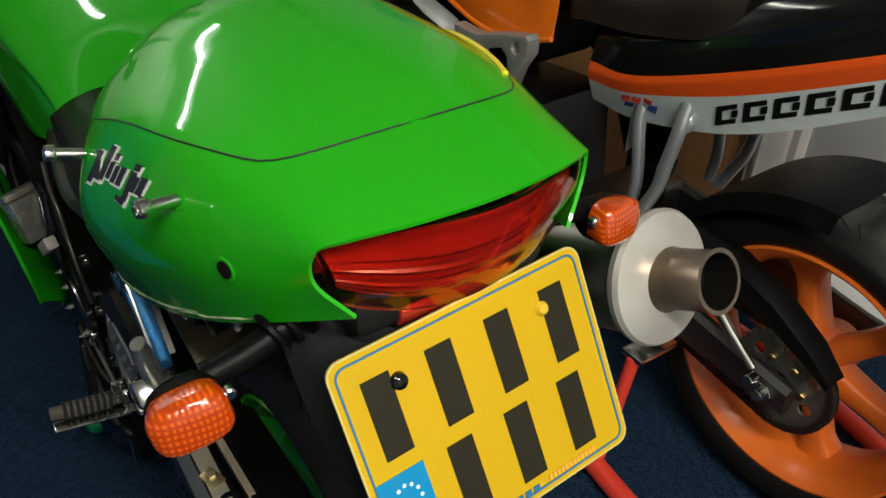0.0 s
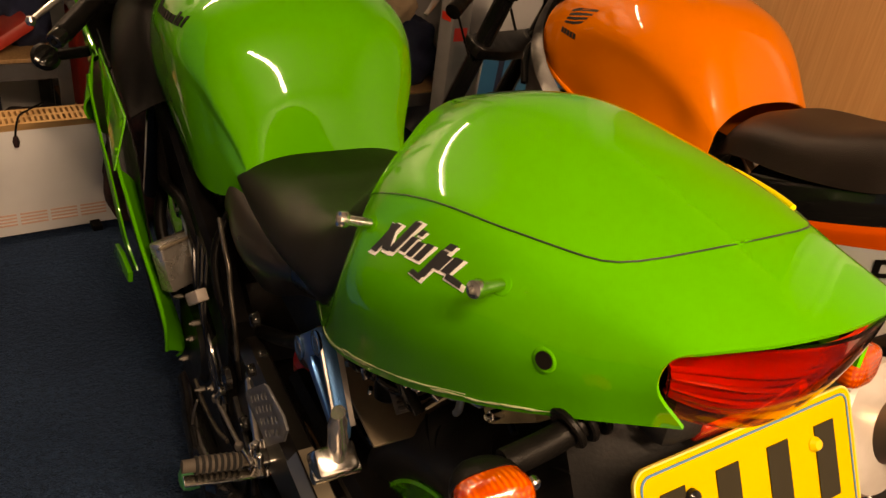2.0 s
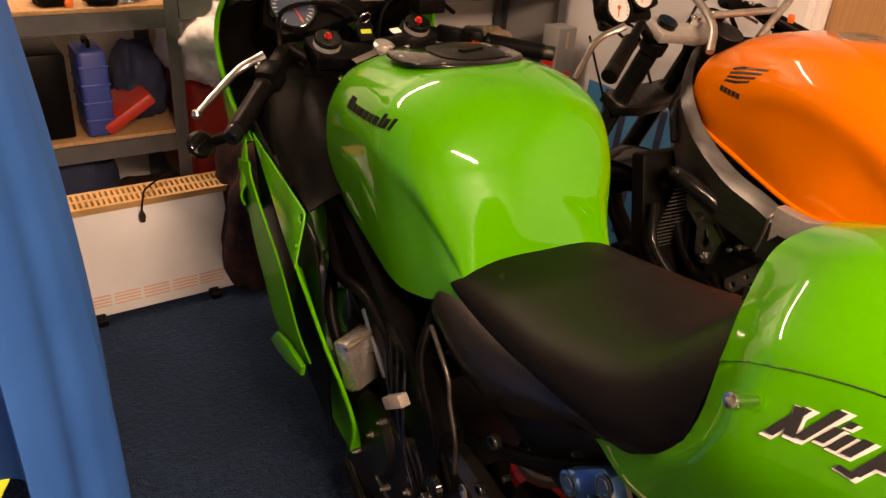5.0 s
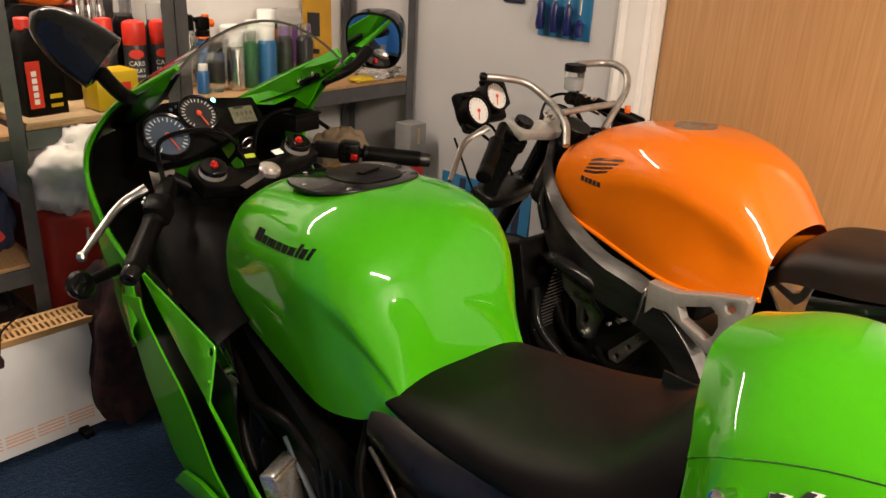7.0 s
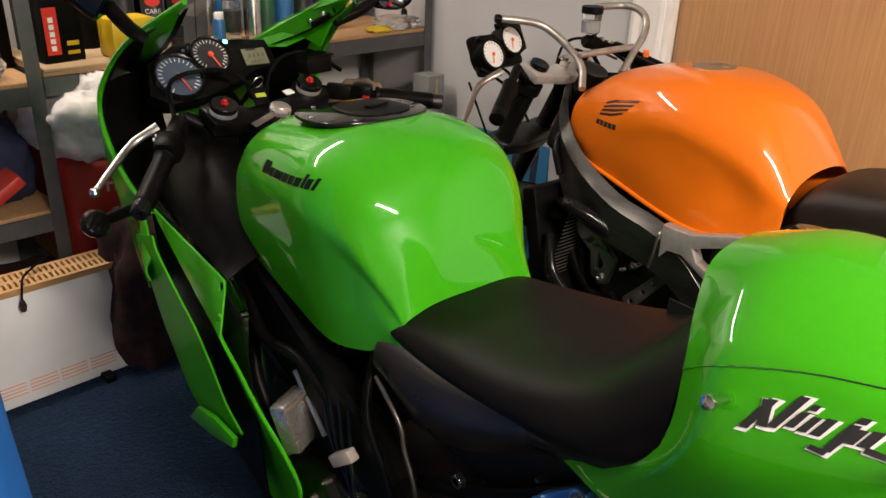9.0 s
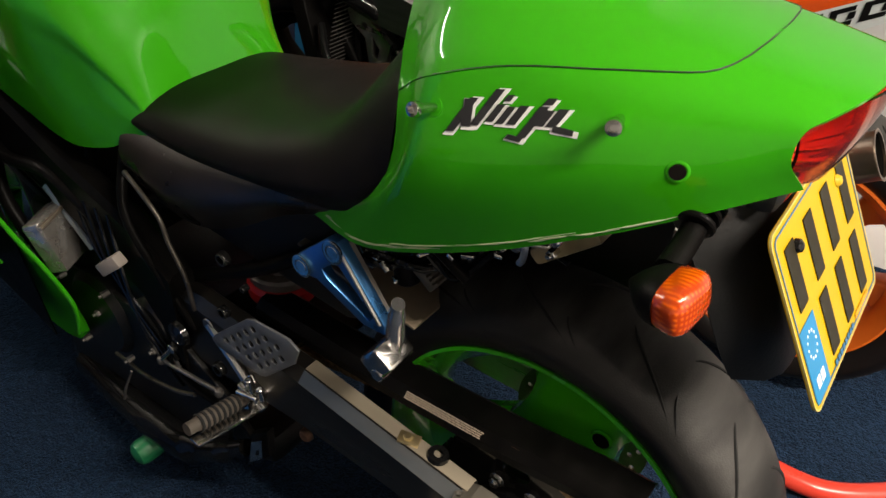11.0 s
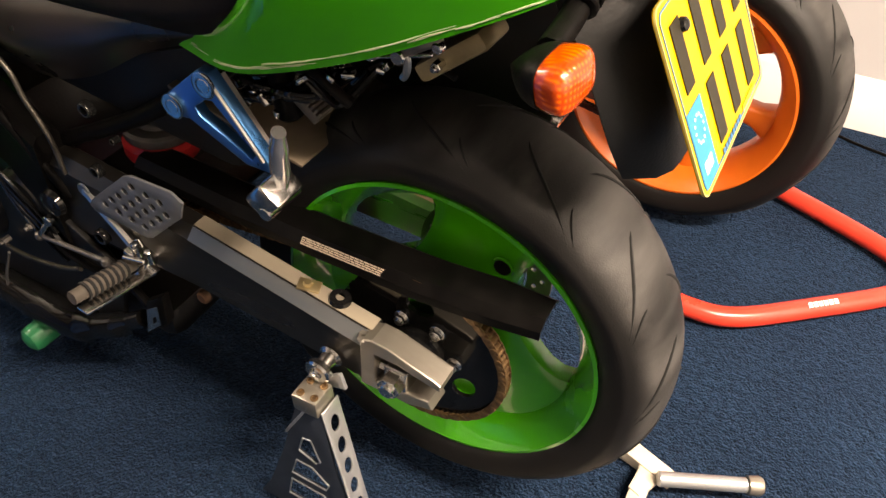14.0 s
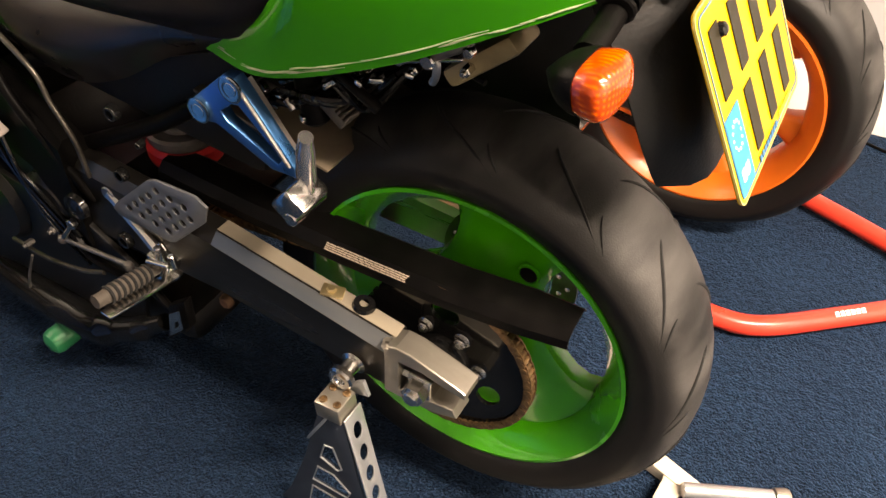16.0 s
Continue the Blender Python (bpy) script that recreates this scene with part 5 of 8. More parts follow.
part("cable_tie", put_geo(box(0.005, 0.014, 0.128, None, 0.001), along((-0.178, 0.882, 0.585), (-0.170, 0.795, 0.488)) @ pose(0, 0, 0.063)), material("pale_strip", (0.30, 0.36, 0.42), 0.4), eng, "pale plastic strip")
part("connector", box(0.02, 0.055, 0.022, pose(-0.20, 0.69, 0.528, -38, 0, 12), 0.003), material("grey_label", (0.32, 0.28, 0.25), 0.5), eng)
hoses = [tube([(-0.16, 1.10, 0.70), (-0.19, 0.98, 0.62), (-0.18, 0.86, 0.62), (-0.17, 0.74, 0.56)], 0.011, 10), tube([(-0.13, 0.70, 0.70), (-0.175, 0.66, 0.62), (-0.172, 0.60, 0.52), (-0.16, 0.56, 0.44)], 0.008, 10),
         tube([(-0.165, 1.06, 0.60), (-0.20, 0.99, 0.52), (-0.19, 0.90, 0.40)], 0.012, 10), tube([(-0.12, 0.82, 0.66), (-0.16, 0.78, 0.58), (-0.17, 0.77, 0.48)], 0.006, 8), tube([(-0.15, 0.66, 0.44), (-0.18, 0.60, 0.34), (-0.17, 0.50, 0.30)], 0.008, 8)]
part("hose", join_geo(*hoses), BLACK, eng, "black rubber hoses")
# thin paler tube that draws the highlight along the casting's edge
part("frame_edge", tube([(-0.172, 0.640, 0.700), (-0.178, 0.592, 0.678), (-0.178, 0.566, 0.652), (-0.179, 0.556, 0.620), (-0.180, 0.538, 0.590), (-0.180, 0.527, 0.560), (-0.178, 0.526, 0.508)], 0.0038, 10, 4), FRAME_EDGE, fr, "edge of the frame casting, its highlight drawn as a pale line")
part("exhaust_box", join_geo(box(0.20, 0.26, 0.08, pose(-0.02, 0.60, 0.15), 0.03), tube([(-0.05, 1.06, 0.44), (-0.06, 1.12, 0.30), (-0.05, 1.02, 0.16), (-0.03, 0.72, 0.14)], 0.024, 14), tube([(0.05, 1.06, 0.44), (0.06, 1.12, 0.30), (0.05, 1.02, 0.16), (0.03, 0.72, 0.14)], 0.024, 14)), ENGINE, eng, "dark exhaust collector")
part("lower_cover", prism([(0.98, 0.12), (0.62, 0.115), (0.52, 0.19), (0.48, 0.33), (0.60, 0.40), (0.98, 0.42)], 0.010, Matrix.Translation((-0.172, 0, 0)) @ YZ, (), 0.002), ENGINE, eng, "black lower engine cover", 18)
part("exhaust_pipe", tube([(-0.16, 0.96, 0.13), (-0.185, 0.74, 0.145), (-0.19, 0.62, 0.155), (-0.186, 0.53, 0.195), (-0.178, 0.455, 0.250)], [0.030, 0.034, 0.032, 0.022, 0.014], 18), BLACK_GLOSS, eng, "black exhaust pipe under the engine")
part("pivot_cap", lathe([(0, 0.012), (0.010, 0.012), (0.013, 0.010), (0.020, 0.009), (0.022, 0.0)], 28, pose(-0.178, 0.575, 0.435, 0, -90, 0)), BLACK_GLOSS, eng, "black swingarm pivot cap")
parts("cable", [tube([(-0.176, 0.80 - 0.03 * i, 0.60), (-0.190, 0.74 - 0.02 * i, 0.52 - 0.01 * i), (-0.186, 0.66, 0.44 - 0.02 * i), (-0.178, 0.60, 0.36 - 0.02 * i)], 0.0035, 6) for i in range(4)], BLACK_GLOSS, eng, "glossy black cable")
part("linkage_bolt", lathe([(0, 0.010), (0.008, 0.010), (0.011, 0.007), (0.012, 0.0)], 16, pose(-0.150, 0.334, 0.345, 0, -90, 0)), material("rusty_bolt", (0.20, 0.11, 0.06), 0.55, metal=0.6, second=(0.10, 0.05, 0.03), scale=60), bike, "rusty linkage bolt")
part("crash_bung", lathe([(0, 0), (0.020, 0.0), (0.024, 0.004), (0.025, 0.050), (0.022, 0.060), (0.012, 0.066), (0, 0.067)], 20, along((-0.178, 0.705, 0.097), (-0.25, 0.713, 0.092))), GREEN_KNOB, bike, "green rounded crash bung")
sh = part("rear_shock", tube([(0, 0.50, 0.50 + 0.0), (0, 0.50, 0.501)], 0.001, 4, 1), BLACK, bike, "red rear shock spring with alloy collars")
turns = [(0.040 * math.cos(a), 0.52 + 0.040 * math.sin(a), 0.44 + 0.0042 * a) for a in [0.35 * i for i in range(72)]]
part("spring", tube(turns, 0.008, 8, 1), RED_SPRING, sh)
part("spring_collar", join_geo(lathe([(0.02, 0.0), (0.050, 0.0), (0.052, 0.004), (0.052, 0.014), (0.048, 0.018), (0.02, 0.018)], 36, pose(-0.045, 0.475, 0.522)), *[rod(0.034 - 0.003 * i, 0.010, pose(-0.045, 0.475, 0.541 + 0.013 * i), 28, 0.002) for i in range(3)]), ENGINE_GREY, sh)
part("spring_seat", lathe([(0.02, 0.0), (0.054, 0.0), (0.056, 0.006), (0.056, 0.022), (0.050, 0.028), (0.02, 0.028)], 36, pose(-0.045, 0.475, 0.492)), RED_SPRING, sh)
part("heat_shield", box(0.20, 0.20, 0.005, pose(-0.02, 0.255, 0.655, 12, 0, 0), 0.002), material("tan_heat_shield", (0.30, 0.24, 0.17), 0.45, metal=0.7, second=(0.2, 0.16, 0.12), scale=14), bike, "dull bronze heat shield")
RG = pose(-0.085, 0.160, 0.700, 38, 0, 0)
REG = material("dull_regulator", (0.10, 0.088, 0.075), 0.5, metal=0.5)
rg_ = part("regulator", box(0.030, 0.036, 0.014, RG, 0.002), REG, bike, "finned grey regulator")
parts("fin", [box(0.030, 0.0028, 0.008, RG @ pose(0, -0.015 + 0.006 * i, 0.011), 0.0005) for i in range(6)], REG, rg_)
part("relay", join_geo(rod(0.017, 0.07, pose(-0.09, 0.190, 0.675, -8, 0, 0), 20, 0.004), rod(0.020, 0.012, pose(-0.09, 0.187, 0.715, -8, 0, 0), 20, 0.003)), BLACK, bike, "black cylindrical relay in a rubber sleeve")
part("breather_hose", tube([(-0.10, 0.165, 0.752), (-0.105, 0.140, 0.758), (-0.105, 0.118, 0.747), (-0.10, 0.098, 0.730)], 0.0065, 10), BLACK, bike)
lk = part("lock_lever", tube([(-0.10, 0.038, 0.814), (-0.10, 0.030, 0.808), (-0.10, 0.030, 0.792), (-0.10, 0.034, 0.784)], 0.0042, 8), ALLOY, bike, "grey seat lock lever and rod")
part("lock_rod", bar((-0.10, 0.080, 0.793), (-0.10, 0.002, 0.820), 0.0022, 8), STEEL, lk)
part("lock_arm", put_geo(box(0.012, 0.010, 0.060, None, 0.003), along((-0.10, 0.042, 0.808), (-0.10, -0.004, 0.838)) @ pose(0, 0, 0.028)), ENGINE_GREY, lk)
parts("lock_pivot", [rod(0.008, 0.012, pose(-0.098, 0.036, 0.810, 0, -90, 0), 16), rod(0.006, 0.01, pose(-0.098, 0.070, 0.800, 0, -90, 0), 14), rod(0.006, 0.01, pose(-0.098, -0.006, 0.832, 0, -90, 0), 14)], STEEL, lk)
part("bracket_box", box(0.055, 0.096, 0.022, pose(-0.034, 0.004, 0.796, -41, 0, 0), 0.006), material("dull_brass", (0.42, 0.33, 0.17), 0.42, metal=0.35, second=(0.22, 0.165, 0.085), scale=12), bike, "dull brass-coloured metal box under the tail")
parts("tail_fixing", [hexbolt((-0.06, y, z), (-0.075, y, z), 0.006) for y, z in ((0.128, 0.758), (0.072, 0.772), (0.19, 0.735), (0.205, 0.722), (0.15, 0.735), (0.012, 0.79))], STEEL, bike)
parts("tail_bracket", [box(0.004, 0.03, 0.014, pose(-0.095, y, z, a, 0, 0), 0.001) for y, z, a in ((0.212, 0.738, 30), (0.222, 0.715, -20), (0.196, 0.748, 60))], STEEL, bike, "bright metal clip under the tail")
part("tail_wiring", join_geo(*[tube([(-0.10 + 0.03 * i, 0.26 - 0.02 * i, 0.72), (-0.08 + 0.02 * i, 0.18, 0.70 + 0.02 * i), (-0.05, 0.08 - 0.02 * i, 0.77)], 0.004, 6) for i in range(5)]), BLACK, bike)

# gear linkage and the lower black cover with its pale edge
gl = part("gear_linkage", join_geo(bar((-0.185, 0.638, 0.343), (-0.185, 0.491, 0.361), 0.0042, 10), lathe([(0, -0.008), (0.006, -0.006), (0.008, 0), (0.006, 0.006), (0, 0.008)], 12, pose(-0.186, 0.638, 0.343)), lathe([(0, -0.008), (0.006, -0.006), (0.008, 0), (0.006, 0.006), (0, 0.008)], 12, pose(-0.186, 0.491, 0.361))), ENGINE_GREY, bike, "thin steel gear linkage rod with ball joints")
part("linkage_arm", join_geo(bar((-0.186, 0.638, 0.343), (-0.184, 0.598, 0.392), 0.0048, 10), rod(0.009, 0.012, pose(-0.178, 0.598, 0.392, 0, -90, 0), 16)), STEEL, gl)
part("cover_seam", tube([(-0.190, 0.778, 0.278), (-0.191, 0.697, 0.276), (-0.190, 0.613, 0.291), (-0.186, 0.560, 0.310)], 0.0040, 8), FRAME_EDGE, eng, "pale edge of the lower cover")
part("cover_line", tube([(-0.200, 0.722, 0.275), (-0.201, 0.760, 0.205), (-0.199, 0.789, 0.135)], 0.0022, 8), ENGINE_GREY, eng, "thin pale edge line")
parts("footrest_pin", [rod(0.0065, 0.026, along((-0.182, 0.414, 0.408), (-0.182, 0.418, 0.44)), 12), rod(0.0055, 0.024, along((-0.182, 0.390, 0.408), (-0.184, 0.392, 0.44)), 12), bar((-0.196, 0.428, 0.412), (-0.196, 0.384, 0.424), 0.0045, 10)], STEEL, ft, "bright steel pin")

# wiring, clips and hoses packed under the tail
rt = random.Random(31)
loom = []
for k in range(9):
    y0, z0 = 0.270 - 0.012 * k, 0.690 + 0.004 * k
    loom.append(tube([(-0.105, y0, z0), (-0.112 + rt.uniform(-0.006, 0.006), y0 - 0.03, z0 + rt.uniform(0.008, 0.030)), (-0.100, y0 - 0.06, z0 + rt.uniform(0.0, 0.025)), (-0.085, y0 - 0.10, z0 + 0.05)], rt.uniform(0.0025, 0.0048), 7))
parts("loom_cable", loom, BLACK_GLOSS, bike, "glossy black cable under the tail")
clips = []
for y, z in ((0.242, 0.716), (0.222, 0.711), (0.207, 0.705), (0.192, 0.692), (0.232, 0.696), (0.259, 0.683), (0.150, 0.752), (0.112, 0.764), (0.090, 0.775), (0.052, 0.793)):
    clips.append(box(rt.uniform(0.004, 0.008), rt.uniform(0.008, 0.016), rt.uniform(0.004, 0.008), pose(-0.114, y, z, rt.uniform(-50, 50), rt.uniform(-20, 20), rt.uniform(-30, 30)), 0.001))
parts("wiring_clip", clips, STEEL, bike, "small bright metal clip")

# side fairing, left and right

def fairing_side(s):
    # upper triangle with its fixing hole
    up = [(1.345, 0.765), (1.02, 0.745), (0.985, 0.742), (0.977, 0.728), (0.956, 0.652), (1.06, 0.680), (1.25, 0.735)]
    m = Matrix(((0.0, s * -0.33, s * 1.0, s * 0.4925), (1, 0, 0, 0), (0, 1, 0, 0), (0, 0, 0, 1)))
    f = part("side_fairing", prism(up, 0.004, m, [ring(0.992, 0.729, 0.0075, 12)], 0.001), GREEN, bike, "lime green side fairing panel with a cut-away vent")
    # lower panel: a bright rolled edge above a hollow flank that tucks in towards the belly
    edge = [(0.268, 0.988, 0.642), (0.262, 0.933, 0.591), (0.255, 0.869, 0.532), (0.248, 0.810, 0.488), (0.243, 0.767, 0.443), (0.240, 0.769, 0.402), (0.238, 0.786, 0.356)]
    tuck = [(0.225, 1.161, 0.483), (0.205, 1.165, 0.376), (0.190, 1.154, 0.286), (0.178, 1.114, 0.226), (0.172, 1.042, 0.204), (0.180, 0.958, 0.216), (0.205, 0.868, 0.272)]
    rows = []
    for a, b in zip(edge, tuck):
        rows.append([(s * (a[0] + (b[0] - a[0]) * q - 0.020 * math.sin(math.pi * q)), a[1] + (b[1] - a[1]) * q, a[2] + (b[2] - a[2]) * q) for q in (0, 0.25, 0.5, 0.75, 1)])
    A = smooth_rows(np.array(rows), 4)
    A = np.swapaxes(smooth_rows(np.swapaxes(A, 0, 1), 3), 0, 1)
    part("lower_fairing", sheet(A, 0.004 * s), GREEN_SATIN, f)
    part("fairing_edge", tube([(s * 0.272, 0.966, 0.690)] + [(s * x, y, z) for x, y, z in edge], 0.0036, 8), GREEN, f)
    # outer cheek of the vent, whose trailing lip shows as a narrow strip
    lip = [(0.262, 1.386, 0.692), (0.262, 1.384, 0.668), (0.255, 1.359, 0.594), (0.250, 1.323, 0.509), (0.245, 1.277, 0.438), (0.240, 1.218, 0.366), (0.235, 1.110, 0.351)]
    back = [(0.272, 1.258, 0.735), (0.275, 1.235, 0.709), (0.275, 1.149, 0.654), (0.272, 1.086, 0.609), (0.268, 1.032, 0.547), (0.262, 0.994, 0.483), (0.252, 0.957, 0.434)]
    A = smooth_rows(np.array([[(s * b[0], b[1], b[2]), (s * (a[0] + b[0] + 0.006) / 2, (a[1] + b[1]) / 2, (a[2] + b[2]) / 2), (s * a[0], a[1], a[2])] for a, b in zip(lip, back)]), 4)
    part("vent_lip", sheet(A, 0.004 * s), GREEN_SATIN, f, "green trailing lip of the vent")
    A = np.array([[(s * (0.238 - 0.03 * k / 4), y, 0.80 - 0.03 * m - 0.11 * k) for k in range(5)] for m, y in enumerate((1.36, 1.24, 1.12, 1.02, 0.95))])
    part("vent_liner", sheet(A, 0.003 * s), BLACK, f, "black inside of the vent")
    rows = []
    for y, zt, zb in ((1.62, 0.72, 0.50), (1.52, 0.74, 0.50), (1.42, 0.745, 0.54), (1.34, 0.735, 0.60), (1.28, 0.68, 0.63)):
        k = (1.62 - y) / 0.34
        rows.append([(s * (0.19 + 0.080 * k), y, zt), (s * (0.20 + 0.084 * k), y, (zt * 2 + zb) / 3), (s * (0.20 + 0.086 * k), y, (zt + 2 * zb) / 3), (s * (0.18 + 0.100 * k), y, zb)])
    A = smooth_rows(np.array(rows), 4)
    A = np.swapaxes(smooth_rows(np.swapaxes(A, 0, 1), 4), 0, 1)
    part("outer_fairing", sheet(A, 0.004 * s), GREEN, f)
    part("belly_fin", prism([(1.178, 0.349), (1.128, 0.403), (1.050, 0.424), (0.958, 0.430), (0.967, 0.403), (1.06, 0.372)], 0.010, Matrix(((0, 0, s, s * 0.262), (1, 0, 0, 0), (0, 1, 0, 0), (0, 0, 0, 1))), (), 0.002), GREEN, f)


fairing_side(-1)
fairing_side(1)
part("inner_cover", sheet(skin([(1.36, [(0.10, 0.93), (0.16, 0.90), (0.20, 0.85), (0.215, 0.79)]), (1.20, [(0.10, 0.90), (0.17, 0.88), (0.225, 0.82), (0.238, 0.770)]), (1.08, [(0.12, 0.84), (0.17, 0.83), (0.215, 0.79), (0.238, 0.745)]), (1.0, [(0.14, 0.77), (0.17, 0.765), (0.20, 0.755), (0.238, 0.735)])], 5, 4, False) * np.array([-1, 1, 1]), 0.003), BLACK, bike, "black inner fairing cover")

lin = np.array([[(-0.253, 1.500, 0.985), (-0.18, 1.58, 0.985), (-0.10, 1.62, 0.975)], [(-0.259, 1.515, 0.900), (-0.18, 1.58, 0.89), (-0.10, 1.62, 0.88)], [(-0.257, 1.430, 0.812), (-0.18, 1.52, 0.80), (-0.10, 1.57, 0.80)],
                [(-0.246, 1.320, 0.758), (-0.18, 1.43, 0.755), (-0.10, 1.50, 0.76)], [(-0.243, 1.200, 0.762), (-0.18, 1.30, 0.75), (-0.12, 1.38, 0.75)]])
part("inner_liner", sheet(np.swapaxes(smooth_rows(np.swapaxes(smooth_rows(lin, 4), 0, 1), 4), 0, 1), 0.003), BLACK, bike, "black inner liner of the fairing")

# upper fairing and screen
EDGE = [(0.188, 1.200, 1.180), (0.235, 1.380, 1.088), (0.258, 1.500, 0.985), (0.264, 1.520, 0.900), (0.262, 1.430, 0.810), (0.250, 1.320, 0.755)]
MIDC = [(0.170, 1.340, 1.100), (0.205, 1.520, 1.035), (0.225, 1.640, 0.950), (0.232, 1.650, 0.860), (0.240, 1.600, 0.760), (0.245, 1.520, 0.680)]
FRONT = [(0.120, 1.640, 0.985), (0.135, 1.740, 0.955), (0.140, 1.800, 0.900), (0.140, 1.820, 0.830), (0.140, 1.800, 0.750), (0.140, 1.740, 0.680)]
CHEEK = smooth_rows(np.array([EDGE, MIDC, FRONT], float), 7)
CHEEK = np.swapaxes(smooth_rows(np.swapaxes(CHEEK, 0, 1), 5), 0, 1)
for s in (-1, 1):
    A = CHEEK * np.array([s, 1, 1])
    uf = part("upper_fairing", sheet(A, 0.003 * s), GREEN, bike, "lime green upper fairing cheek", 60)
    part("fairing_lip", tube([tuple(p) for p in A[0][::2]], 0.0055, 8, 2), GREEN, uf)
    B = A - np.array([s * 0.010, 0.004, 0.0])
    part("cockpit_liner", sheet(B[1:] if s < 0 else B[3:], 0.003 * s), BLACK, uf, "black cockpit liner")
    if s > 0:
        pan = [(0.19, 1.267, 1.185), (0.187, 1.244, 1.169), (0.190, 1.333, 1.101), (0.188, 1.379, 1.044), (0.172, 1.416, 1.058), (0.142, 1.454, 1.035), (0.105, 1.612, 1.013), (0.152, 1.493, 1.086)]
        n = len(pan)
        ip = part("inner_panel", (pan + [(x + 0.004, y, z) for x, y, z in pan], [tuple(range(n)), tuple(range(n, 2 * n))[::-1]] + [(k, (k + 1) % n, n + (k + 1) % n, n + k) for k in range(n)]), GREEN, uf, "green inner panel with bolts", smooth=False)
        sl = [Vector((0.186, 1.440, 1.075)), Vector((0.186, 1.381, 1.101)), Vector((0.186, 1.325, 1.123))]
        part("vent_slot", tube(sl, [0.010, 0.015, 0.010], 12, 4, 0.6), BLACK, ip)
        parts("vent_bolt", [rod(0.006, 0.006, pose(p.x - 0.014, p.y, p.z, 0, -90, 0), 12) for p in sl], STEEL, ip)
NOSE = skin([(1.90, [(0, 0.80), (0.06, 0.79), (0.10, 0.76), (0.12, 0.70)]), (1.82, [(0, 0.89), (0.08, 0.88), (0.14, 0.84), (0.16, 0.72)]), (1.70, [(0, 0.97), (0.09, 0.965), (0.16, 0.94), (0.19, 0.80)])], 5, 4)
part("nose_fairing", sheet(NOSE, -0.004), GREEN, bike, "lime green nose fairing")
SC = np.zeros((16, 25, 3))
for i in range(16):
    t = i / 15
    for j in range(25):
        s = -1 + 2 * j / 24
        w = 0.172 + 0.02 * math.sin(math.pi * t) + 0.016 * t ** 3
        edge = 1.235 + 0.055 * (1 - s * s)
        SC[i, j] = (w * s, 1.70 - 0.47 * t + 0.10 * (1 - s * s) * (1 - t), 0.975 + (0.275 - 0.095 * s * s) * t ** 0.9 + 0.035 * (1 - s * s) * (1 - t))
scr = part("windscreen", sheet(SC, 0.003), GLASS, bike, "clear double-bubble windscreen", 80)
part("screen_edge", tube([tuple(SC[15, j]) for j in range(25)], 0.0022, 6, 1), material("screen_edge_grey", (0.07, 0.07, 0.066), 0.2), scr)
part("dash_cowl", sheet(np.array([[(x, 1.70 - 0.16 * t, 0.985 + 0.01 * t - 0.5 * x * x) for x in np.linspace(-0.16, 0.16, 9)] for t in np.linspace(0, 1, 5)]), 0.004), BLACK, bike, "matt black dash cowl")
for s in (-1, 1):
    part("screen_bolt", join_geo(*[rod(0.006, 0.004, pose(s * (0.165 + 0.008 * i), 1.28 + 0.13 * i, 1.135 - 0.05 * i, 0, s * 60, 0), 12) for i in range(3)]), BLACK, scr)

# instruments
IM = Matrix.Translation((-0.015, 1.475, 1.005)) @ pose(0, 0, 0, 48, 0, 0)
dash = part("instrument_panel", join_geo(put_geo(prism([(-0.17, -0.055), (-0.15, 0.02), (-0.08, 0.062), (0.02, 0.066), (0.135, 0.055), (0.145, -0.01), (0.09, -0.02), (0.02, -0.05), (-0.06, -0.075), (-0.13, -0.08)], 0.045, None, (), 0.004), IM @ pose(0, 0, -0.045))), BLACK, bike, "black instrument cluster with two dials and an LCD")
for x, y, r, mt, lab in ((-0.098, -0.022, 0.052, DIAL_BLUE, "blue-grey speedometer dial"), (-0.012, 0.022, 0.044, DIAL_BLACK, "black rev counter dial")):
    c = IM @ pose(x, y, 0)
    d = part("dial", rod(r * 0.92, 0.004, c @ pose(0, 0, 0.004), 40, 0.0), mt, dash, lab)
    part("dial_ring", lathe([(r * 0.9, 0.004), (r * 0.92, 0.014), (r, 0.016), (r * 1.06, 0.010), (r * 1.08, -0.01)], 44, c), BLACK_GLOSS, dash)
    part("dial_mark", join_geo(*[box(0.0018, r * (0.2 if i % 2 else 0.13), 0.0006, c @ pose(r * 0.76 * math.cos(a), r * 0.76 * math.sin(a), 0.0087, 0, 0, math.degrees(a) - 90), 0) for i, a in enumerate([radians(-50 + 13.5 * i) for i in range(22)])]), WHITE, d, "white dial marks")
    part("needle", join_geo(box(0.0028, r * 0.85, 0.001, c @ pose(0, 0, 0.012, 0, 0, 200) @ pose(0, r * 0.36, 0), 0), rod(0.006, 0.006, c @ pose(0, 0, 0.009), 14)), NEEDLE, d)
lc = part("lcd", box(0.058, 0.042, 0.004, IM @ pose(0.092, 0.010, 0.004), 0.002), LCD, dash, "grey-green lcd panel")
part("lcd_digit", join_geo(*[box(0.0028, 0.009, 0.0005, IM @ pose(0.078 + 0.011 * i, 0.012, 0.0064), 0) for i in range(4)], *[box(0.0022, 0.005, 0.0005, IM @ pose(0.080 + 0.007 * i, -0.003, 0.0064), 0) for i in range(5)], box(0.024, 0.006, 0.0005, IM @ pose(0.085, 0.028, 0.0064), 0)), DIAL_BLACK, lc)
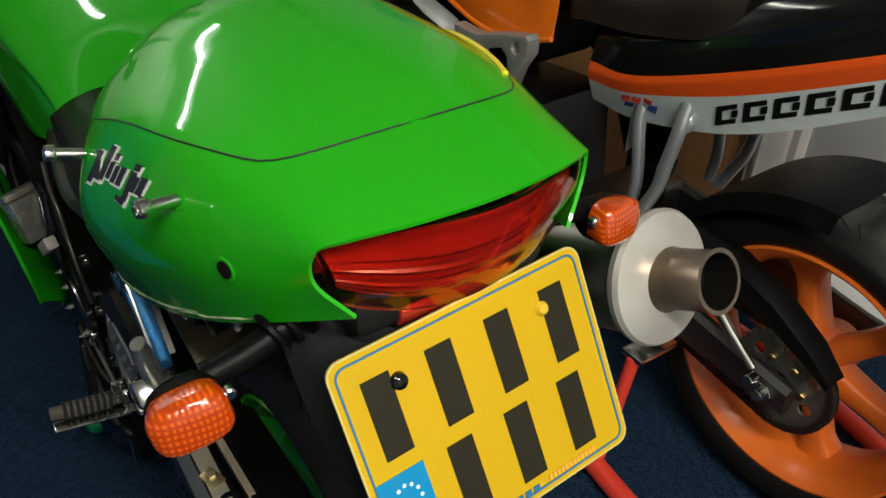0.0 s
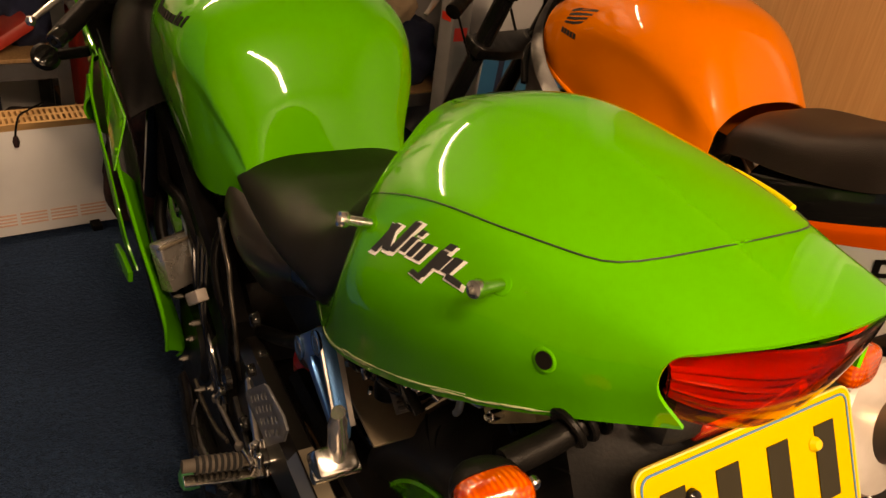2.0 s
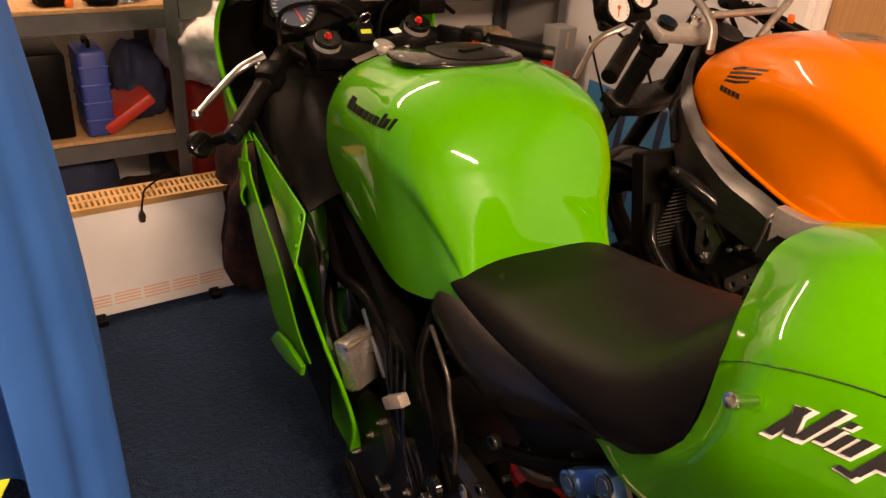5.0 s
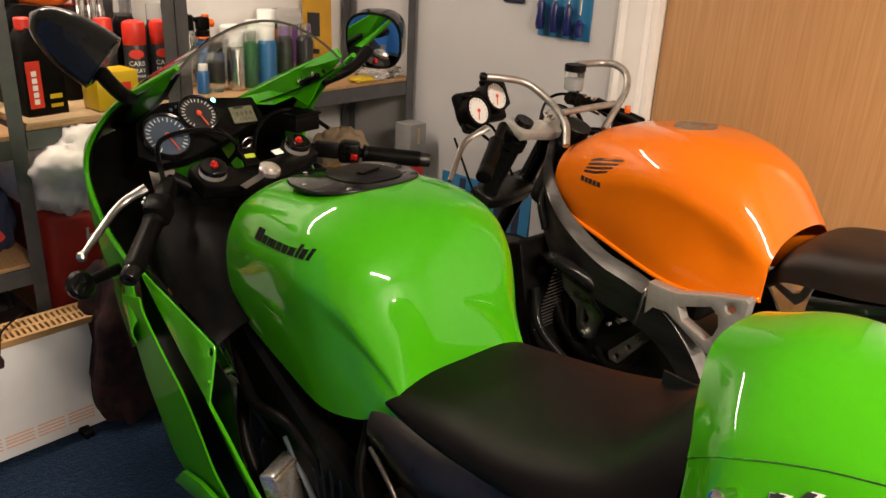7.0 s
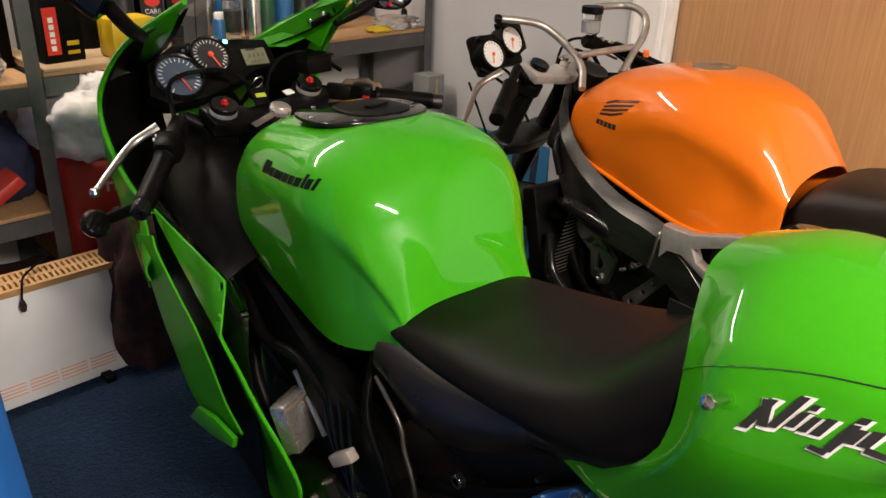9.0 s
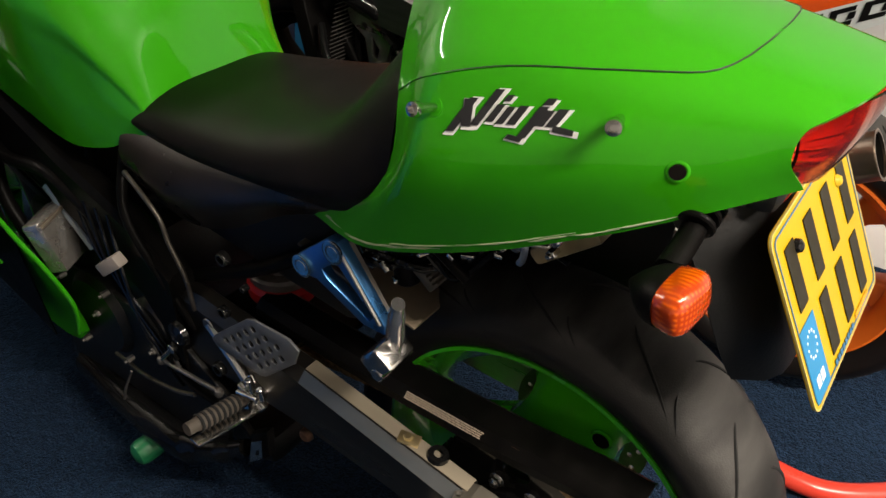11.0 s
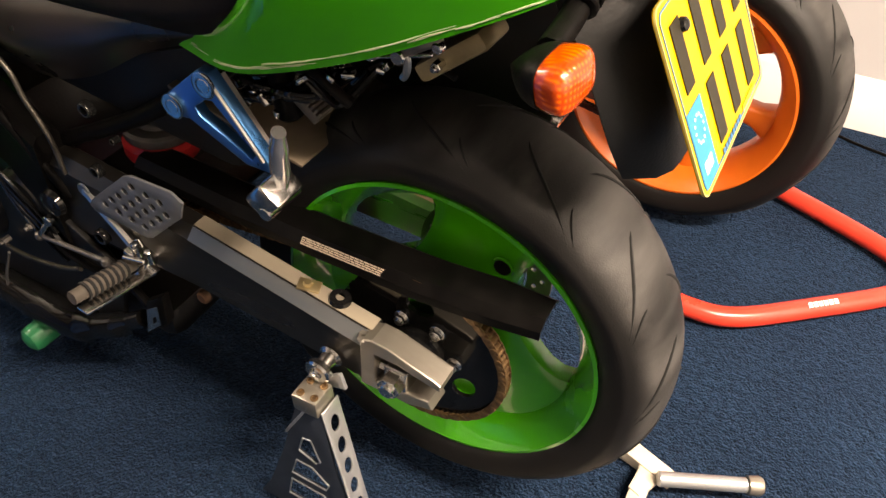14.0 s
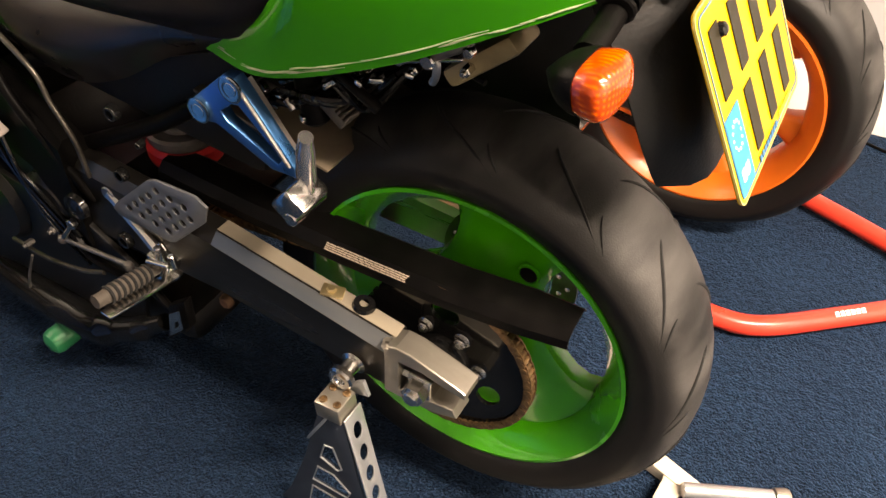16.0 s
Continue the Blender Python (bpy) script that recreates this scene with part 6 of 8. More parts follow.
part("neutral_lamp", rod(0.0055, 0.003, IM @ pose(0.036, 0.055, 0.001), 14), TEAL_LED, dash, "lit green-blue neutral lamp")
part("warning_lamp", join_geo(*[rod(0.004, 0.003, IM @ pose(-0.066 + 0.014 * i, 0.042 + 0.005 * i, 0.001), 12) for i in range(2)]), DIAL_BLUE, dash)

# forks, yoke and bars, turned a little to the left
ST = Matrix.Translation((-0.006, 1.264, 0.975)) @ pose(0, 0, 0, 0, -3.5, 10) @ pose(0, 0, 0, 23, 0, 0)
part("fork_leg", join_geo(*[bar(ST @ Vector((s * 0.108, 0, 0.015)), ST @ Vector((s * 0.108, 0, -0.70)), 0.0265, 20) for s in (-1, 1)]), BLACK_GLOSS, bike, "dark fork legs")
yk = part("top_yoke", prism([(-0.145, -0.03), (-0.138, 0.035), (-0.10, 0.04), (-0.05, -0.005), (0.05, -0.005), (0.10, 0.04), (0.138, 0.035), (0.145, -0.03), (0.10, -0.045), (0.03, -0.065), (-0.03, -0.065), (-0.10, -0.045)], 0.03, ST @ pose(0, 0, -0.035), (), 0.004), BLACK, bike, "black triple clamp")
for s in (-1, 1):
    c = ST @ pose(s * 0.108, 0, 0)
    cap = part("fork_cap", lathe([(0.027, -0.02), (0.027, 0.003), (0.025, 0.006), (0.016, 0.007), (0.014, 0.005), (0, 0.005)], 32, c), CAP_SILVER, yk, "silver fork top cap")
    part("preload_adjuster", join_geo(rod(0.0085, 0.014, c @ pose(0, 0, 0.005), 6), rod(0.0055, 0.019, c @ pose(0, 0, 0.005), 14)), ANOD_RED, cap, "red anodised adjuster")
part("stem_nut", lathe([(0, 0.012), (0.012, 0.012), (0.014, 0.010), (0.022, 0.006), (0.023, -0.004)], 28, ST @ pose(0, -0.04, -0.003)), CAP_SILVER, yk)
part("yoke_badge", box(0.022, 0.016, 0.001, ST @ pose(0.058, 0.005, -0.0035), 0), WHITE, yk, "small white emblem sticker")
part("warning_strip", box(0.075, 0.014, 0.001, ST @ pose(-0.045, -0.052, -0.0035, 0, 0, 14), 0), ENGINE_GREY, yk)
ig = part("ignition_key", join_geo(rod(0.018, 0.02, ST @ pose(0.0, 0.035, -0.02), 24), box(0.022, 0.004, 0.03, ST @ pose(0.0, 0.035, 0.014), 0.002)), BLACK, yk, "ignition barrel with key and black fob")
part("key_fob", box(0.034, 0.044, 0.008, ST @ pose(-0.018, 0.005, 0.004, 15, 0, -10), 0.004), BLACK, ig)
part("fob_display", box(0.022, 0.010, 0.001, ST @ pose(-0.018, 0.003, 0.0095, 15, 0, -10), 0), LIME_CLOTH, ig)
part("key_ring", tube([ST @ Vector((-0.008 + 0.012 * math.cos(a), 0.028, 0.022 + 0.012 * math.sin(a))) for a in [0.42 * i for i in range(16)]], 0.0012, 6, 1), STEEL, ig)
for s, E in ((-1, Vector((-0.343, 1.104, 0.847))), (1, Vector((0.385, 1.175, 0.935)))):
    A0 = Vector((-0.172, 1.300, 0.950)) if s < 0 else Vector((0.135, 1.372, 0.958))
    dB = (E - A0).normalized()
    L = (E - A0).length
    hbar = part("handlebar", join_geo(bar(ST @ Vector((s * 0.108, 0, -0.06)), A0, 0.014), bar(A0, A0 + dB * (L - 0.03), 0.011), lathe([(0.018, -0.022), (0.036, -0.022), (0.036, 0.018), (0.018, 0.018)], 24, ST @ pose(s * 0.108, 0, -0.06))), BLACK, bike, "black clip-on handlebar")
    gprof = [(0.018, 0), (0.021, 0.004), (0.0182, 0.010)] + [(0.0176 + (0.0012 if k % 2 else 0), 0.014 + 0.0035 * k) for k in range(32)] + [(0.018, 0.128), (0.0165, 0.132)]
    part("grip", lathe(gprof, 20, along(E - dB * 0.155, E)), BLACK, hbar, "black ribbed rubber grip")
    part("bar_end", lathe([(0.012, -0.03), (0.0165, -0.026), (0.0165, -0.004), (0.014, 0.0), (0.006, 0.0), (0.005, -0.006), (0, -0.006)], 20, along(E, E + dB)), BLACK_GLOSS if s < 0 else ENGINE, hbar)
    q = E - dB * 0.185
    sw = part("switch_pod", put_geo(box(0.046, 0.05, 0.048, None, 0.010), along(q, E)), BLACK, hbar, "black switch block")
    part("switch_button", join_geo(*[rod(0.0035, 0.004, along(q, E) @ pose(-0.024, 0.012 * i - 0.008, 0.012 * k - 0.012, 0, -90, 0), 8) for i in range(3) for k in range(2)]), WHITE if s < 0 else BLACK, sw)
    if s > 0:
        part("kill_switch", put_geo(box(0.012, 0.014, 0.016, None, 0.002), along(q, E) @ pose(-0.026, -0.004, 0.012)), ANOD_RED, sw, "red kill switch")
    fwd = Vector((0.10 * -1, 1, -0.05)).normalized() if s < 0 else Vector((-0.25, 1, -0.02)).normalized()
    piv = E - dB * 0.21 + fwd * 0.03
    tip = E + fwd * (0.17 if s < 0 else 0.09) + dB * (0.03 if s < 0 else -0.02)
    if s < 0:
        tip = Vector((-0.369, 1.259, 0.844))
        piv = Vector((-0.212, 1.335, 0.928))
    pts = [piv, piv.lerp(tip, 0.3) + fwd * 0.028, piv.lerp(tip, 0.65) + fwd * 0.018, tip]
    lv = part("control_lever", join_geo(tube(pts, [0.010, 0.009, 0.008, 0.007, 0.006], 10, 6, 0.6), lathe([(0, -0.010), (0.007, -0.008), (0.010, 0), (0.007, 0.008), (0, 0.010)], 14, Matrix.Translation(tip))), ALLOY, hbar, "polished alloy lever")
    part("lever_perch", put_geo(box(0.03, 0.035, 0.06, None, 0.006), along(E - dB * 0.235, E) @ pose(0, 0, 0)), BLACK, hbar)
part("brake_reservoir", join_geo(box(0.072, 0.042, 0.036, pose(0.175, 1.385, 1.005, 0, 0, 10), 0.004), box(0.078, 0.048, 0.006, pose(0.175, 1.385, 1.026, 0, 0, 10), 0.002)), BLACK, bike, "black brake fluid reservoir")
part("clutch_cable", tube([(-0.19, 1.30, 0.94), (-0.15, 1.40, 1.00), (-0.04, 1.40, 1.01), (0.01, 1.38, 0.97), (0.0, 1.45, 0.90)], 0.005, 8), BLACK, bike)
part("brake_hose", tube([(0.23, 1.36, 0.99), (0.20, 1.46, 1.02), (0.10, 1.46, 0.98), (0.08, 1.44, 0.80)], 0.005, 8), BLACK, bike)


# mirrors on stalks
def mirror(base, head, face, half, deep, glass):
    """A teardrop housing at head whose glass looks along face."""
    f = Vector(face).normalized()
    m = Matrix.Translation(head) @ f.to_track_quat("Z", "Y").to_matrix().to_4x4()
    A = np.zeros((10, 24, 3))
    for i in range(10):
        t = i / 9
        k = math.sqrt(max(0.0, 1 - t ** 2.2)) * 0.97 + 0.03
        for j in range(24):
            a = 2 * math.pi * j / 24
            A[i, j] = (half[0] * k * math.copysign(abs(math.cos(a)) ** 0.75, math.cos(a)), half[1] * k * math.copysign(abs(math.sin(a)) ** 0.75, math.sin(a)), -deep * t)
    mi = part("mirror", put_geo(grid_geo(A, True, True), m), BLACK_GLOSS, bike, "glossy black fairing mirror", 60)
    pl = [((half[0] - 0.006) * math.copysign(abs(math.cos(a)) ** 0.75, math.cos(a)), (half[1] - 0.006) * math.copysign(abs(math.sin(a)) ** 0.75, math.sin(a))) for a in [2 * math.pi * j / 28 for j in range(28)]]
    part("mirror_glass", prism(pl, 0.002, m @ pose(0, 0, 0.0005)), glass, mi)
    part("mirror_stalk", tube([base, Vector(base).lerp(Vector(head), 0.6) - Vector((0, 0, 0.02)), Vector(head) - f * 0.05], 0.014, 10, 4), BLACK, mi)


mirror((-0.215, 1.36, 1.10), (-0.308, 1.210, 1.194), (0.66, -0.46, -0.59), (0.036, 0.050), 0.13, DARK_MIRROR)
mirror((0.215, 1.36, 1.10), (0.345, 1.345, 1.183), (-0.80, -0.575, -0.18), (0.068, 0.066), 0.13, MIRROR)

fi = part("front_indicator", lathe([(0, -0.02), (0.016, -0.018), (0.028, -0.006), (0.030, 0.004), (0.024, 0.014), (0, 0.02)], 24, pose(-0.345, 1.38, 0.735, 60, 20, 0)), BLACK_GLOSS, bike, "black front indicator on a stalk")
part("indicator_arm", bar((-0.345, 1.38, 0.735), (-0.25, 1.42, 0.735), 0.012), BLACK, fi)

# ---- orange motorcycle ----
HM = pose(0.86, -0.10, 0)
hon = thing("orange_motorcycle", "stripped orange and white race motorcycle on a red paddock stand", "motorcycle", HM)
HA = 0.335
hw = wheel(hon, "rear_wheel", ORANGE_WHEEL, "black slick-worn race tyre", centre=(0, 0, HA), turn=40, spokes=6, spoke_w=0.05)
wheel(hon, "front_wheel", BLACK, "black front race tyre", R=0.30, W=0.12, rim_w=0.09, centre=(-0.03, 1.36, 0.30), turn=10, spokes=6, spoke_w=0.045)
HX = -0.10
T = Matrix.Translation((HX, 0, HA)) @ pose(0, 0, 0, 0, 90, 0)
teeth = [(r * math.cos(2 * math.pi * (i + k) / 38), r * math.sin(2 * math.pi * (i + k) / 38)) for i in range(38) for k, r in ((0.0, 0.09), (0.3, 0.0955), (0.55, 0.0955), (0.85, 0.09))]
cut = [ring(0.062 * math.cos(a), 0.062 * math.sin(a), 0.013, 10) for a in [2 * math.pi * i / 6 for i in range(6)]]
hs = part("sprocket", prism(teeth, 0.006, T, cut + [ring(0, 0, 0.03, 20)]), ENGINE_GREY, hw, "dark steel sprocket")
parts("sprocket_bolt", [rod(0.007, 0.012, T @ pose(0.045 * math.cos(a), 0.045 * math.sin(a), -0.012), 6) for a in [0.5 + 2 * math.pi * i / 6 for i in range(6)]], material("brass_bolt", (0.5, 0.36, 0.14), 0.35, metal=1.0), hs)
part("carrier", lathe([(0.02, -0.01), (0.05, -0.006), (0.055, 0.02), (0.05, 0.05), (0.02, 0.05)], 32, T), ENGINE_GREY, hw)
chain(hon, HX, 0.094, (0, HA), 0.034, (0.56, HA + 0.02), material("dark_chain", (0.06, 0.05, 0.04), 0.4, metal=0.8))
part("axle", join_geo(bar((-0.17, 0, HA), (0.17, 0, HA), 0.011), hexbolt((-0.135, 0, HA), (-0.155, 0, HA), 0.018)), STEEL, hon)
HSW = material("brushed_swingarm", (0.16, 0.156, 0.15), 0.42, metal=1.0, second=(0.115, 0.112, 0.108), scale=30, stretch=(1, 0.15, 1), bump=0.05)
hsw = part("swingarm", beam(-0.135, [(0.60, 0.44, 0.34), (0.30, 0.41, 0.32), (0.05, 0.375, 0.30), (-0.04, 0.365, 0.305)], 0.03), HSW, hon, "brushed alloy swingarm", 25)
part("swingarm_beam", beam(0.135, [(0.60, 0.44, 0.34), (0.30, 0.41, 0.32), (0.05, 0.375, 0.30), (-0.04, 0.365, 0.305)], 0.03), HSW, hsw)
part("swingarm_bridge", box(0.27, 0.12, 0.08, pose(0, 0.50, 0.39), 0.012), HSW, hsw)
part("swingarm_sticker", box(0.001, 0.06, 0.02, pose(-0.1506, 0.2, 0.37, 3, 0, 0), 0), WHITE, hsw, "white sticker with dark bars")
part("chain_roller_arm", join_geo(tube([(-0.165, 0.14, 0.47), (-0.16, 0.09, 0.42), (-0.15, 0.03, 0.365)], [0.011, 0.010, 0.008], 10, 4), rod(0.011, 0.02, pose(-0.155, 0.02, 0.355, 0, -90, 0))), STEEL, hsw, "polished lever on the axle end")
hg = []
for i in range(14):
    a = radians(15 + 75 * i / 13)
    hg.append([(x, 0.33 * math.cos(a) * 1.0, HA + 0.335 * math.sin(a)) for x in (-0.115, -0.105, -0.06, 0, 0.06, 0.105, 0.115)])
hg = np.array(hg)
hg[:, 0, 2] -= 0.03
hg[:, -1, 2] -= 0.03
# added shell, no real part: makes the top of the tyre read black
part("tyre_dark_cover", sheet(hg, 0.003), BLACK, hon, "added black cover that keeps the rear tyre dark")
part("chain_guard", sheet(np.array([[(-0.130, y, z - k), (-0.128, y, z), (-0.11, y, z + k * 0.35), (-0.088, y, z + k * 0.25)] for y, z, k in ((0.36, 0.49, 0.04), (0.24, 0.512, 0.045), (0.13, 0.508, 0.042), (0.04, 0.482, 0.034), (-0.04, 0.440, 0.022), (-0.085, 0.402, 0.006))]), 0.003), BLACK, hon, "black curved chain guard")

HT = [(1.190, [(0, 0.940), (0.06, 0.938), (0.098, 0.922), (0.122, 0.89), (0.128, 0.84), (0.120, 0.80)]),
      (1.080, [(0, 1.005), (0.07, 1.000), (0.128, 0.972), (0.158, 0.915), (0.160, 0.84), (0.146, 0.775)]),
      (0.930, [(0, 1.034), (0.08, 1.030), (0.146, 1.000), (0.182, 0.935), (0.178, 0.84), (0.160, 0.738)]),
      (0.800, [(0, 1.036), (0.08, 1.030), (0.146, 0.996), (0.183, 0.925), (0.170, 0.82), (0.160, 0.712)]),
      (0.690, [(0, 1.000), (0.07, 0.990), (0.126, 0.958), (0.158, 0.890), (0.150, 0.81), (0.152, 0.722)]),
      (0.600, [(0, 0.880), (0.055, 0.876), (0.104, 0.860), (0.134, 0.830), (0.142, 0.80), (0.148, 0.752)])]
HTK = knee_recess(skin(HT, 9, 8), 0.86, 0.80, 0.19, 0.115, 0.008)
ht2 = part("fuel_tank", sheet(HTK, -0.004), ORANGE, hon, "glossy orange fuel tank", 60)
part("tank_rim", tube([tuple(p) for p in HTK[::3, 0]], 0.006, 8, 3), ORANGE, ht2)
part("tank_rim", tube([tuple(p) for p in HTK[::3, -1]], 0.006, 8, 3), ORANGE, ht2)
part("filler_cap", lathe([(0, 0.003), (0.02, 0.003), (0.022, 0.005), (0.045, 0.004), (0.056, 0.002), (0.058, -0.006)], 36, pose(0, 0.885, 1.0355, 1, 0, 0)), ALLOY, ht2, "alloy filler cap")


on_orange = laid_on(HTK, 1.085, 0.905)


wing = [[(0.01 + 0.004 * i, 0.004 + 0.009 * i), (0.05, 0.010 + 0.010 * i), (0.085 + 0.012 * i, 0.022 + 0.011 * i), (0.088 + 0.012 * i, 0.027 + 0.011 * i), (0.05, 0.016 + 0.010 * i), (0.012 + 0.004 * i, 0.009 + 0.009 * i)] for i in range(4)]
part("tank_emblem", lay(wing, on_orange, 0.0008), DIAL_BLACK, ht2, "dark feathered emblem strokes", smooth=False)
part("tank_maker_bars", lay([slant(0.004 + 0.014 * i, -0.018, 0.010, 0.012, 1, 0.1) for i in range(5)], on_orange, 0.0008), DIAL_BLACK, ht2, "row of small dark bars", smooth=False)

# twin-spar frame
SPAR = material("brushed_spar", (0.22, 0.215, 0.21), 0.40, metal=1.0, second=(0.10, 0.098, 0.096), scale=26, stretch=(1, 0.15, 1), bump=0.05)
SPAR_CAST = material("cast_alloy", (0.50, 0.485, 0.46), 0.40, metal=0.6, second=(0.42, 0.41, 0.39), scale=60, bump=0.05)
for s in (-1, 1):
    rows = []
    for a, b, zt, zb in ((0.055, 1.285, 0.94, 0.80), (0.115, 1.240, 0.895, 0.765), (0.168, 1.175, 0.852, 0.712), (0.198, 1.09, 0.800, 0.654), (0.210, 0.97, 0.748, 0.628), (0.212, 0.86, 0.726, 0.612), (0.208, 0.77, 0.690, 0.575), (0.200, 0.70, 0.620, 0.50), (0.19, 0.64, 0.52, 0.40)):
        rows.append([(s * (a - 0.006), b, zb), (s * a, b, zt - 0.026), (s * (a - 0.005), b, zt - 0.020), (s * (a - 0.028), b, zt - 0.002), (s * (a - 0.032), b, zt - 0.006), (s * (a - 0.034), b, zb)])
    fsp = part("frame_spar", grid_geo(smooth_rows(np.array(rows), 4), True, True), SPAR, hon, "brushed aluminium twin-spar frame", 20)
    part("spar_weld", tube([(s * 0.2115, 0.845, 0.615), (s * 0.2135, 0.835, 0.66), (s * 0.2125, 0.83, 0.70), (s * 0.20, 0.828, 0.707)], 0.0035, 8), ALLOY, fsp, "rough weld bead")
    top = [(0.822, 0.728), (0.790, 0.727), (0.750, 0.728), (0.661, 0.757), (0.598, 0.772), (0.590, 0.765), (0.592, 0.735), (0.615, 0.702), (0.640, 0.640), (0.659, 0.620), (0.717, 0.648), (0.766, 0.674), (0.803, 0.672), (0.822, 0.650)]
    tri = [(0.742, 0.699), (0.668, 0.727), (0.650, 0.715), (0.645, 0.690), (0.656, 0.656), (0.670, 0.650), (0.728, 0.672)]
    part("seat_mount", prism(top, 0.03, Matrix(((0, 0, -s, s * 0.214), (1, 0, 0, 0), (0, 1, 0, 0), (0, 0, 0, 1))), [tri, ring(0.626, 0.740, 0.011, 14)], 0.003), SPAR_CAST, fsp, "cast alloy seat mount with cut-outs")
part("head_stock", bar((0, 1.24, 0.97), (0, 1.33, 0.74), 0.04), ALLOY_DARK, hon)
heng = part("engine", join_geo(box(0.28, 0.36, 0.30, pose(0, 0.85, 0.40, -6, 0, 0), 0.03), box(0.24, 0.22, 0.24, pose(0, 1.02, 0.56, 25, 0, 0), 0.03), rod(0.07, 0.05, pose(-0.13, 0.80, 0.36, 0, -90, 0), 30, 0.012)), ENGINE, hon, "dark engine block")
part("engine_bracket", prism([(1.10, 0.63), (1.05, 0.635), (0.965, 0.57), (0.985, 0.50), (1.01, 0.49), (1.035, 0.51), (1.045, 0.57), (1.09, 0.60)], 0.015, Matrix(((0, 0, -1, -0.155), (1, 0, 0, 0), (0, 1, 0, 0), (0, 0, 0, 1))), [ring(1.045, 0.60, 0.008, 10), [(1.02, 0.575), (1.0, 0.55), (1.008, 0.525), (1.022, 0.53)], ring(1.008, 0.508, 0.008, 10)], 0.002), ALLOY, heng, "alloy engine bracket")
part("engine_lug", prism([(0.83, 0.60), (0.81, 0.585), (0.90, 0.47), (0.925, 0.47), (0.93, 0.49)], 0.012, Matrix(((0, 0, -1, -0.16), (1, 0, 0, 0), (0, 1, 0, 0), (0, 0, 0, 1))), [ring(0.905, 0.488, 0.007, 8), ring(0.875, 0.525, 0.007, 8), ring(0.85, 0.557, 0.006, 8)], 0.002), ENGINE_GREY, heng, "drilled grey lever")
parts("engine_bolt", [hexbolt((-0.165, 0.90, 0.59), (-0.19, 0.90, 0.59), 0.010), hexbolt((-0.17, 1.008, 0.508), (-0.178, 1.008, 0.508), 0.009), hexbolt((-0.165, 0.94, 0.56), (-0.175, 0.94, 0.56), 0.007)], STEEL, heng)
part("coolant_hose", join_geo(tube([(-0.13, 1.16, 0.62), (-0.16, 1.12, 0.55), (-0.14, 1.06, 0.45), (-0.13, 0.95, 0.42)], 0.014, 10), tube([(-0.12, 1.10, 0.66), (-0.15, 1.09, 0.58), (-0.15, 1.08, 0.48)], 0.008, 8), tube([(-0.14, 0.86, 0.48), (-0.165, 0.92, 0.45), (-0.15, 0.98, 0.47)], 0.009, 8)), BLACK, heng)
part("air_box", box(0.26, 0.32, 0.12, pose(0, 0.90, 0.68), 0.03), BLACK, hon)
rad = part("radiator", box(0.44, 0.045, 0.42, pose(-0.03, 1.15, 0.50, -14, 0, 0), 0.008), BLACK, hon, "black radiator behind the front wheel")
parts("radiator_fin", [box(0.40, 0.004, 0.0015, pose(-0.03, 1.121 - 0.249 * (0.012 * k - 0.18), 0.495 + 0.97 * (0.012 * k - 0.18), -14, 0, 0), 0) for k in range(31)], ENGINE_GREY, rad)
part("radiator_hose", join_geo(tube([(-0.20, 1.12, 0.68), (-0.24, 1.06, 0.70), (-0.20, 0.99, 0.66), (-0.15, 0.95, 0.60)], 0.018, 12), tube([(-0.23, 1.13, 0.60), (-0.26, 1.08, 0.52), (-0.22, 1.02, 0.44)], 0.012, 10), tube([(-0.18, 1.16, 0.74), (-0.16, 1.20, 0.80), (-0.10, 1.22, 0.84)], 0.010, 10)), BLACK_GLOSS, rad, "black coolant hoses")
mg = []
for i in range(13):
    a = radians(20 + 130 * i / 12)
    mg.append([(-0.03 + x, 1.36 + (0.318 - abs(x) * 0.18) * math.cos(a), 0.30 + (0.318 - abs(x) * 0.45) * math.sin(a)) for x in (-0.076, -0.066, -0.035, 0, 0.035, 0.066, 0.076)])
part("front_mudguard", sheet(np.array(mg), 0.003), BLACK_GLOSS, hon, "black front mudguard")

# tail: black seat base over an orange flash and white sides
HTL = skin([(0.520, [(0, 0.800), (0.07, 0.798), (0.105, 0.782), (0.120, 0.732), (0.122, 0.705), (0.100, 0.650)]),
            (0.400, [(0, 0.850), (0.08, 0.846), (0.122, 0.815), (0.134, 0.750), (0.132, 0.726), (0.100, 0.655)]),
            (0.200, [(0, 0.950), (0.08, 0.940), (0.115, 0.890), (0.125, 0.828), (0.122, 0.800), (0.090, 0.712)]),
            (-0.020, [(0, 1.030), (0.06, 1.022), (0.092, 0.985), (0.102, 0.930), (0.098, 0.905), (0.065, 0.835)]),
            (-0.200, [(0, 1.070), (0.03, 1.066), (0.050, 1.045), (0.058, 1.010), (0.055, 0.995), (0.03, 0.955)])], 6, 5)
hm = (HTL.shape[1] - 1) // 2
ta = part("tail_unit", sheet(HTL[:, hm - 15: hm + 16], -0.004), BLACK_GLOSS, hon, "race tail with black top, orange flash and white sides", 60)
for s in (-1, 1):
    o = HTL[:, hm - 21: hm - 14] if s < 0 else HTL[:, hm + 14: hm + 22]
    w = HTL[:, : hm - 20] if s < 0 else HTL[:, hm + 20:]
    part("orange_flash", sheet(o, -0.004), FLASH_RED, ta, "red-orange flash")
    part("white_side", sheet(w, -0.004), WHITE_PAINT, ta, "white side panel with sponsor bars")


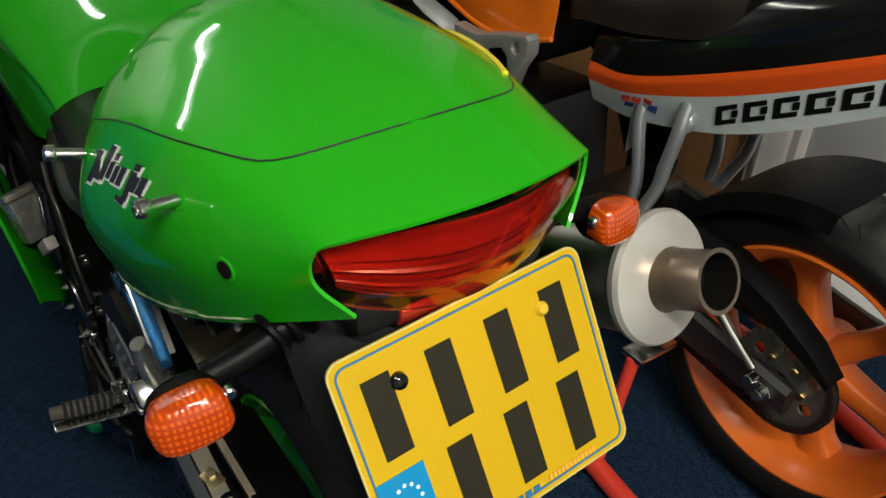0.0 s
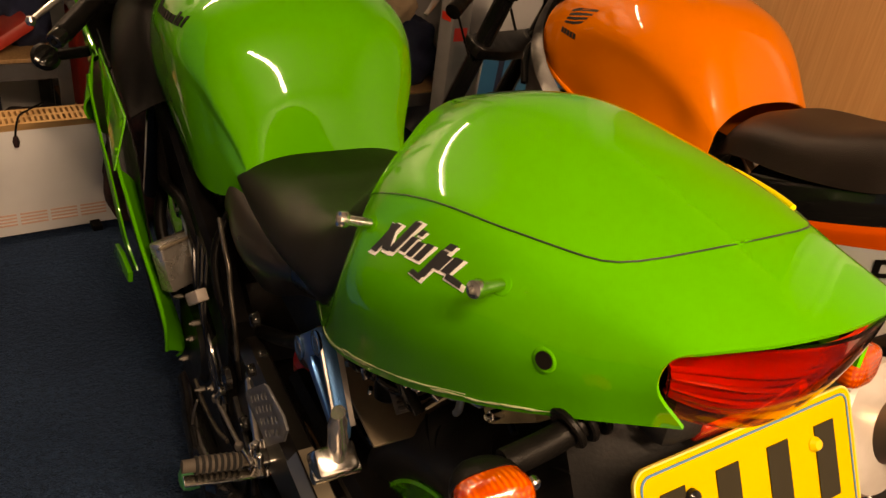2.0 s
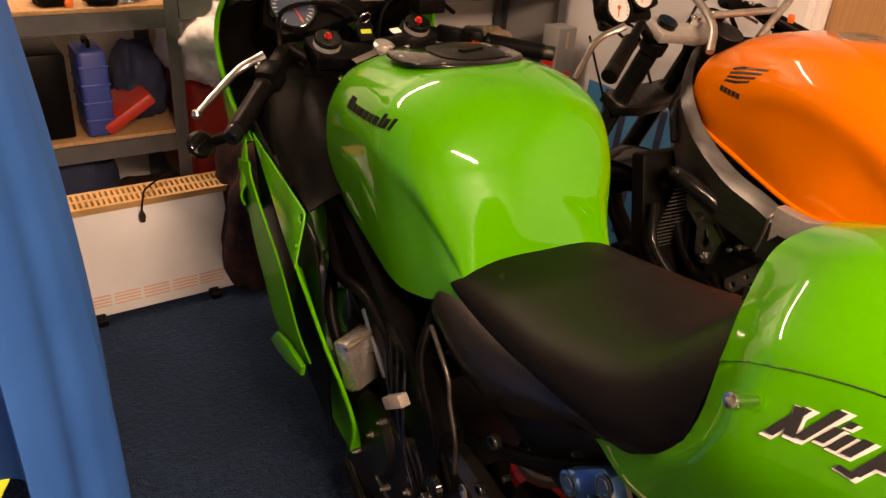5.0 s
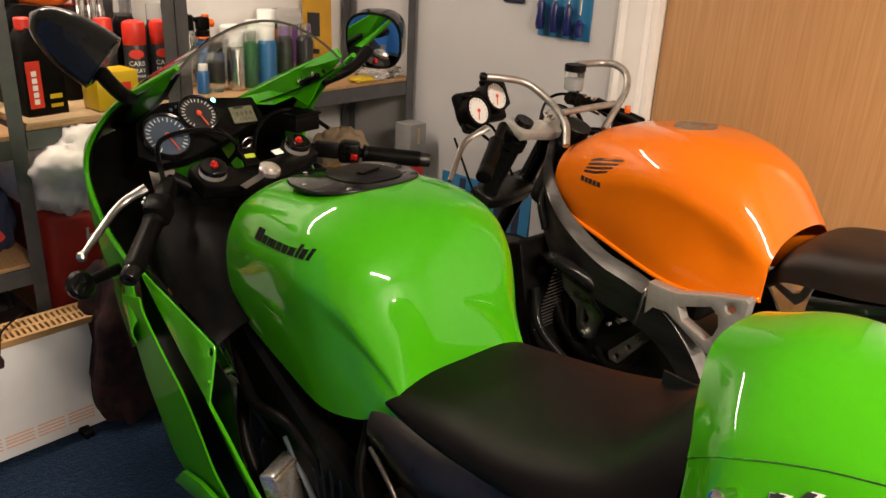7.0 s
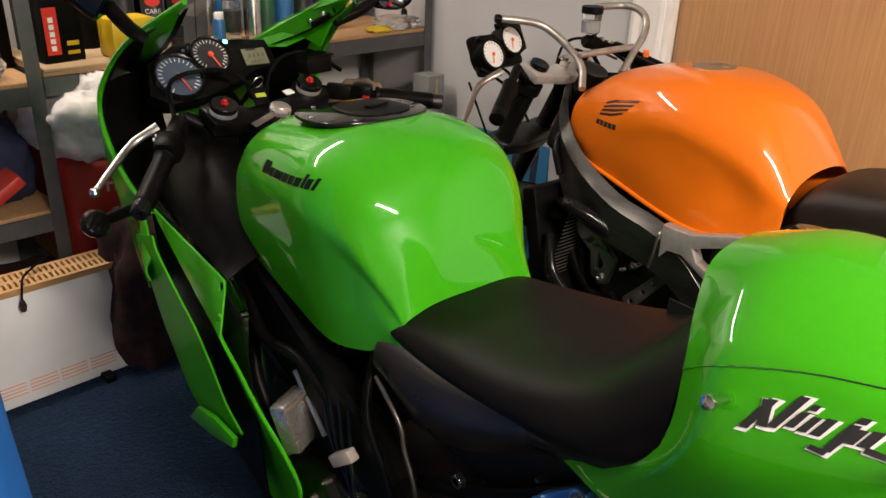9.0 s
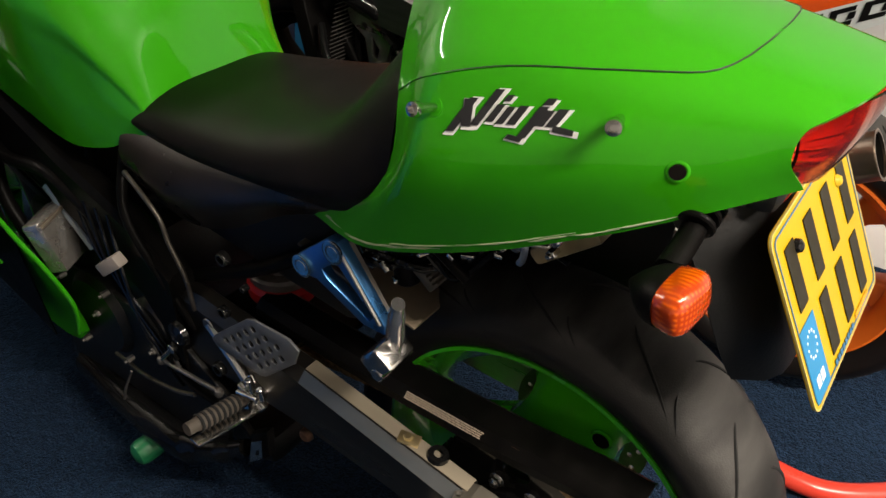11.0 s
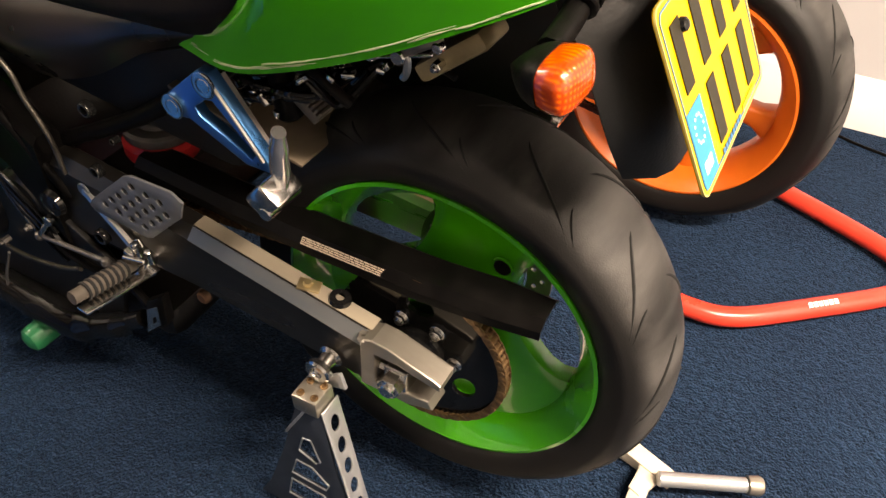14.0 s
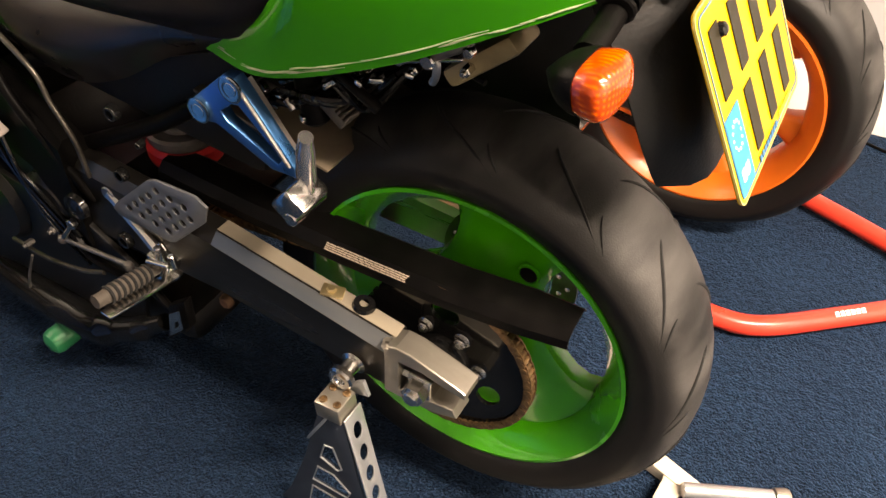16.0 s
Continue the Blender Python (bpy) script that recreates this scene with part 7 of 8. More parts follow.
def on_tail(x, y):
    yy = 0.30 - x
    i = min(range(HTL.shape[0]), key=lambda k: abs(HTL[k, 0, 1] - yy))
    col = HTL[i]
    lo, hi = Vector(col[1]), Vector(col[hm - 21])
    t = 0.16 + y / 0.085
    p = lo.lerp(hi, t)
    d = hi - lo
    return Vector((p.x, yy, p.z)), Vector((-d.z, 0, d.x)).normalized()


white_side_at = laid_on(HTL, 0.30, 0.672, -1.0, 0.53, 0.95)
for i in range(6):
    x0 = 0.055 + 0.046 * i
    strokes = [[(x0 + a + 0.10 * c, c), (x0 + b + 0.10 * c, c), (x0 + b + 0.10 * d, d), (x0 + a + 0.10 * d, d)] for a, b, c, d in ((0, 0.011, 0.012, 0.050), (0.011, 0.035, 0.012, 0.021), (0.011, 0.035, 0.041, 0.050), (0.027, 0.037, 0.024, 0.038))]
    part("sponsor_stroke", lay(strokes, white_side_at, 0.0012), LOGO_BLACK, ta, "black sponsor lettering as plain strokes", smooth=False)
part("team_badge_red", lay([slant(-0.135 + 0.025 * i, 0.036, 0.020, 0.020, 1, 0.3) for i in range(3)], on_tail, 0.001), RED_PAINT, ta, "red badge strokes", smooth=False)
part("team_badge_blue", lay([slant(-0.130 + 0.026 * i, 0.010, 0.021, 0.020, 1, 0.3) for i in range(3)], on_tail, 0.001), BLUE_CASE, ta, "blue badge strokes", smooth=False)
PADS = [(0.620, [(0, 0.800), (0.07, 0.798), (0.100, 0.785), (0.108, 0.765)]), (0.560, [(0, 0.880), (0.08, 0.876), (0.122, 0.850), (0.128, 0.800)]), (0.420, [(0, 0.905), (0.09, 0.902), (0.132, 0.880), (0.138, 0.820)]), (0.300, [(0, 0.945), (0.09, 0.942), (0.124, 0.915), (0.130, 0.845)]), (0.235, [(0, 0.950), (0.07, 0.945), (0.105, 0.925), (0.110, 0.87)])]
part("seat_pad", sheet(skin(PADS, 6, 5), -0.015), PAD, hon, "thick dark brown foam seat pad", 60)
for s in (-1, 1):
    part("subframe_strut", join_geo(tube([(s * 0.110, 0.296, 0.735), (s * 0.124, 0.294, 0.680), (s * 0.125, 0.306, 0.610), (s * 0.126, 0.316, 0.555), (s * 0.13, 0.36, 0.46)], 0.0125, 12), tube([(s * 0.105, 0.392, 0.710), (s * 0.115, 0.386, 0.655), (s * 0.115, 0.370, 0.550), (s * 0.12, 0.376, 0.47)], 0.0115, 12), rod(0.020, 0.012, pose(s * 0.118, 0.295, 0.700, 0, 90, 0), 20, 0.003)), SILVER, hon, "silver subframe tubes")
part("rear_shock", join_geo(rod(0.03, 0.20, pose(0.02, 0.44, 0.42), 20), lathe([(0.02, 0), (0.042, 0), (0.042, 0.02), (0.02, 0.02)], 24, pose(0.02, 0.44, 0.50))), BLACK, hon)

# front end
HS = Matrix.Translation((-0.060, 1.310, 0.975)) @ pose(0, 0, 0, 0, 0, 12) @ pose(0, 0, 0, 24, 0, 0)
part("fork_leg", join_geo(*[bar(HS @ Vector((s * 0.10, 0, 0.02)), HS @ Vector((s * 0.10, 0, -0.66)), 0.0245, 20) for s in (-1, 1)]), BLACK_GLOSS, hon, "dark anodised fork legs")
hy = part("top_yoke", prism([(-0.14, -0.03), (-0.13, 0.03), (-0.09, 0.035), (-0.04, 0.0), (0.04, 0.0), (0.09, 0.035), (0.13, 0.03), (0.14, -0.03), (0.09, -0.04), (0.03, -0.06), (-0.03, -0.06), (-0.09, -0.04)], 0.026, HS @ pose(0, 0, -0.02), (), 0.005), YOKE_ALLOY, hon, "cast alloy top yoke")
parts("stem_nut", [hexbolt(HS @ Vector((0, -0.01, 0.0)), HS @ Vector((0, -0.01, 0.022)), 0.018), *[rod(0.022, 0.014, HS @ pose(s * 0.10, 0, 0.006), 20) for s in (-1, 1)]], STEEL, hy)
part("lower_yoke", join_geo(prism([(-0.135, -0.03), (-0.13, 0.035), (0.13, 0.035), (0.135, -0.03), (0.05, -0.05), (-0.05, -0.05)], 0.03, HS @ pose(0, 0, -0.245), (), 0.004), *[rod(0.034, 0.034, HS @ pose(q * 0.10, 0, -0.247), 24) for q in (-1, 1)]), ALLOY_DARK, hon, "alloy lower yoke")
for s, E, A0 in ((-1, (-0.400, 1.173, 0.906), (-0.250, 1.270, 0.990)), (1, (0.36, 1.10, 0.90), (0.16, 1.27, 0.925))):
    E, A0 = Vector(E), Vector(A0)
    d = (E - A0).normalized()
    hb2 = part("handlebar", join_geo(bar(HS @ Vector((s * 0.10, 0, -0.05)), A0, 0.012), bar(A0, E - d * 0.02, 0.011), rod(0.032, 0.03, HS @ pose(s * 0.10, 0, -0.065), 20)), BLACK, hon, "black clip-on bar")
    part("grip", lathe([(0.016, 0), (0.019, 0.004), (0.0175, 0.03), (0.0185, 0.10), (0.018, 0.115), (0.019, 0.117), (0.019, 0.135), (0.012, 0.137), (0, 0.137)], 20, along(E - d * 0.137, E)), BLACK, hb2, "black rubber grip")
part("clutch_lever", tube([(-0.250, 1.32, 0.975), (-0.315, 1.33, 0.945), (-0.37, 1.30, 0.905), (-0.410, 1.275, 0.874)], [0.009, 0.008, 0.007, 0.006], 10, 5, 0.6), ALLOY, hon, "bare alloy clutch lever")
STAY = material("satin_stay_tube", (0.50, 0.47, 0.44), 0.42, metal=0.75, second=(0.36, 0.33, 0.30), scale=40)
stay = part("fairing_stay", tube([(-0.217, 1.370, 1.091), (-0.172, 1.345, 1.087), (-0.120, 1.318, 1.074), (-0.086, 1.270, 1.035), (-0.084, 1.212, 0.991), (-0.118, 1.172, 0.944)], 0.0095, 12), STAY, hon, "bent satin silver fairing stay tube")
part("stay_tube", join_geo(tube([(0.060, 1.31, 1.112), (0.136, 1.29, 1.114), (0.154, 1.25, 1.112), (0.161, 1.22, 1.090), (0.138, 1.20, 1.054), (0.094, 1.19, 1.017), (0.038, 1.18, 0.966)], 0.0095, 12), bar((-0.088, 1.220, 1.015), (0.098, 1.20, 1.024), 0.0085)), STAY, stay)
part("stay_plug", join_geo(rod(0.0105, 0.016, along((-0.232, 1.378, 1.092), (-0.17, 1.345, 1.087)), 14, 0.003), rod(0.011, 0.018, pose(-0.205, 1.375, 1.070), 12, 0.002)), BLACK, stay, "black rubber plug")
GM = Matrix.Translation((-0.178, 1.400, 1.013)) @ pose(0, 0, 0, 62, 0, 4)
gp = part("gauge_bracket", join_geo(put_geo(box(0.17, 0.09, 0.03, None, 0.012), GM @ pose(0.0, 0, -0.03)), put_geo(box(0.07, 0.08, 0.04, None, 0.01), GM @ pose(0.085, 0.03, -0.04)), tube([GM @ Vector((-0.09, -0.04, -0.02)), GM @ Vector((-0.11, -0.06, 0)), GM @ Vector((-0.085, -0.065, 0.01)), GM @ Vector((-0.10, -0.045, 0.0))], 0.005, 8)), BLACK, hon, "black gauge bracket with two white dials")
for x, y in ((-0.044, -0.014), (0.040, 0.016)):
    c = GM @ pose(x, y, 0)
    part("gauge_rim", lathe([(0.034, 0.004), (0.036, 0.008), (0.042, 0.006), (0.044, -0.01), (0.042, -0.04), (0.0, -0.042)], 36, c), BLACK, gp)
    g2 = part("gauge_face", rod(0.035, 0.003, c @ pose(0, 0, 0.001), 36, 0), DIAL_WHITE, gp, "white dial face")
    part("gauge_needle", join_geo(box(0.002, 0.026, 0.001, c @ pose(0, 0, 0.006, 0, 0, 160) @ pose(0, 0.012, 0), 0), rod(0.005, 0.004, c @ pose(0, 0, 0.0042), 12)), NEEDLE, g2)
    part("gauge_mark", join_geo(*[box(0.0012, 0.006, 0.0004, c @ pose(0.029 * math.cos(a), 0.029 * math.sin(a), 0.0042, 0, 0, math.degrees(a) - 90), 0) for a in [radians(-40 + 20 * i) for i in range(14)]]), DIAL_BLACK, g2)
    part("gauge_knob", rod(0.008, 0.02, c @ pose(-0.02, 0.045, -0.02), 12), BLACK, gp)
rv = part("brake_reservoir", lathe([(0, 0), (0.022, 0), (0.025, 0.006), (0.026, 0.05)], 24, pose(0.005, 1.27, 1.055)), CLEAR, hon, "clear brake fluid pot with black lid")
part("reservoir_fluid", rod(0.022, 0.03, pose(0.005, 1.27, 1.058), 20), material("brake_fluid", (0.42, 0.46, 0.48), 0.2), rv)
part("reservoir_lid", rod(0.028, 0.018, pose(0.005, 1.27, 1.104), 24), BLACK, rv)
part("reservoir_bracket", tube([(0.02, 1.27, 1.12), (0.035, 1.28, 1.06), (0.05, 1.29, 1.0), (0.09, 1.30, 0.96)], 0.006, 8), BLACK, rv)
part("throttle_housing", join_geo(box(0.05, 0.05, 0.06, pose(0.185, 1.235, 0.945, 0, 0, 40), 0.012), box(0.014, 0.014, 0.022, pose(0.168, 1.215, 0.985, 0, 0, 40), 0.003)), BLACK, hon)
mc = part("master_cylinder", join_geo(bar((-0.010, 1.275, 1.036), (0.100, 1.262, 1.014), 0.013, 14), box(0.030, 0.034, 0.034, pose(0.020, 1.275, 1.030, 0, 12, 0), 0.005), tube([(0.100, 1.262, 1.014), (0.140, 1.235, 0.995), (0.204, 1.180, 0.962)], 0.016, 14)), BLACK, hon, "black brake master cylinder and throttle grip")
parts("cylinder_bolt", [hexbolt((0.030, 1.255, 1.040), (0.028, 1.243, 1.043), 0.006), hexbolt((0.062, 1.250, 1.030), (0.060, 1.238, 1.033), 0.005)], STEEL, mc)
part("brake_lever", tube([(0.010, 1.290, 1.020), (0.070, 1.310, 1.005), (0.140, 1.280, 0.975)], [0.007, 0.006, 0.005], 10, 5, 0.6), ENGINE_GREY, mc)
part("kill_switch", box(0.016, 0.016, 0.02, pose(0.165, 1.205, 1.0, 0, 0, 40), 0.003), ORANGE_PL, hon, "orange-red kill switch")
part("control_cable", join_geo(tube([(-0.22, 1.33, 0.93), (-0.20, 1.42, 0.95), (-0.10, 1.45, 0.93), (-0.06, 1.40, 0.80)], 0.004, 8), tube([(0.17, 1.25, 0.96), (0.10, 1.35, 1.02), (0.0, 1.36, 1.0), (-0.02, 1.35, 0.85)], 0.004, 8), tube([(-0.27, 1.42, 0.93), (-0.26, 1.38, 0.85), (-0.22, 1.36, 0.74)], 0.003, 8)), BLACK, hon)

# ---- stands ----
rstand = thing("red_paddock_stand", "red tubular paddock stand on the carpet under an orange motorcycle", "paddock stand", HM, "paddock stands")
part("base_tube", tube([(-0.26, 0.40, 0.035), (-0.292, 0.20, 0.032), (-0.318, -0.06, 0.030), (-0.326, -0.19, 0.030), (-0.300, -0.275, 0.030), (-0.20, -0.395, 0.030), (-0.08, -0.527, 0.030), (-0.01, -0.58, 0.030), (0.05, -0.56, 0.030), (0.095, -0.49, 0.030), (0.16, -0.31, 0.030), (0.22, -0.10, 0.032), (0.26, 0.20, 0.035), (0.26, 0.40, 0.035)], 0.0215, 18, 6), RED_PAINT, rstand, "glossy red bent tube")
part("upright", bar((-0.295, 0.20, 0.03), (-0.215, 0.22, 0.27), 0.013), RED_PAINT, rstand)
part("upright", join_geo(bar((0.25, 0.10, 0.03), (0.19, 0.0, 0.31), 0.014), bar((0.26, 0.28, 0.03), (0.19, 0.0, 0.31), 0.012)), RED_PAINT, rstand)
part("hook", box(0.05, 0.05, 0.014, pose(0.185, 0, 0.312), 0.003), STEEL, rstand)
part("hook", box(0.10, 0.05, 0.014, pose(-0.175, 0.22, 0.275), 0.003), STEEL, rstand)
for s in (-1, 1):
    part("stand_wheel", rod(0.035, 0.03, pose(s * 0.29 - 0.015, 0.40, 0.036, 0, 90, 0), 24), BLACK, rstand)
dm = Matrix.Translation((-0.183, -0.413, 0.0303)) @ pose(0, 0, 0, 0, 0, -47.7)
part("decal", join_geo(*[put_geo(tube([(0, 0, 0), (0.001, 0, 0)], 0.001, 4, 1), dm)], *[put_geo(box(0.009, 0.011, 0.001, None, 0), dm @ pose(-0.030 + 0.012 * i, -0.0085, 0.0205, 25, 0, 0)) for i in range(6)]), WHITE, rstand, "white maker's mark as bars")

gst = thing("silver_paddock_stand", "silver alloy paddock stand with drilled side plates holding a green motorcycle", "paddock stand", None, "paddock stands")
SLATE = material("slate_stand_paint", (0.045, 0.055, 0.075), 0.45, metal=0.2, second=(0.035, 0.043, 0.06), scale=14, bump=0.04)
for s in (-1, 1):
    # dark side plate with leaning windows
    pl = [(0.118, 0.322), (0.076, 0.328), (0.060, 0.205), (0.022, 0.030), (0.215, 0.014), (0.190, 0.070), (0.153, 0.186)]
    cuts = [[(0.113, 0.247), (0.099, 0.251), (0.086, 0.205), (0.093, 0.196), (0.123, 0.209)], [(0.130, 0.177), (0.102, 0.178), (0.074, 0.151), (0.080, 0.133), (0.143, 0.132)], [(0.145, 0.112), (0.085, 0.112), (0.064, 0.085), (0.072, 0.062), (0.155, 0.062)]]
    up = part("side_plate", prism(pl, 0.004, Matrix(((0, 0, -s, s * 0.226), (1, 0, 0, 0), (0, 1, 0, 0), (0, 0, 0, 1))), cuts, 0.001), SLATE, gst, "dark slate plate with leaning windows")
    parts("window_edge", [tube([(s * 0.2265, y, z) for y, z in c + c[:1]], 0.0014, 6, 1) for c in cuts], SILVER, up, "bare bright window edge")
    # bright drilled flange along the rear edge
    A0, A1 = Vector((s * 0.2085, 0.0765, 0.331)), Vector((s * 0.2085, 0.018, 0.020))
    L = (A1 - A0).length
    slots = [ring(0.0, 0.036 + 0.047 * k, 0.016, 16, 0.52) for k in range(6)]
    fl_m = Matrix.Translation(A0) @ Matrix((((1, 0, 0, 0)), (0, (A1.y - A0.y) / L, (A1.z - A0.z) / L, 0), (0, (A1.z - A0.z) / L, -(A1.y - A0.y) / L, 0), (0, 0, 0, 1)))
    part("flange", prism([(-0.0185, 0.0), (0.0185, 0.0), (0.0185, L), (-0.0185, L)], 0.003, fl_m, slots, 0.0008), SILVER, up, "bright flange with long oval holes")
    blk = part("top_block", box(0.040, 0.040, 0.030, pose(s * 0.211, 0.099, 0.336, -6, 0, 0), 0.003), FORK_ALLOY, gst, "machined block with four screws")
    parts("block_screw", [lathe([(0.0055, 0), (0.0055, 0.002), (0.0035, 0.0026), (0.0028, 0.001), (0, 0.001)], 14, pose(s * 0.211 + dx, 0.099 + dy, 0.3508 - 0.105 * dy, -6, 0, 0)) for dx in (-0.011, 0.011) for dy in (-0.011, 0.011)], CHAIN, blk, "brass socket screw")
    part("lock_tab", put_geo(box(0.010, 0.004, 0.100, None, 0.001), along((s * 0.226, 0.094, 0.338), (s * 0.226, 0.139, 0.248)) @ pose(0, 0, 0.05)), SILVER, gst, "flat steel locking bar")
    part("bobbin", lathe([(0.008, 0), (0.016, 0.001), (0.018, 0.004), (0.012, 0.008), (0.011, 0.022), (0.018, 0.026), (0.019, 0.034), (0.016, 0.037), (0.009, 0.037), (0.008, 0.033), (0, 0.033)], 24, pose(s * 0.163, 0.100, 0.372, 0, s * 90, 0)), STEEL, gst, "steel swingarm bobbin")
    part("bobbin_hook", prism([(0.064, 0.345), (0.084, 0.338), (0.108, 0.352), (0.112, 0.372), (0.104, 0.366), (0.090, 0.356), (0.080, 0.366), (0.072, 0.372)], 0.006, Matrix(((0, 0, -s, s * 0.186), (1, 0, 0, 0), (0, 1, 0, 0), (0, 0, 0, 1))), (), 0.001), SILVER, gst, "steel hook plate under the bobbin")
    part("base_rail", box(0.030, 0.42, 0.025, pose(s * 0.185, -0.135, 0.016, 0, 0, s * -12), 0.003), CREAM, gst, "pale rail on the floor")
part("cross_plate", box(0.30, 0.03, 0.022, pose(0.0, -0.325, 0.018), 0.003), CREAM, gst)
part("foot_strip", prism([(0.142, -0.270), (0.172, -0.282), (0.142, -0.378), (0.112, -0.366)], 0.012, pose(0, 0, 0.020), (), 0.002), CREAM, gst, "pale flat strip")
part("foot_gusset", prism([(0.126, -0.312), (0.118, -0.352), (0.070, -0.330), (0.078, -0.308)], 0.010, pose(0, 0, 0.022), (), 0.002), CREAM, gst)
part("handle_tube", bar((0.108, -0.346, 0.045), (0.172, -0.478, 0.045), 0.013), SILVER, gst)
part("handle_cap", lathe([(0.0135, 0), (0.016, 0.002), (0.017, 0.020), (0.014, 0.026), (0, 0.027)], 20, along((0.172, -0.478, 0.045), (0.182, -0.498, 0.045))), FORK_ALLOY, gst)

# ---- goods on the shelves ----
rg = random.Random(3)


def spray_can(u, v, z, h, r, body, cap, label, band=None, group="spray cans"):
    c = thing("spray_can", label, "spray can", ROOM @ pose(u, v, z, 0, 0, rg.uniform(0, 360)), group)
    part("can_body", lathe([(0, 0.002), (r - 0.004, 0), (r, 0.004), (r, h * 0.72), (r - 0.001, h * 0.74), (r * 0.72, h * 0.80), (r * 0.70, h * 0.81)], 28), body, c)
    part("cap", lathe([(r * 0.78, h * 0.78), (r * 0.80, h * 0.80), (r * 0.78, h * 0.98), (r * 0.70, h), (0, h)], 24), cap, c)
    if band:
        part("label_band", lathe([(r + 0.0005, h * 0.18), (r + 0.0008, h * 0.19), (r + 0.0008, h * 0.58), (r + 0.0005, h * 0.59)], 28), band, c)
    return c


def carb_can(u, v):
    r, h = 0.033, 0.236
    c = thing("spray_can", "black carburettor cleaner spray can with a red cap", "spray can", ROOM @ pose(u, v, 0.9055, 0, 0, -22), "spray cans")
    part("can_body", lathe([(0, 0.002), (r - 0.003, 0), (r, 0.003), (r, 0.165), (r - 0.002, 0.170), (0, 0.170)], 36), DIAL_BLACK, c)
    part("cap", lathe([(r - 0.001, 0.166), (r, 0.168), (r, 0.222), (r - 0.003, 0.231), (r * 0.55, h), (0, h)], 36), RED_CAP, c)
    part("badge", put_geo(prism(ring(0, 0, 0.017, 24, 1.25), 0.0008), pose(0, -r + 0.0006, 0.142, 90, 0, 0) @ Matrix.Diagonal((1, 0.8, 1, 1))), RED_CAP, c, "red oval badge")
    for i, (txt, z0, s) in enumerate((("CARB", 0.108, 0.019), ("SPRAY", 0.088, 0.017), ("CLEANER", 0.074, 0.011))):
        cu = bpy.data.curves.new("label_text", "FONT")
        cu.body, cu.size, cu.extrude, cu.align_x = txt, s, 0.0003, "CENTER"
        ob = new("label_text", cu)
        me = bpy.data.meshes.new_from_object(ob)
        bpy.data.objects.remove(ob)
        for vtx in me.vertices:
            x = vtx.co.x
            vtx.co = (r * 1.012 * math.sin(x / r), -(r + 0.0006 + vtx.co.z) * math.cos(x / r), z0 + vtx.co.y)
        me.materials.append(WHITE)
        t = new("label_text", me)
        t.parent = c


carb_can(0.352, 2.215)
carb_can(0.432, 2.205)
spray_can(0.300, 2.30, 0.9055, 0.235, 0.033, DIAL_BLACK, RED_CAP, "black spray can with a red cap")
spray_can(0.385, 2.34, 0.9055, 0.300, 0.034, BLACK_GLOSS, CLEAR, "tall dark spray can with a clear cap")
spray_can(0.480, 2.33, 0.9055, 0.270, 0.030, BLACK_GLOSS, CLEAR, "dark spray can with a clear cap")
for u, v, h, r, bm_, cp, lb, bd in ((0.595, 2.26, 0.10, 0.020, BLUE_CAN, WHITE, "small blue and white aerosol", None), (0.655, 2.28, 0.17, 0.030, CLEAR, BLACK, "clear bottle with dark label", DIAL_BLACK),
                                    (0.722, 2.26, 0.19, 0.030, STEEL, WHITE, "plain silver aerosol can", None), (0.790, 2.28, 0.195, 0.028, GREEN_CAN, CLEAR, "dark green aerosol can with clear cap", None),
                                    (0.862, 2.28, 0.20, 0.034, BLUE_CAN, WHITE, "light blue spray bottle", None), (0.945, 2.29, 0.20, 0.031, DIAL_BLACK, CLEAR, "black aerosol with a clear cap", None),
                                    (1.025, 2.28, 0.20, 0.031, DIAL_BLACK, CLEAR, "black aerosol with a clear cap", None), (0.565, 2.40, 0.22, 0.03, STEEL, CLEAR, "silver spray can with a clear cap", None), (0.64, 2.42, 0.23, 0.03, STEEL, BLACK, "silver spray can with a black cap", None)):
    spray_can(u, v, 0.8955, h, r, bm_, cp, lb, bd)


def tub(u, v, z, r, h, body, lid, label, band=None):
    c = thing("tub", label, "tub", ROOM @ pose(u, v, z), "tubs")
    part("tub_body", lathe([(0, 0.001), (r * 0.92, 0), (r * 0.94, 0.003), (r, h * 0.86)], 32), body, c)
    part("lid", lathe([(r * 1.03, h * 0.84), (r * 1.04, h * 0.98), (r * 0.98, h), (0, h)], 32), lid, c)
    if band:
        part("label_band", lathe([(r * 0.96 + 0.001, h * 0.2), (r + 0.001, h * 0.75)], 32), band, c)


tub(0.93, 2.42, 0.8955, 0.05, 0.20, WHITE, WHITE, "white plastic tub with lid")
tub(0.845, 2.44, 0.8955, 0.055, 0.185, CLEAR, WHITE, "clear plastic tub with a white lid")
tub(1.06, 2.43, 0.8955, 0.055, 0.235, CLEAR, CLEAR, "clear tub of yellow filler with purple label", PURPLE)
tub(0.985, 2.45, 0.8955, 0.035, 0.235, DIAL_BLACK, WHITE, "dark bottle with white nozzle", ORANGE_PL)
gt = thing("gas_torch", "black and orange blowtorch on a gas canister", "blowtorch", ROOM @ pose(0.70, 2.42, 0.8955))
part("canister", lathe([(0, 0), (0.036, 0), (0.038, 0.004), (0.038, 0.12), (0.02, 0.14), (0.018, 0.15)], 28), BLUE_CAN, gt)
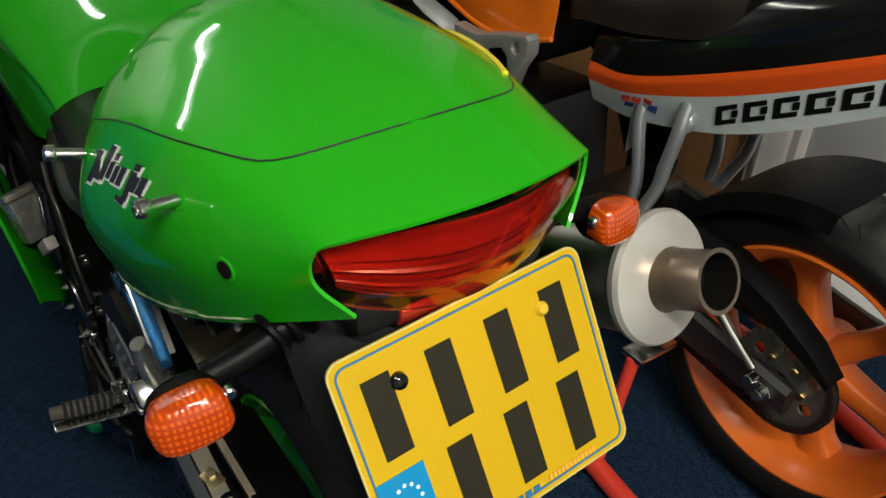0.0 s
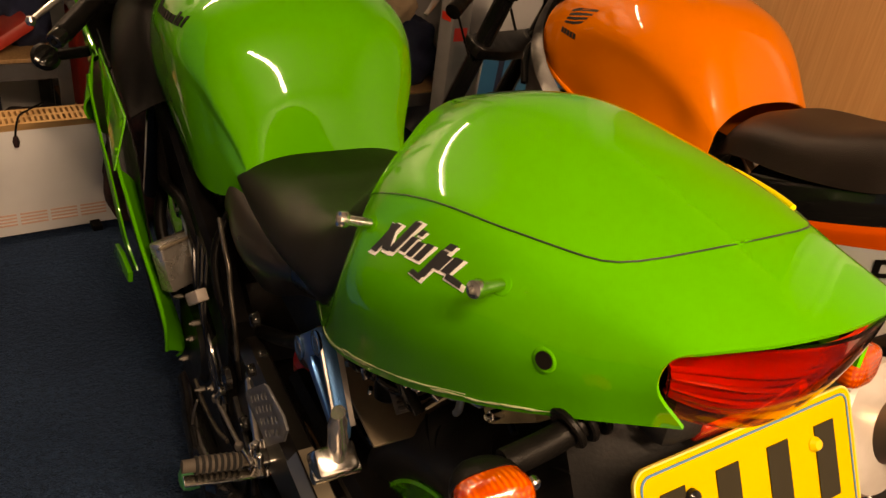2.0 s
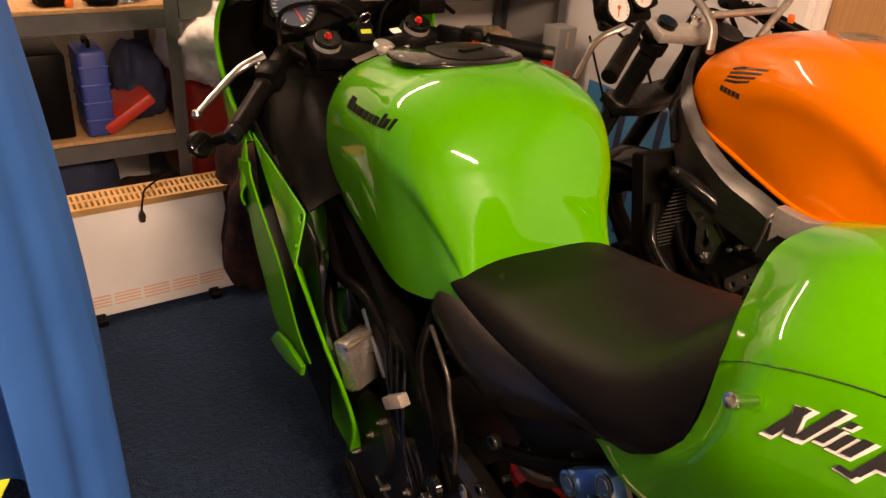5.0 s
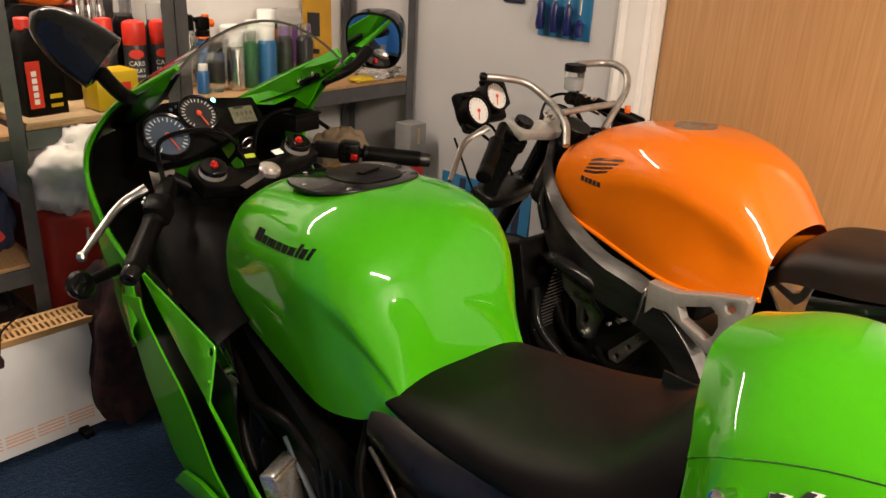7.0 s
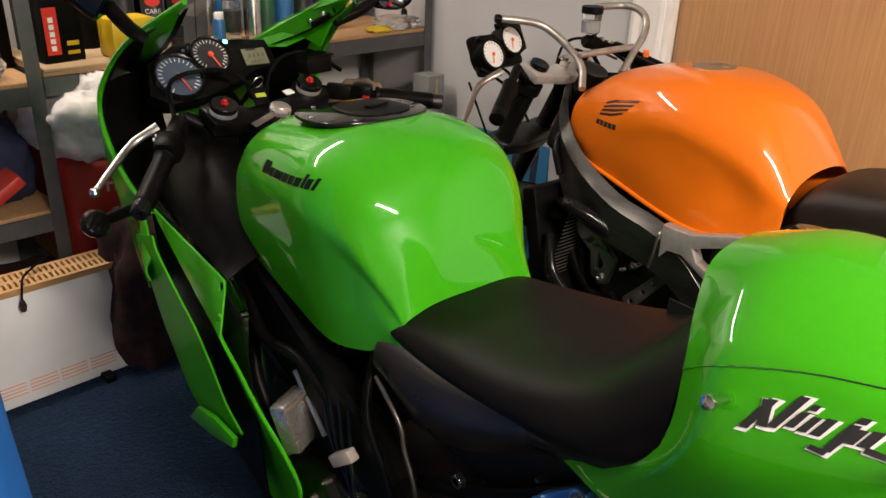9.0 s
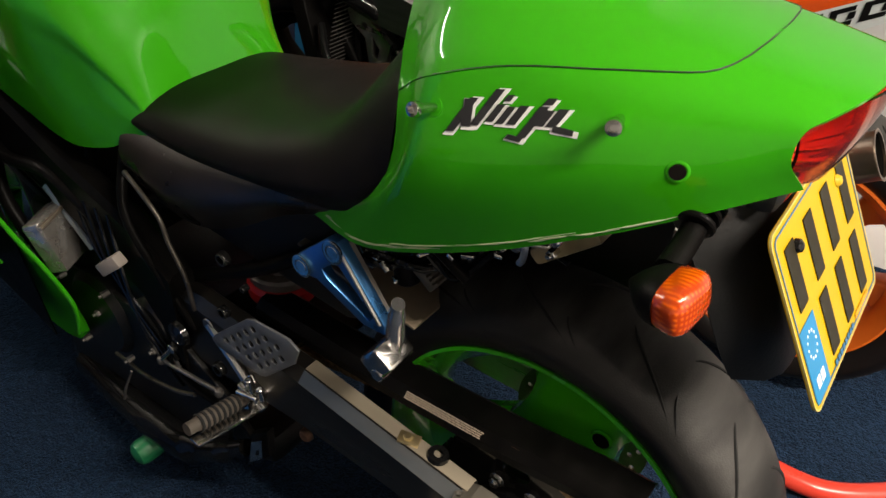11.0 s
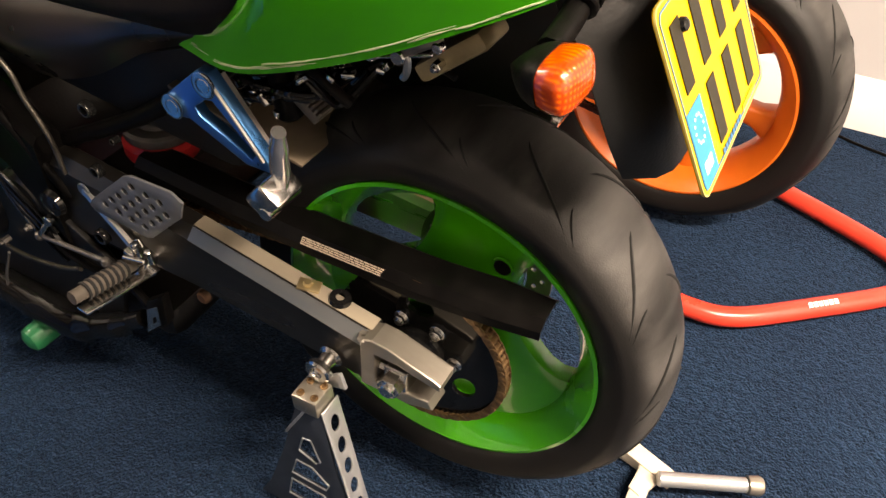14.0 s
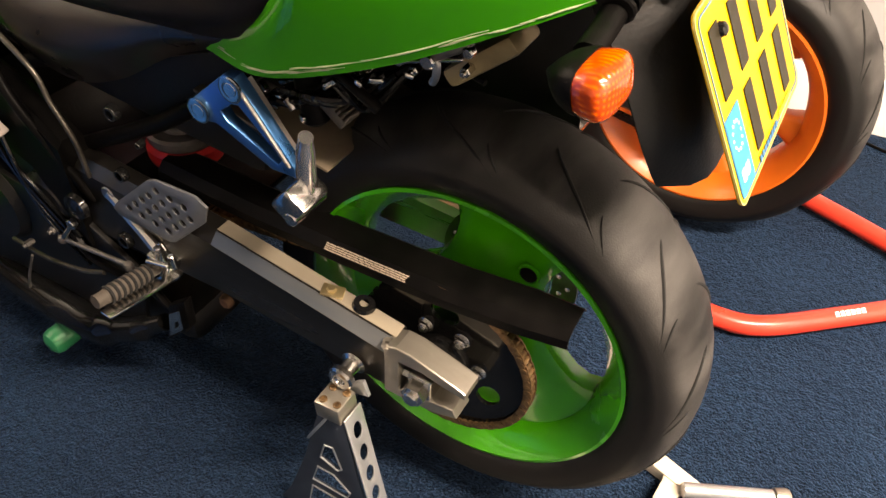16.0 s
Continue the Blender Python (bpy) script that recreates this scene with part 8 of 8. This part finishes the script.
part("torch_body", join_geo(lathe([(0.018, 0.15), (0.024, 0.155), (0.024, 0.175), (0.016, 0.18)], 20), box(0.045, 0.03, 0.045, pose(0.0, 0, 0.20), 0.008)), BLACK, gt)
part("torch_nozzle", join_geo(bar((-0.01, 0, 0.205), (-0.075, 0.0, 0.235), 0.008), bar((-0.06, 0, 0.228), (-0.095, 0.0, 0.245), 0.012)), BLACK, gt)
part("torch_knob", join_geo(rod(0.014, 0.02, pose(0.02, 0, 0.20, 0, 90, 0), 14), rod(0.025, 0.008, pose(0, 0, 0.150), 20), box(0.02, 0.02, 0.01, pose(0.012, 0, 0.225), 0.003)), ORANGE_PL, gt)


def oil_bottle(u, v, z, w, d, h, label, cap, front=None, turn=0.0):
    c = thing("oil_bottle", label, "oil bottle", ROOM @ pose(u, v, z, 0, 0, turn), "oil bottles")
    prof = [(-w / 2, 0), (w / 2, 0), (w / 2, h * 0.62), (w * 0.34, h * 0.80), (w * 0.30, h * 0.90), (-w * 0.26, h * 0.93), (-w / 2, h * 0.78)]
    hole = [(w * 0.10, h * 0.66), (w * 0.30, h * 0.60), (w * 0.24, h * 0.76), (w * 0.08, h * 0.82)]
    part("bottle_body", prism(prof, d, Matrix(((1, 0, 0, 0), (0, 0, -1, d / 2), (0, 1, 0, 0), (0, 0, 0, 1))), [hole], 0.006), BLACK, c)
    part("bottle_cap", rod(w * 0.17, h * 0.13, pose(-w * 0.22, 0, h * 0.90), 20, 0.003), cap, c)
    if front:
        part("bottle_label", box(w * 0.34, 0.001, h * 0.5, pose(-w * 0.28, -d / 2 - 0.0008, h * 0.34), 0), front, c, "red label")
        part("label_bar", join_geo(*[box(w * 0.12, 0.001, h * 0.055, pose(-w * 0.28, -d / 2 - 0.0018, h * (0.16 + 0.075 * i)), 0) for i in range(5)]), WHITE, c, "white bars of a brand name")
        part("grade_bar", join_geo(box(w * 0.3, 0.001, h * 0.05, pose(w * 0.2, -d / 2 - 0.001, h * 0.2), 0), box(w * 0.3, 0.001, h * 0.04, pose(w * 0.2, -d / 2 - 0.001, h * 0.1), 0)), YELLOW_PL, c)
    return c


oil_bottle(0.062, 2.20, 0.9055, 0.115, 0.07, 0.25, "black engine oil bottle with a red label", RED_CAP, RED_CAP, 8)
oil_bottle(0.110, 2.38, 0.9055, 0.17, 0.10, 0.30, "large black oil can with a handle", BLACK, None, 4)
oil_bottle(-0.085, 2.36, 0.8755, 0.12, 0.10, 0.30, "black oil can with a red cap", RED_CAP, None, 0)
oil_bottle(0.24, 2.36, 0.9055, 0.13, 0.09, 0.22, "dark blue fluid bottle with a white panel", NAVY, None, -4)
for i in range(3):
    spray_can(0.295 + 0.035 * i, 2.455, 0.9055, 0.33, 0.016, STEEL, STEEL, "slim silver canister behind the spray cans", None, "slim canisters")
bx = thing("red_carton", "dark red and black product carton", "carton", ROOM @ pose(0.20, 2.46, 0.9055))
part("carton_body", box(0.16, 0.05, 0.26, pose(0, 0, 0.13), 0.002), PLAID, bx)
part("carton_flap", box(0.16, 0.048, 0.004, pose(0, 0, 0.262), 0.001), RED_CAP, bx)


def crumple(name, sx, sy, sz, m, mat, label, category, seed=0, fold=7.0, amp=0.22, n=30):
    """A soft heap: a flattened ball with folds, flat underneath."""
    A = np.zeros((n, 2 * n, 3))
    for i in range(n):
        a = math.pi * i / (n - 1)
        for j in range(2 * n):
            b = 2 * math.pi * j / (2 * n - 1)
            d = Vector((math.sin(a) * math.cos(b), math.sin(a) * math.sin(b), math.cos(a)))
            q = d * 1.3 + Vector((seed * 3.1, seed * 1.7, 0))
            k = 1 + amp * noise.noise(q * 1.6) + amp * 0.5 * abs(noise.noise(q * fold * 0.55)) - amp * 0.22 * abs(noise.noise(q * fold))
            p = d * k
            px = math.copysign(abs(p.x) ** 0.8, p.x)
            py = math.copysign(abs(p.y) ** 0.8, p.y)
            A[i, j] = (px * sx, py * sy, max(-0.72, p.z) * sz + 0.72 * sz)
    return solid(name, grid_geo(A), mat, label, category, ROOM @ m, angle=70)


solid("cardboard_sheet", box(0.44, 0.36, 0.008, None, 0.001), CARDBOARD, "brown corrugated cardboard sheet on a shelf", "cardboard", ROOM @ pose(0.20, 2.285, 0.9005))
crumple("orange_bag", 0.085, 0.05, 0.055, pose(0.19, 2.44, 1.171), ORANGE_PL, "crumpled orange plastic bag on cartons", "bag", 2)
crumple("clear_bag", 0.085, 0.07, 0.055, pose(-0.17, 2.21, 0.8755), CLEAR, "crumpled clear plastic bag of parts", "bag", 4, 9, 0.3)
crumple("black_lead", 0.045, 0.035, 0.03, pose(-0.215, 2.15, 0.8755), BLACK, "small black lead with plug", "cable", 5)
yb = thing("yellow_container", "squat yellow plastic container with a red label", "container", ROOM @ pose(0.245, 2.17, 0.9055, 0, 0, 4))
part("container_body", box(0.13, 0.09, 0.11, pose(0, 0, 0.055), 0.008), YELLOW_PL, yb)
part("container_label", box(0.035, 0.001, 0.035, pose(0.02, -0.0458, 0.06), 0), RED_CAP, yb)
crumple("folded_towel", 0.185, 0.19, 0.145, pose(0.145, 2.225, 0.634), TOWEL, "crumpled white towels stuffed in a shelf", "towel", 7, 10, 0.3, 44)
rc = thing("red_case", "large red plastic case with a pale mark", "case", ROOM @ pose(0.20, 2.29, 0.3005))
part("case_body", box(0.40, 0.30, 0.33, pose(0, 0, 0.165), 0.03, 4), RED_CASE, rc)
part("case_mark", join_geo(box(0.008, 0.002, 0.05, pose(-0.085, -0.151, 0.245)), box(0.03, 0.002, 0.008, pose(-0.075, -0.151, 0.245)), box(0.008, 0.002, 0.03, pose(-0.062, -0.151, 0.232))), TOWEL, rc, "pale letter-like mark")
bc = thing("blue_tool_case", "blue plastic tool case with latch", "tool case", ROOM @ pose(-0.265, 2.19, 0.516, 0, 0, 0))
part("case_shell", box(0.075, 0.14, 0.245, pose(0, 0, 0.1225), 0.012, 3), BLUE_CASE, bc)
part("case_handle", tube([(0, -0.03, 0.243), (0, -0.03, 0.262), (0, 0.03, 0.262), (0, 0.03, 0.243)], 0.006, 8), BLACK, bc)
part("case_rib", join_geo(*[box(0.079, 0.146, 0.006, pose(0, 0, 0.05 + 0.05 * i), 0.002) for i in range(4)]), BLUE_CASE, bc)
solid("red_ramp_case", box(0.16, 0.20, 0.035, None, 0.008), RED_CASE, "red flat plastic case leaning on a shelf", "case", ROOM @ pose(-0.185, 2.215, 0.573, 0, -32, 0))
crumple("black_bag", 0.075, 0.12, 0.125, pose(-0.105, 2.33, 0.5155), NAVY, "black fabric bag slumped on a shelf", "bag", 9)
solid("black_tool_box", box(0.14, 0.2, 0.24, None, 0.01), BLACK, "black plastic box on a shelf", "box", ROOM @ pose(-0.40, 2.24, 0.6355))
crumple("orange_power_tool", 0.05, 0.06, 0.04, pose(-0.33, 2.19, 0.8755), BLACK, "dark power tool with orange parts", "power tool", 12)
solid("orange_tool_part", box(0.02, 0.02, 0.02, None, 0.004), ORANGE_PL, "orange battery clip on a shelf", "battery clip", ROOM @ pose(-0.30, 2.14, 0.8855))
crumple("plaid_jacket", 0.14, 0.10, 0.30, pose(0.145, 2.02, 0.0), PLAID, "dark red checked jacket heaped on the floor", "jacket", 14, 8, 0.3)
crumple("dark_bag", 0.12, 0.12, 0.20, pose(-0.33, 2.28, 0.121), NAVY, "dark bag under the shelf", "bag", 15)
crumple("dark_red_bag", 0.16, 0.13, 0.10, pose(-0.12, 2.28, 0.121), PLAID, "dark red bag under the shelf", "bag", 16)
crumple("navy_clothes", 0.20, 0.15, 0.165, pose(1.20, 2.28, 0.3005), NAVY, "heap of navy clothes on a shelf", "clothes", 18)
crumple("tan_cloth", 0.10, 0.10, 0.085, pose(1.13, 2.21, 0.565), TAN_CLOTH, "crumpled tan work gloves and cloth", "cloth", 19, 9, 0.3)
solid("grey_folder", box(0.12, 0.2, 0.02, None, 0.003), SHELF_STEEL, "grey tray on a heap of clothes", "tray", ROOM @ pose(1.07, 2.30, 0.60, 0, 4, 10))
gb = thing("tall_grey_carton", "tall narrow grey carton with red marks", "carton", ROOM @ pose(1.325, 2.02, 0.0))
part("carton_body", box(0.085, 0.085, 0.745, pose(0, 0, 0.3725), 0.003), material("grey_card", (0.22, 0.22, 0.22), 0.6, second=(0.18, 0.18, 0.18), scale=8), gb)
part("carton_mark", join_geo(box(0.001, 0.06, 0.03, pose(-0.0432, 0, 0.62), 0), box(0.06, 0.001, 0.05, pose(0, -0.0432, 0.56), 0)), RED_CAP, gb)
part("carton_stripe", box(0.012, 0.001, 0.06, pose(0.0, -0.0435, 0.70), 0), TAN_CLOTH, gb)
bp = thing("leaning_board", "blue printed panel with white edge leaning on a wall", "panel", ROOM @ pose(1.398, 1.72, 0.0, 0, 4, 0))
part("panel_board", box(0.014, 0.44, 0.60, pose(0, 0, 0.30), 0.002), TEAL_CARD, bp)
part("panel_edge", box(0.016, 0.46, 0.05, pose(0, 0, 0.622, 0, 0, 0), 0.002), WHITE, bp)
part("panel_stripe", join_geo(*[box(0.001, 0.03, 0.5, pose(-0.0078, -0.16 + 0.09 * i, 0.30), 0) for i in range(4)]), NAVY, bp)
yc = thing("yellow_blister_card", "yellow and black tool on a hanging card", "packaged tool", ROOM @ pose(1.215, 2.44, 0.8955, -6, 4, 0))
part("card", prism([(-0.07, 0), (0.07, 0), (0.07, 0.30), (0.04, 0.36), (-0.04, 0.36), (-0.07, 0.30)], 0.002, Matrix(((1, 0, 0, 0), (0, 0, 1, 0), (0, 1, 0, 0), (0, 0, 0, 1))), [ring(0, 0.33, 0.008, 10)]), MUSTARD, yc)
part("card_print", join_geo(box(0.06, 0.001, 0.09, pose(-0.02, -0.001, 0.17), 0), box(0.05, 0.001, 0.02, pose(-0.02, -0.001, 0.07), 0)), DIAL_BLACK, yc)
part("tool_handle", tube([(0.02, -0.02, 0.30), (0.035, -0.025, 0.36), (0.05, -0.02, 0.42)], 0.016, 10), BLACK, yc)
hkey = thing("hex_driver", "steel screwdriver standing against a shelf post", "screwdriver", ROOM @ pose(1.375, 2.22, 0.8955, 0, 2, 0))
part("shaft", bar((0, 0, 0.03), (0, 0, 0.24), 0.004), STEEL, hkey)
part("handle", lathe([(0, 0), (0.012, 0.002), (0.013, 0.05), (0.008, 0.06)], 14), BLACK, hkey)
crumple("crumpled_packaging", 0.09, 0.06, 0.028, pose(1.29, 2.17, 0.8955), CLEAR, "crumpled clear plastic packaging on a shelf", "packaging", 21, 9, 0.35)
crumple("yellow_wrapper", 0.05, 0.035, 0.012, pose(1.18, 2.14, 0.8955), YELLOW_PL, "yellow wrapper on a shelf", "wrapper", 22)

# ---- things hanging on the grey wall ----
DRIVER_BLUE = material("navy_clear_plastic", (0.008, 0.012, 0.09), 0.12, coat=0.6)
sc = thing("screwdriver_set", "blue carded set of four screwdrivers hanging on a wall", "screwdriver set", ROOM)
part("backing_card", box(0.003, 0.205, 0.34, pose(1.4275, 1.435, 1.29), 0.001), TEAL_CARD, sc)
for i, (v, L, z0) in enumerate(((1.515, 0.15, 1.14), (1.460, 0.15, 1.135), (1.408, 0.14, 1.13), (1.362, 0.06, 1.13))):
    sd = part("screwdriver", bar((1.404, v, z0 + 0.07), (1.404, v, z0 + 0.10 + L), 0.0045), STEEL, sc, "steel screwdriver with blue handle")
    k = 0.055 if i == 3 else 0.10
    part("driver_handle", lathe([(0, 0), (0.012, 0.003), (0.0155, 0.02), (0.0125, k * 0.6), (0.015, k * 0.8), (0.007, k)], 14, pose(1.404, v, z0)), DRIVER_BLUE, sd)
hk = thing("wall_pouch", "small black pouch in a packet hanging on a wall", "pouch", ROOM)
part("pouch_body", box(0.012, 0.09, 0.095, pose(1.4235, 1.645, 1.262), 0.005), NAVY, hk)
part("pouch_header", box(0.006, 0.12, 0.03, pose(1.426, 1.645, 1.325), 0.002), CLEAR, hk)
crumple("white_bag", 0.016, 0.05, 0.07, pose(1.412, 1.83, 1.235), CLEAR, "clear bag hanging on a wall", "bag", 24)
solid("black_sleeve", prism([(0, 0), (0.30, 0.06), (0.32, 0.20), (0.0, 0.20), (-0.02, 0.04)], 0.02, Matrix(((0, 0, -1, 0), (-1, 0, 0, 0), (0, 1, 0, 0), (0, 0, 0, 1))), (), 0.004), NAVY, "black fabric sleeve hanging on a wall", "sleeve", ROOM @ pose(1.4285, 1.93, 1.225))
cab = thing("floor_cable", "thin dark cable lying on the carpet by a wall", "cable", ROOM)
part("cable_run", tube([(1.36, -0.58, 0.004), (1.33, -0.66, 0.004), (1.31, -0.80, 0.004), (1.36, -1.0, 0.004)], 0.004, 8), BLACK, cab)

# ---- tablet on a stool beside the blue cloth ----
stl = thing("stool", "small round stool draped with a lime cloth", "stool", pose(-0.835, 0.335, 0))
part("stool_top", lathe([(0, 0.80), (0.08, 0.80), (0.085, 0.804), (0.085, 0.828), (0.08, 0.832), (0, 0.832)], 36), BLACK, stl)
for i in range(4):
    a = radians(45 + 90 * i)
    part("stool_leg", bar((0.06 * math.cos(a), 0.06 * math.sin(a), 0.80), (0.12 * math.cos(a), 0.12 * math.sin(a), 0.0), 0.012), SHELF_STEEL, stl)
TM = pose(-0.817, 0.356, 0, 0, 0, -22.3)
solid("lime_cloth", sheet(np.array([[(-0.07 + 0.152 * i / 12, -0.12 + 0.188 * j / 10 + 0.003 * math.sin(i * 2.1), 0.8385 + 0.003 * math.sin(i * 1.3) * math.cos(j * 1.1)) for j in range(11)] for i in range(13)]), -0.0015), LIME_CLOTH, "lime green microfibre cloth under a tablet", "cloth", TM)
tb = thing("tablet", "black tablet lying on a lime cloth", "tablet", TM @ pose(0, 0, 0.847))
part("tablet_body", box(0.125, 0.20, 0.009, None, 0.0035), BLACK_GLOSS, tb)
part("screen", box(0.108, 0.17, 0.0006, pose(0, 0, 0.0049), 0), DIAL_BLUE, tb)
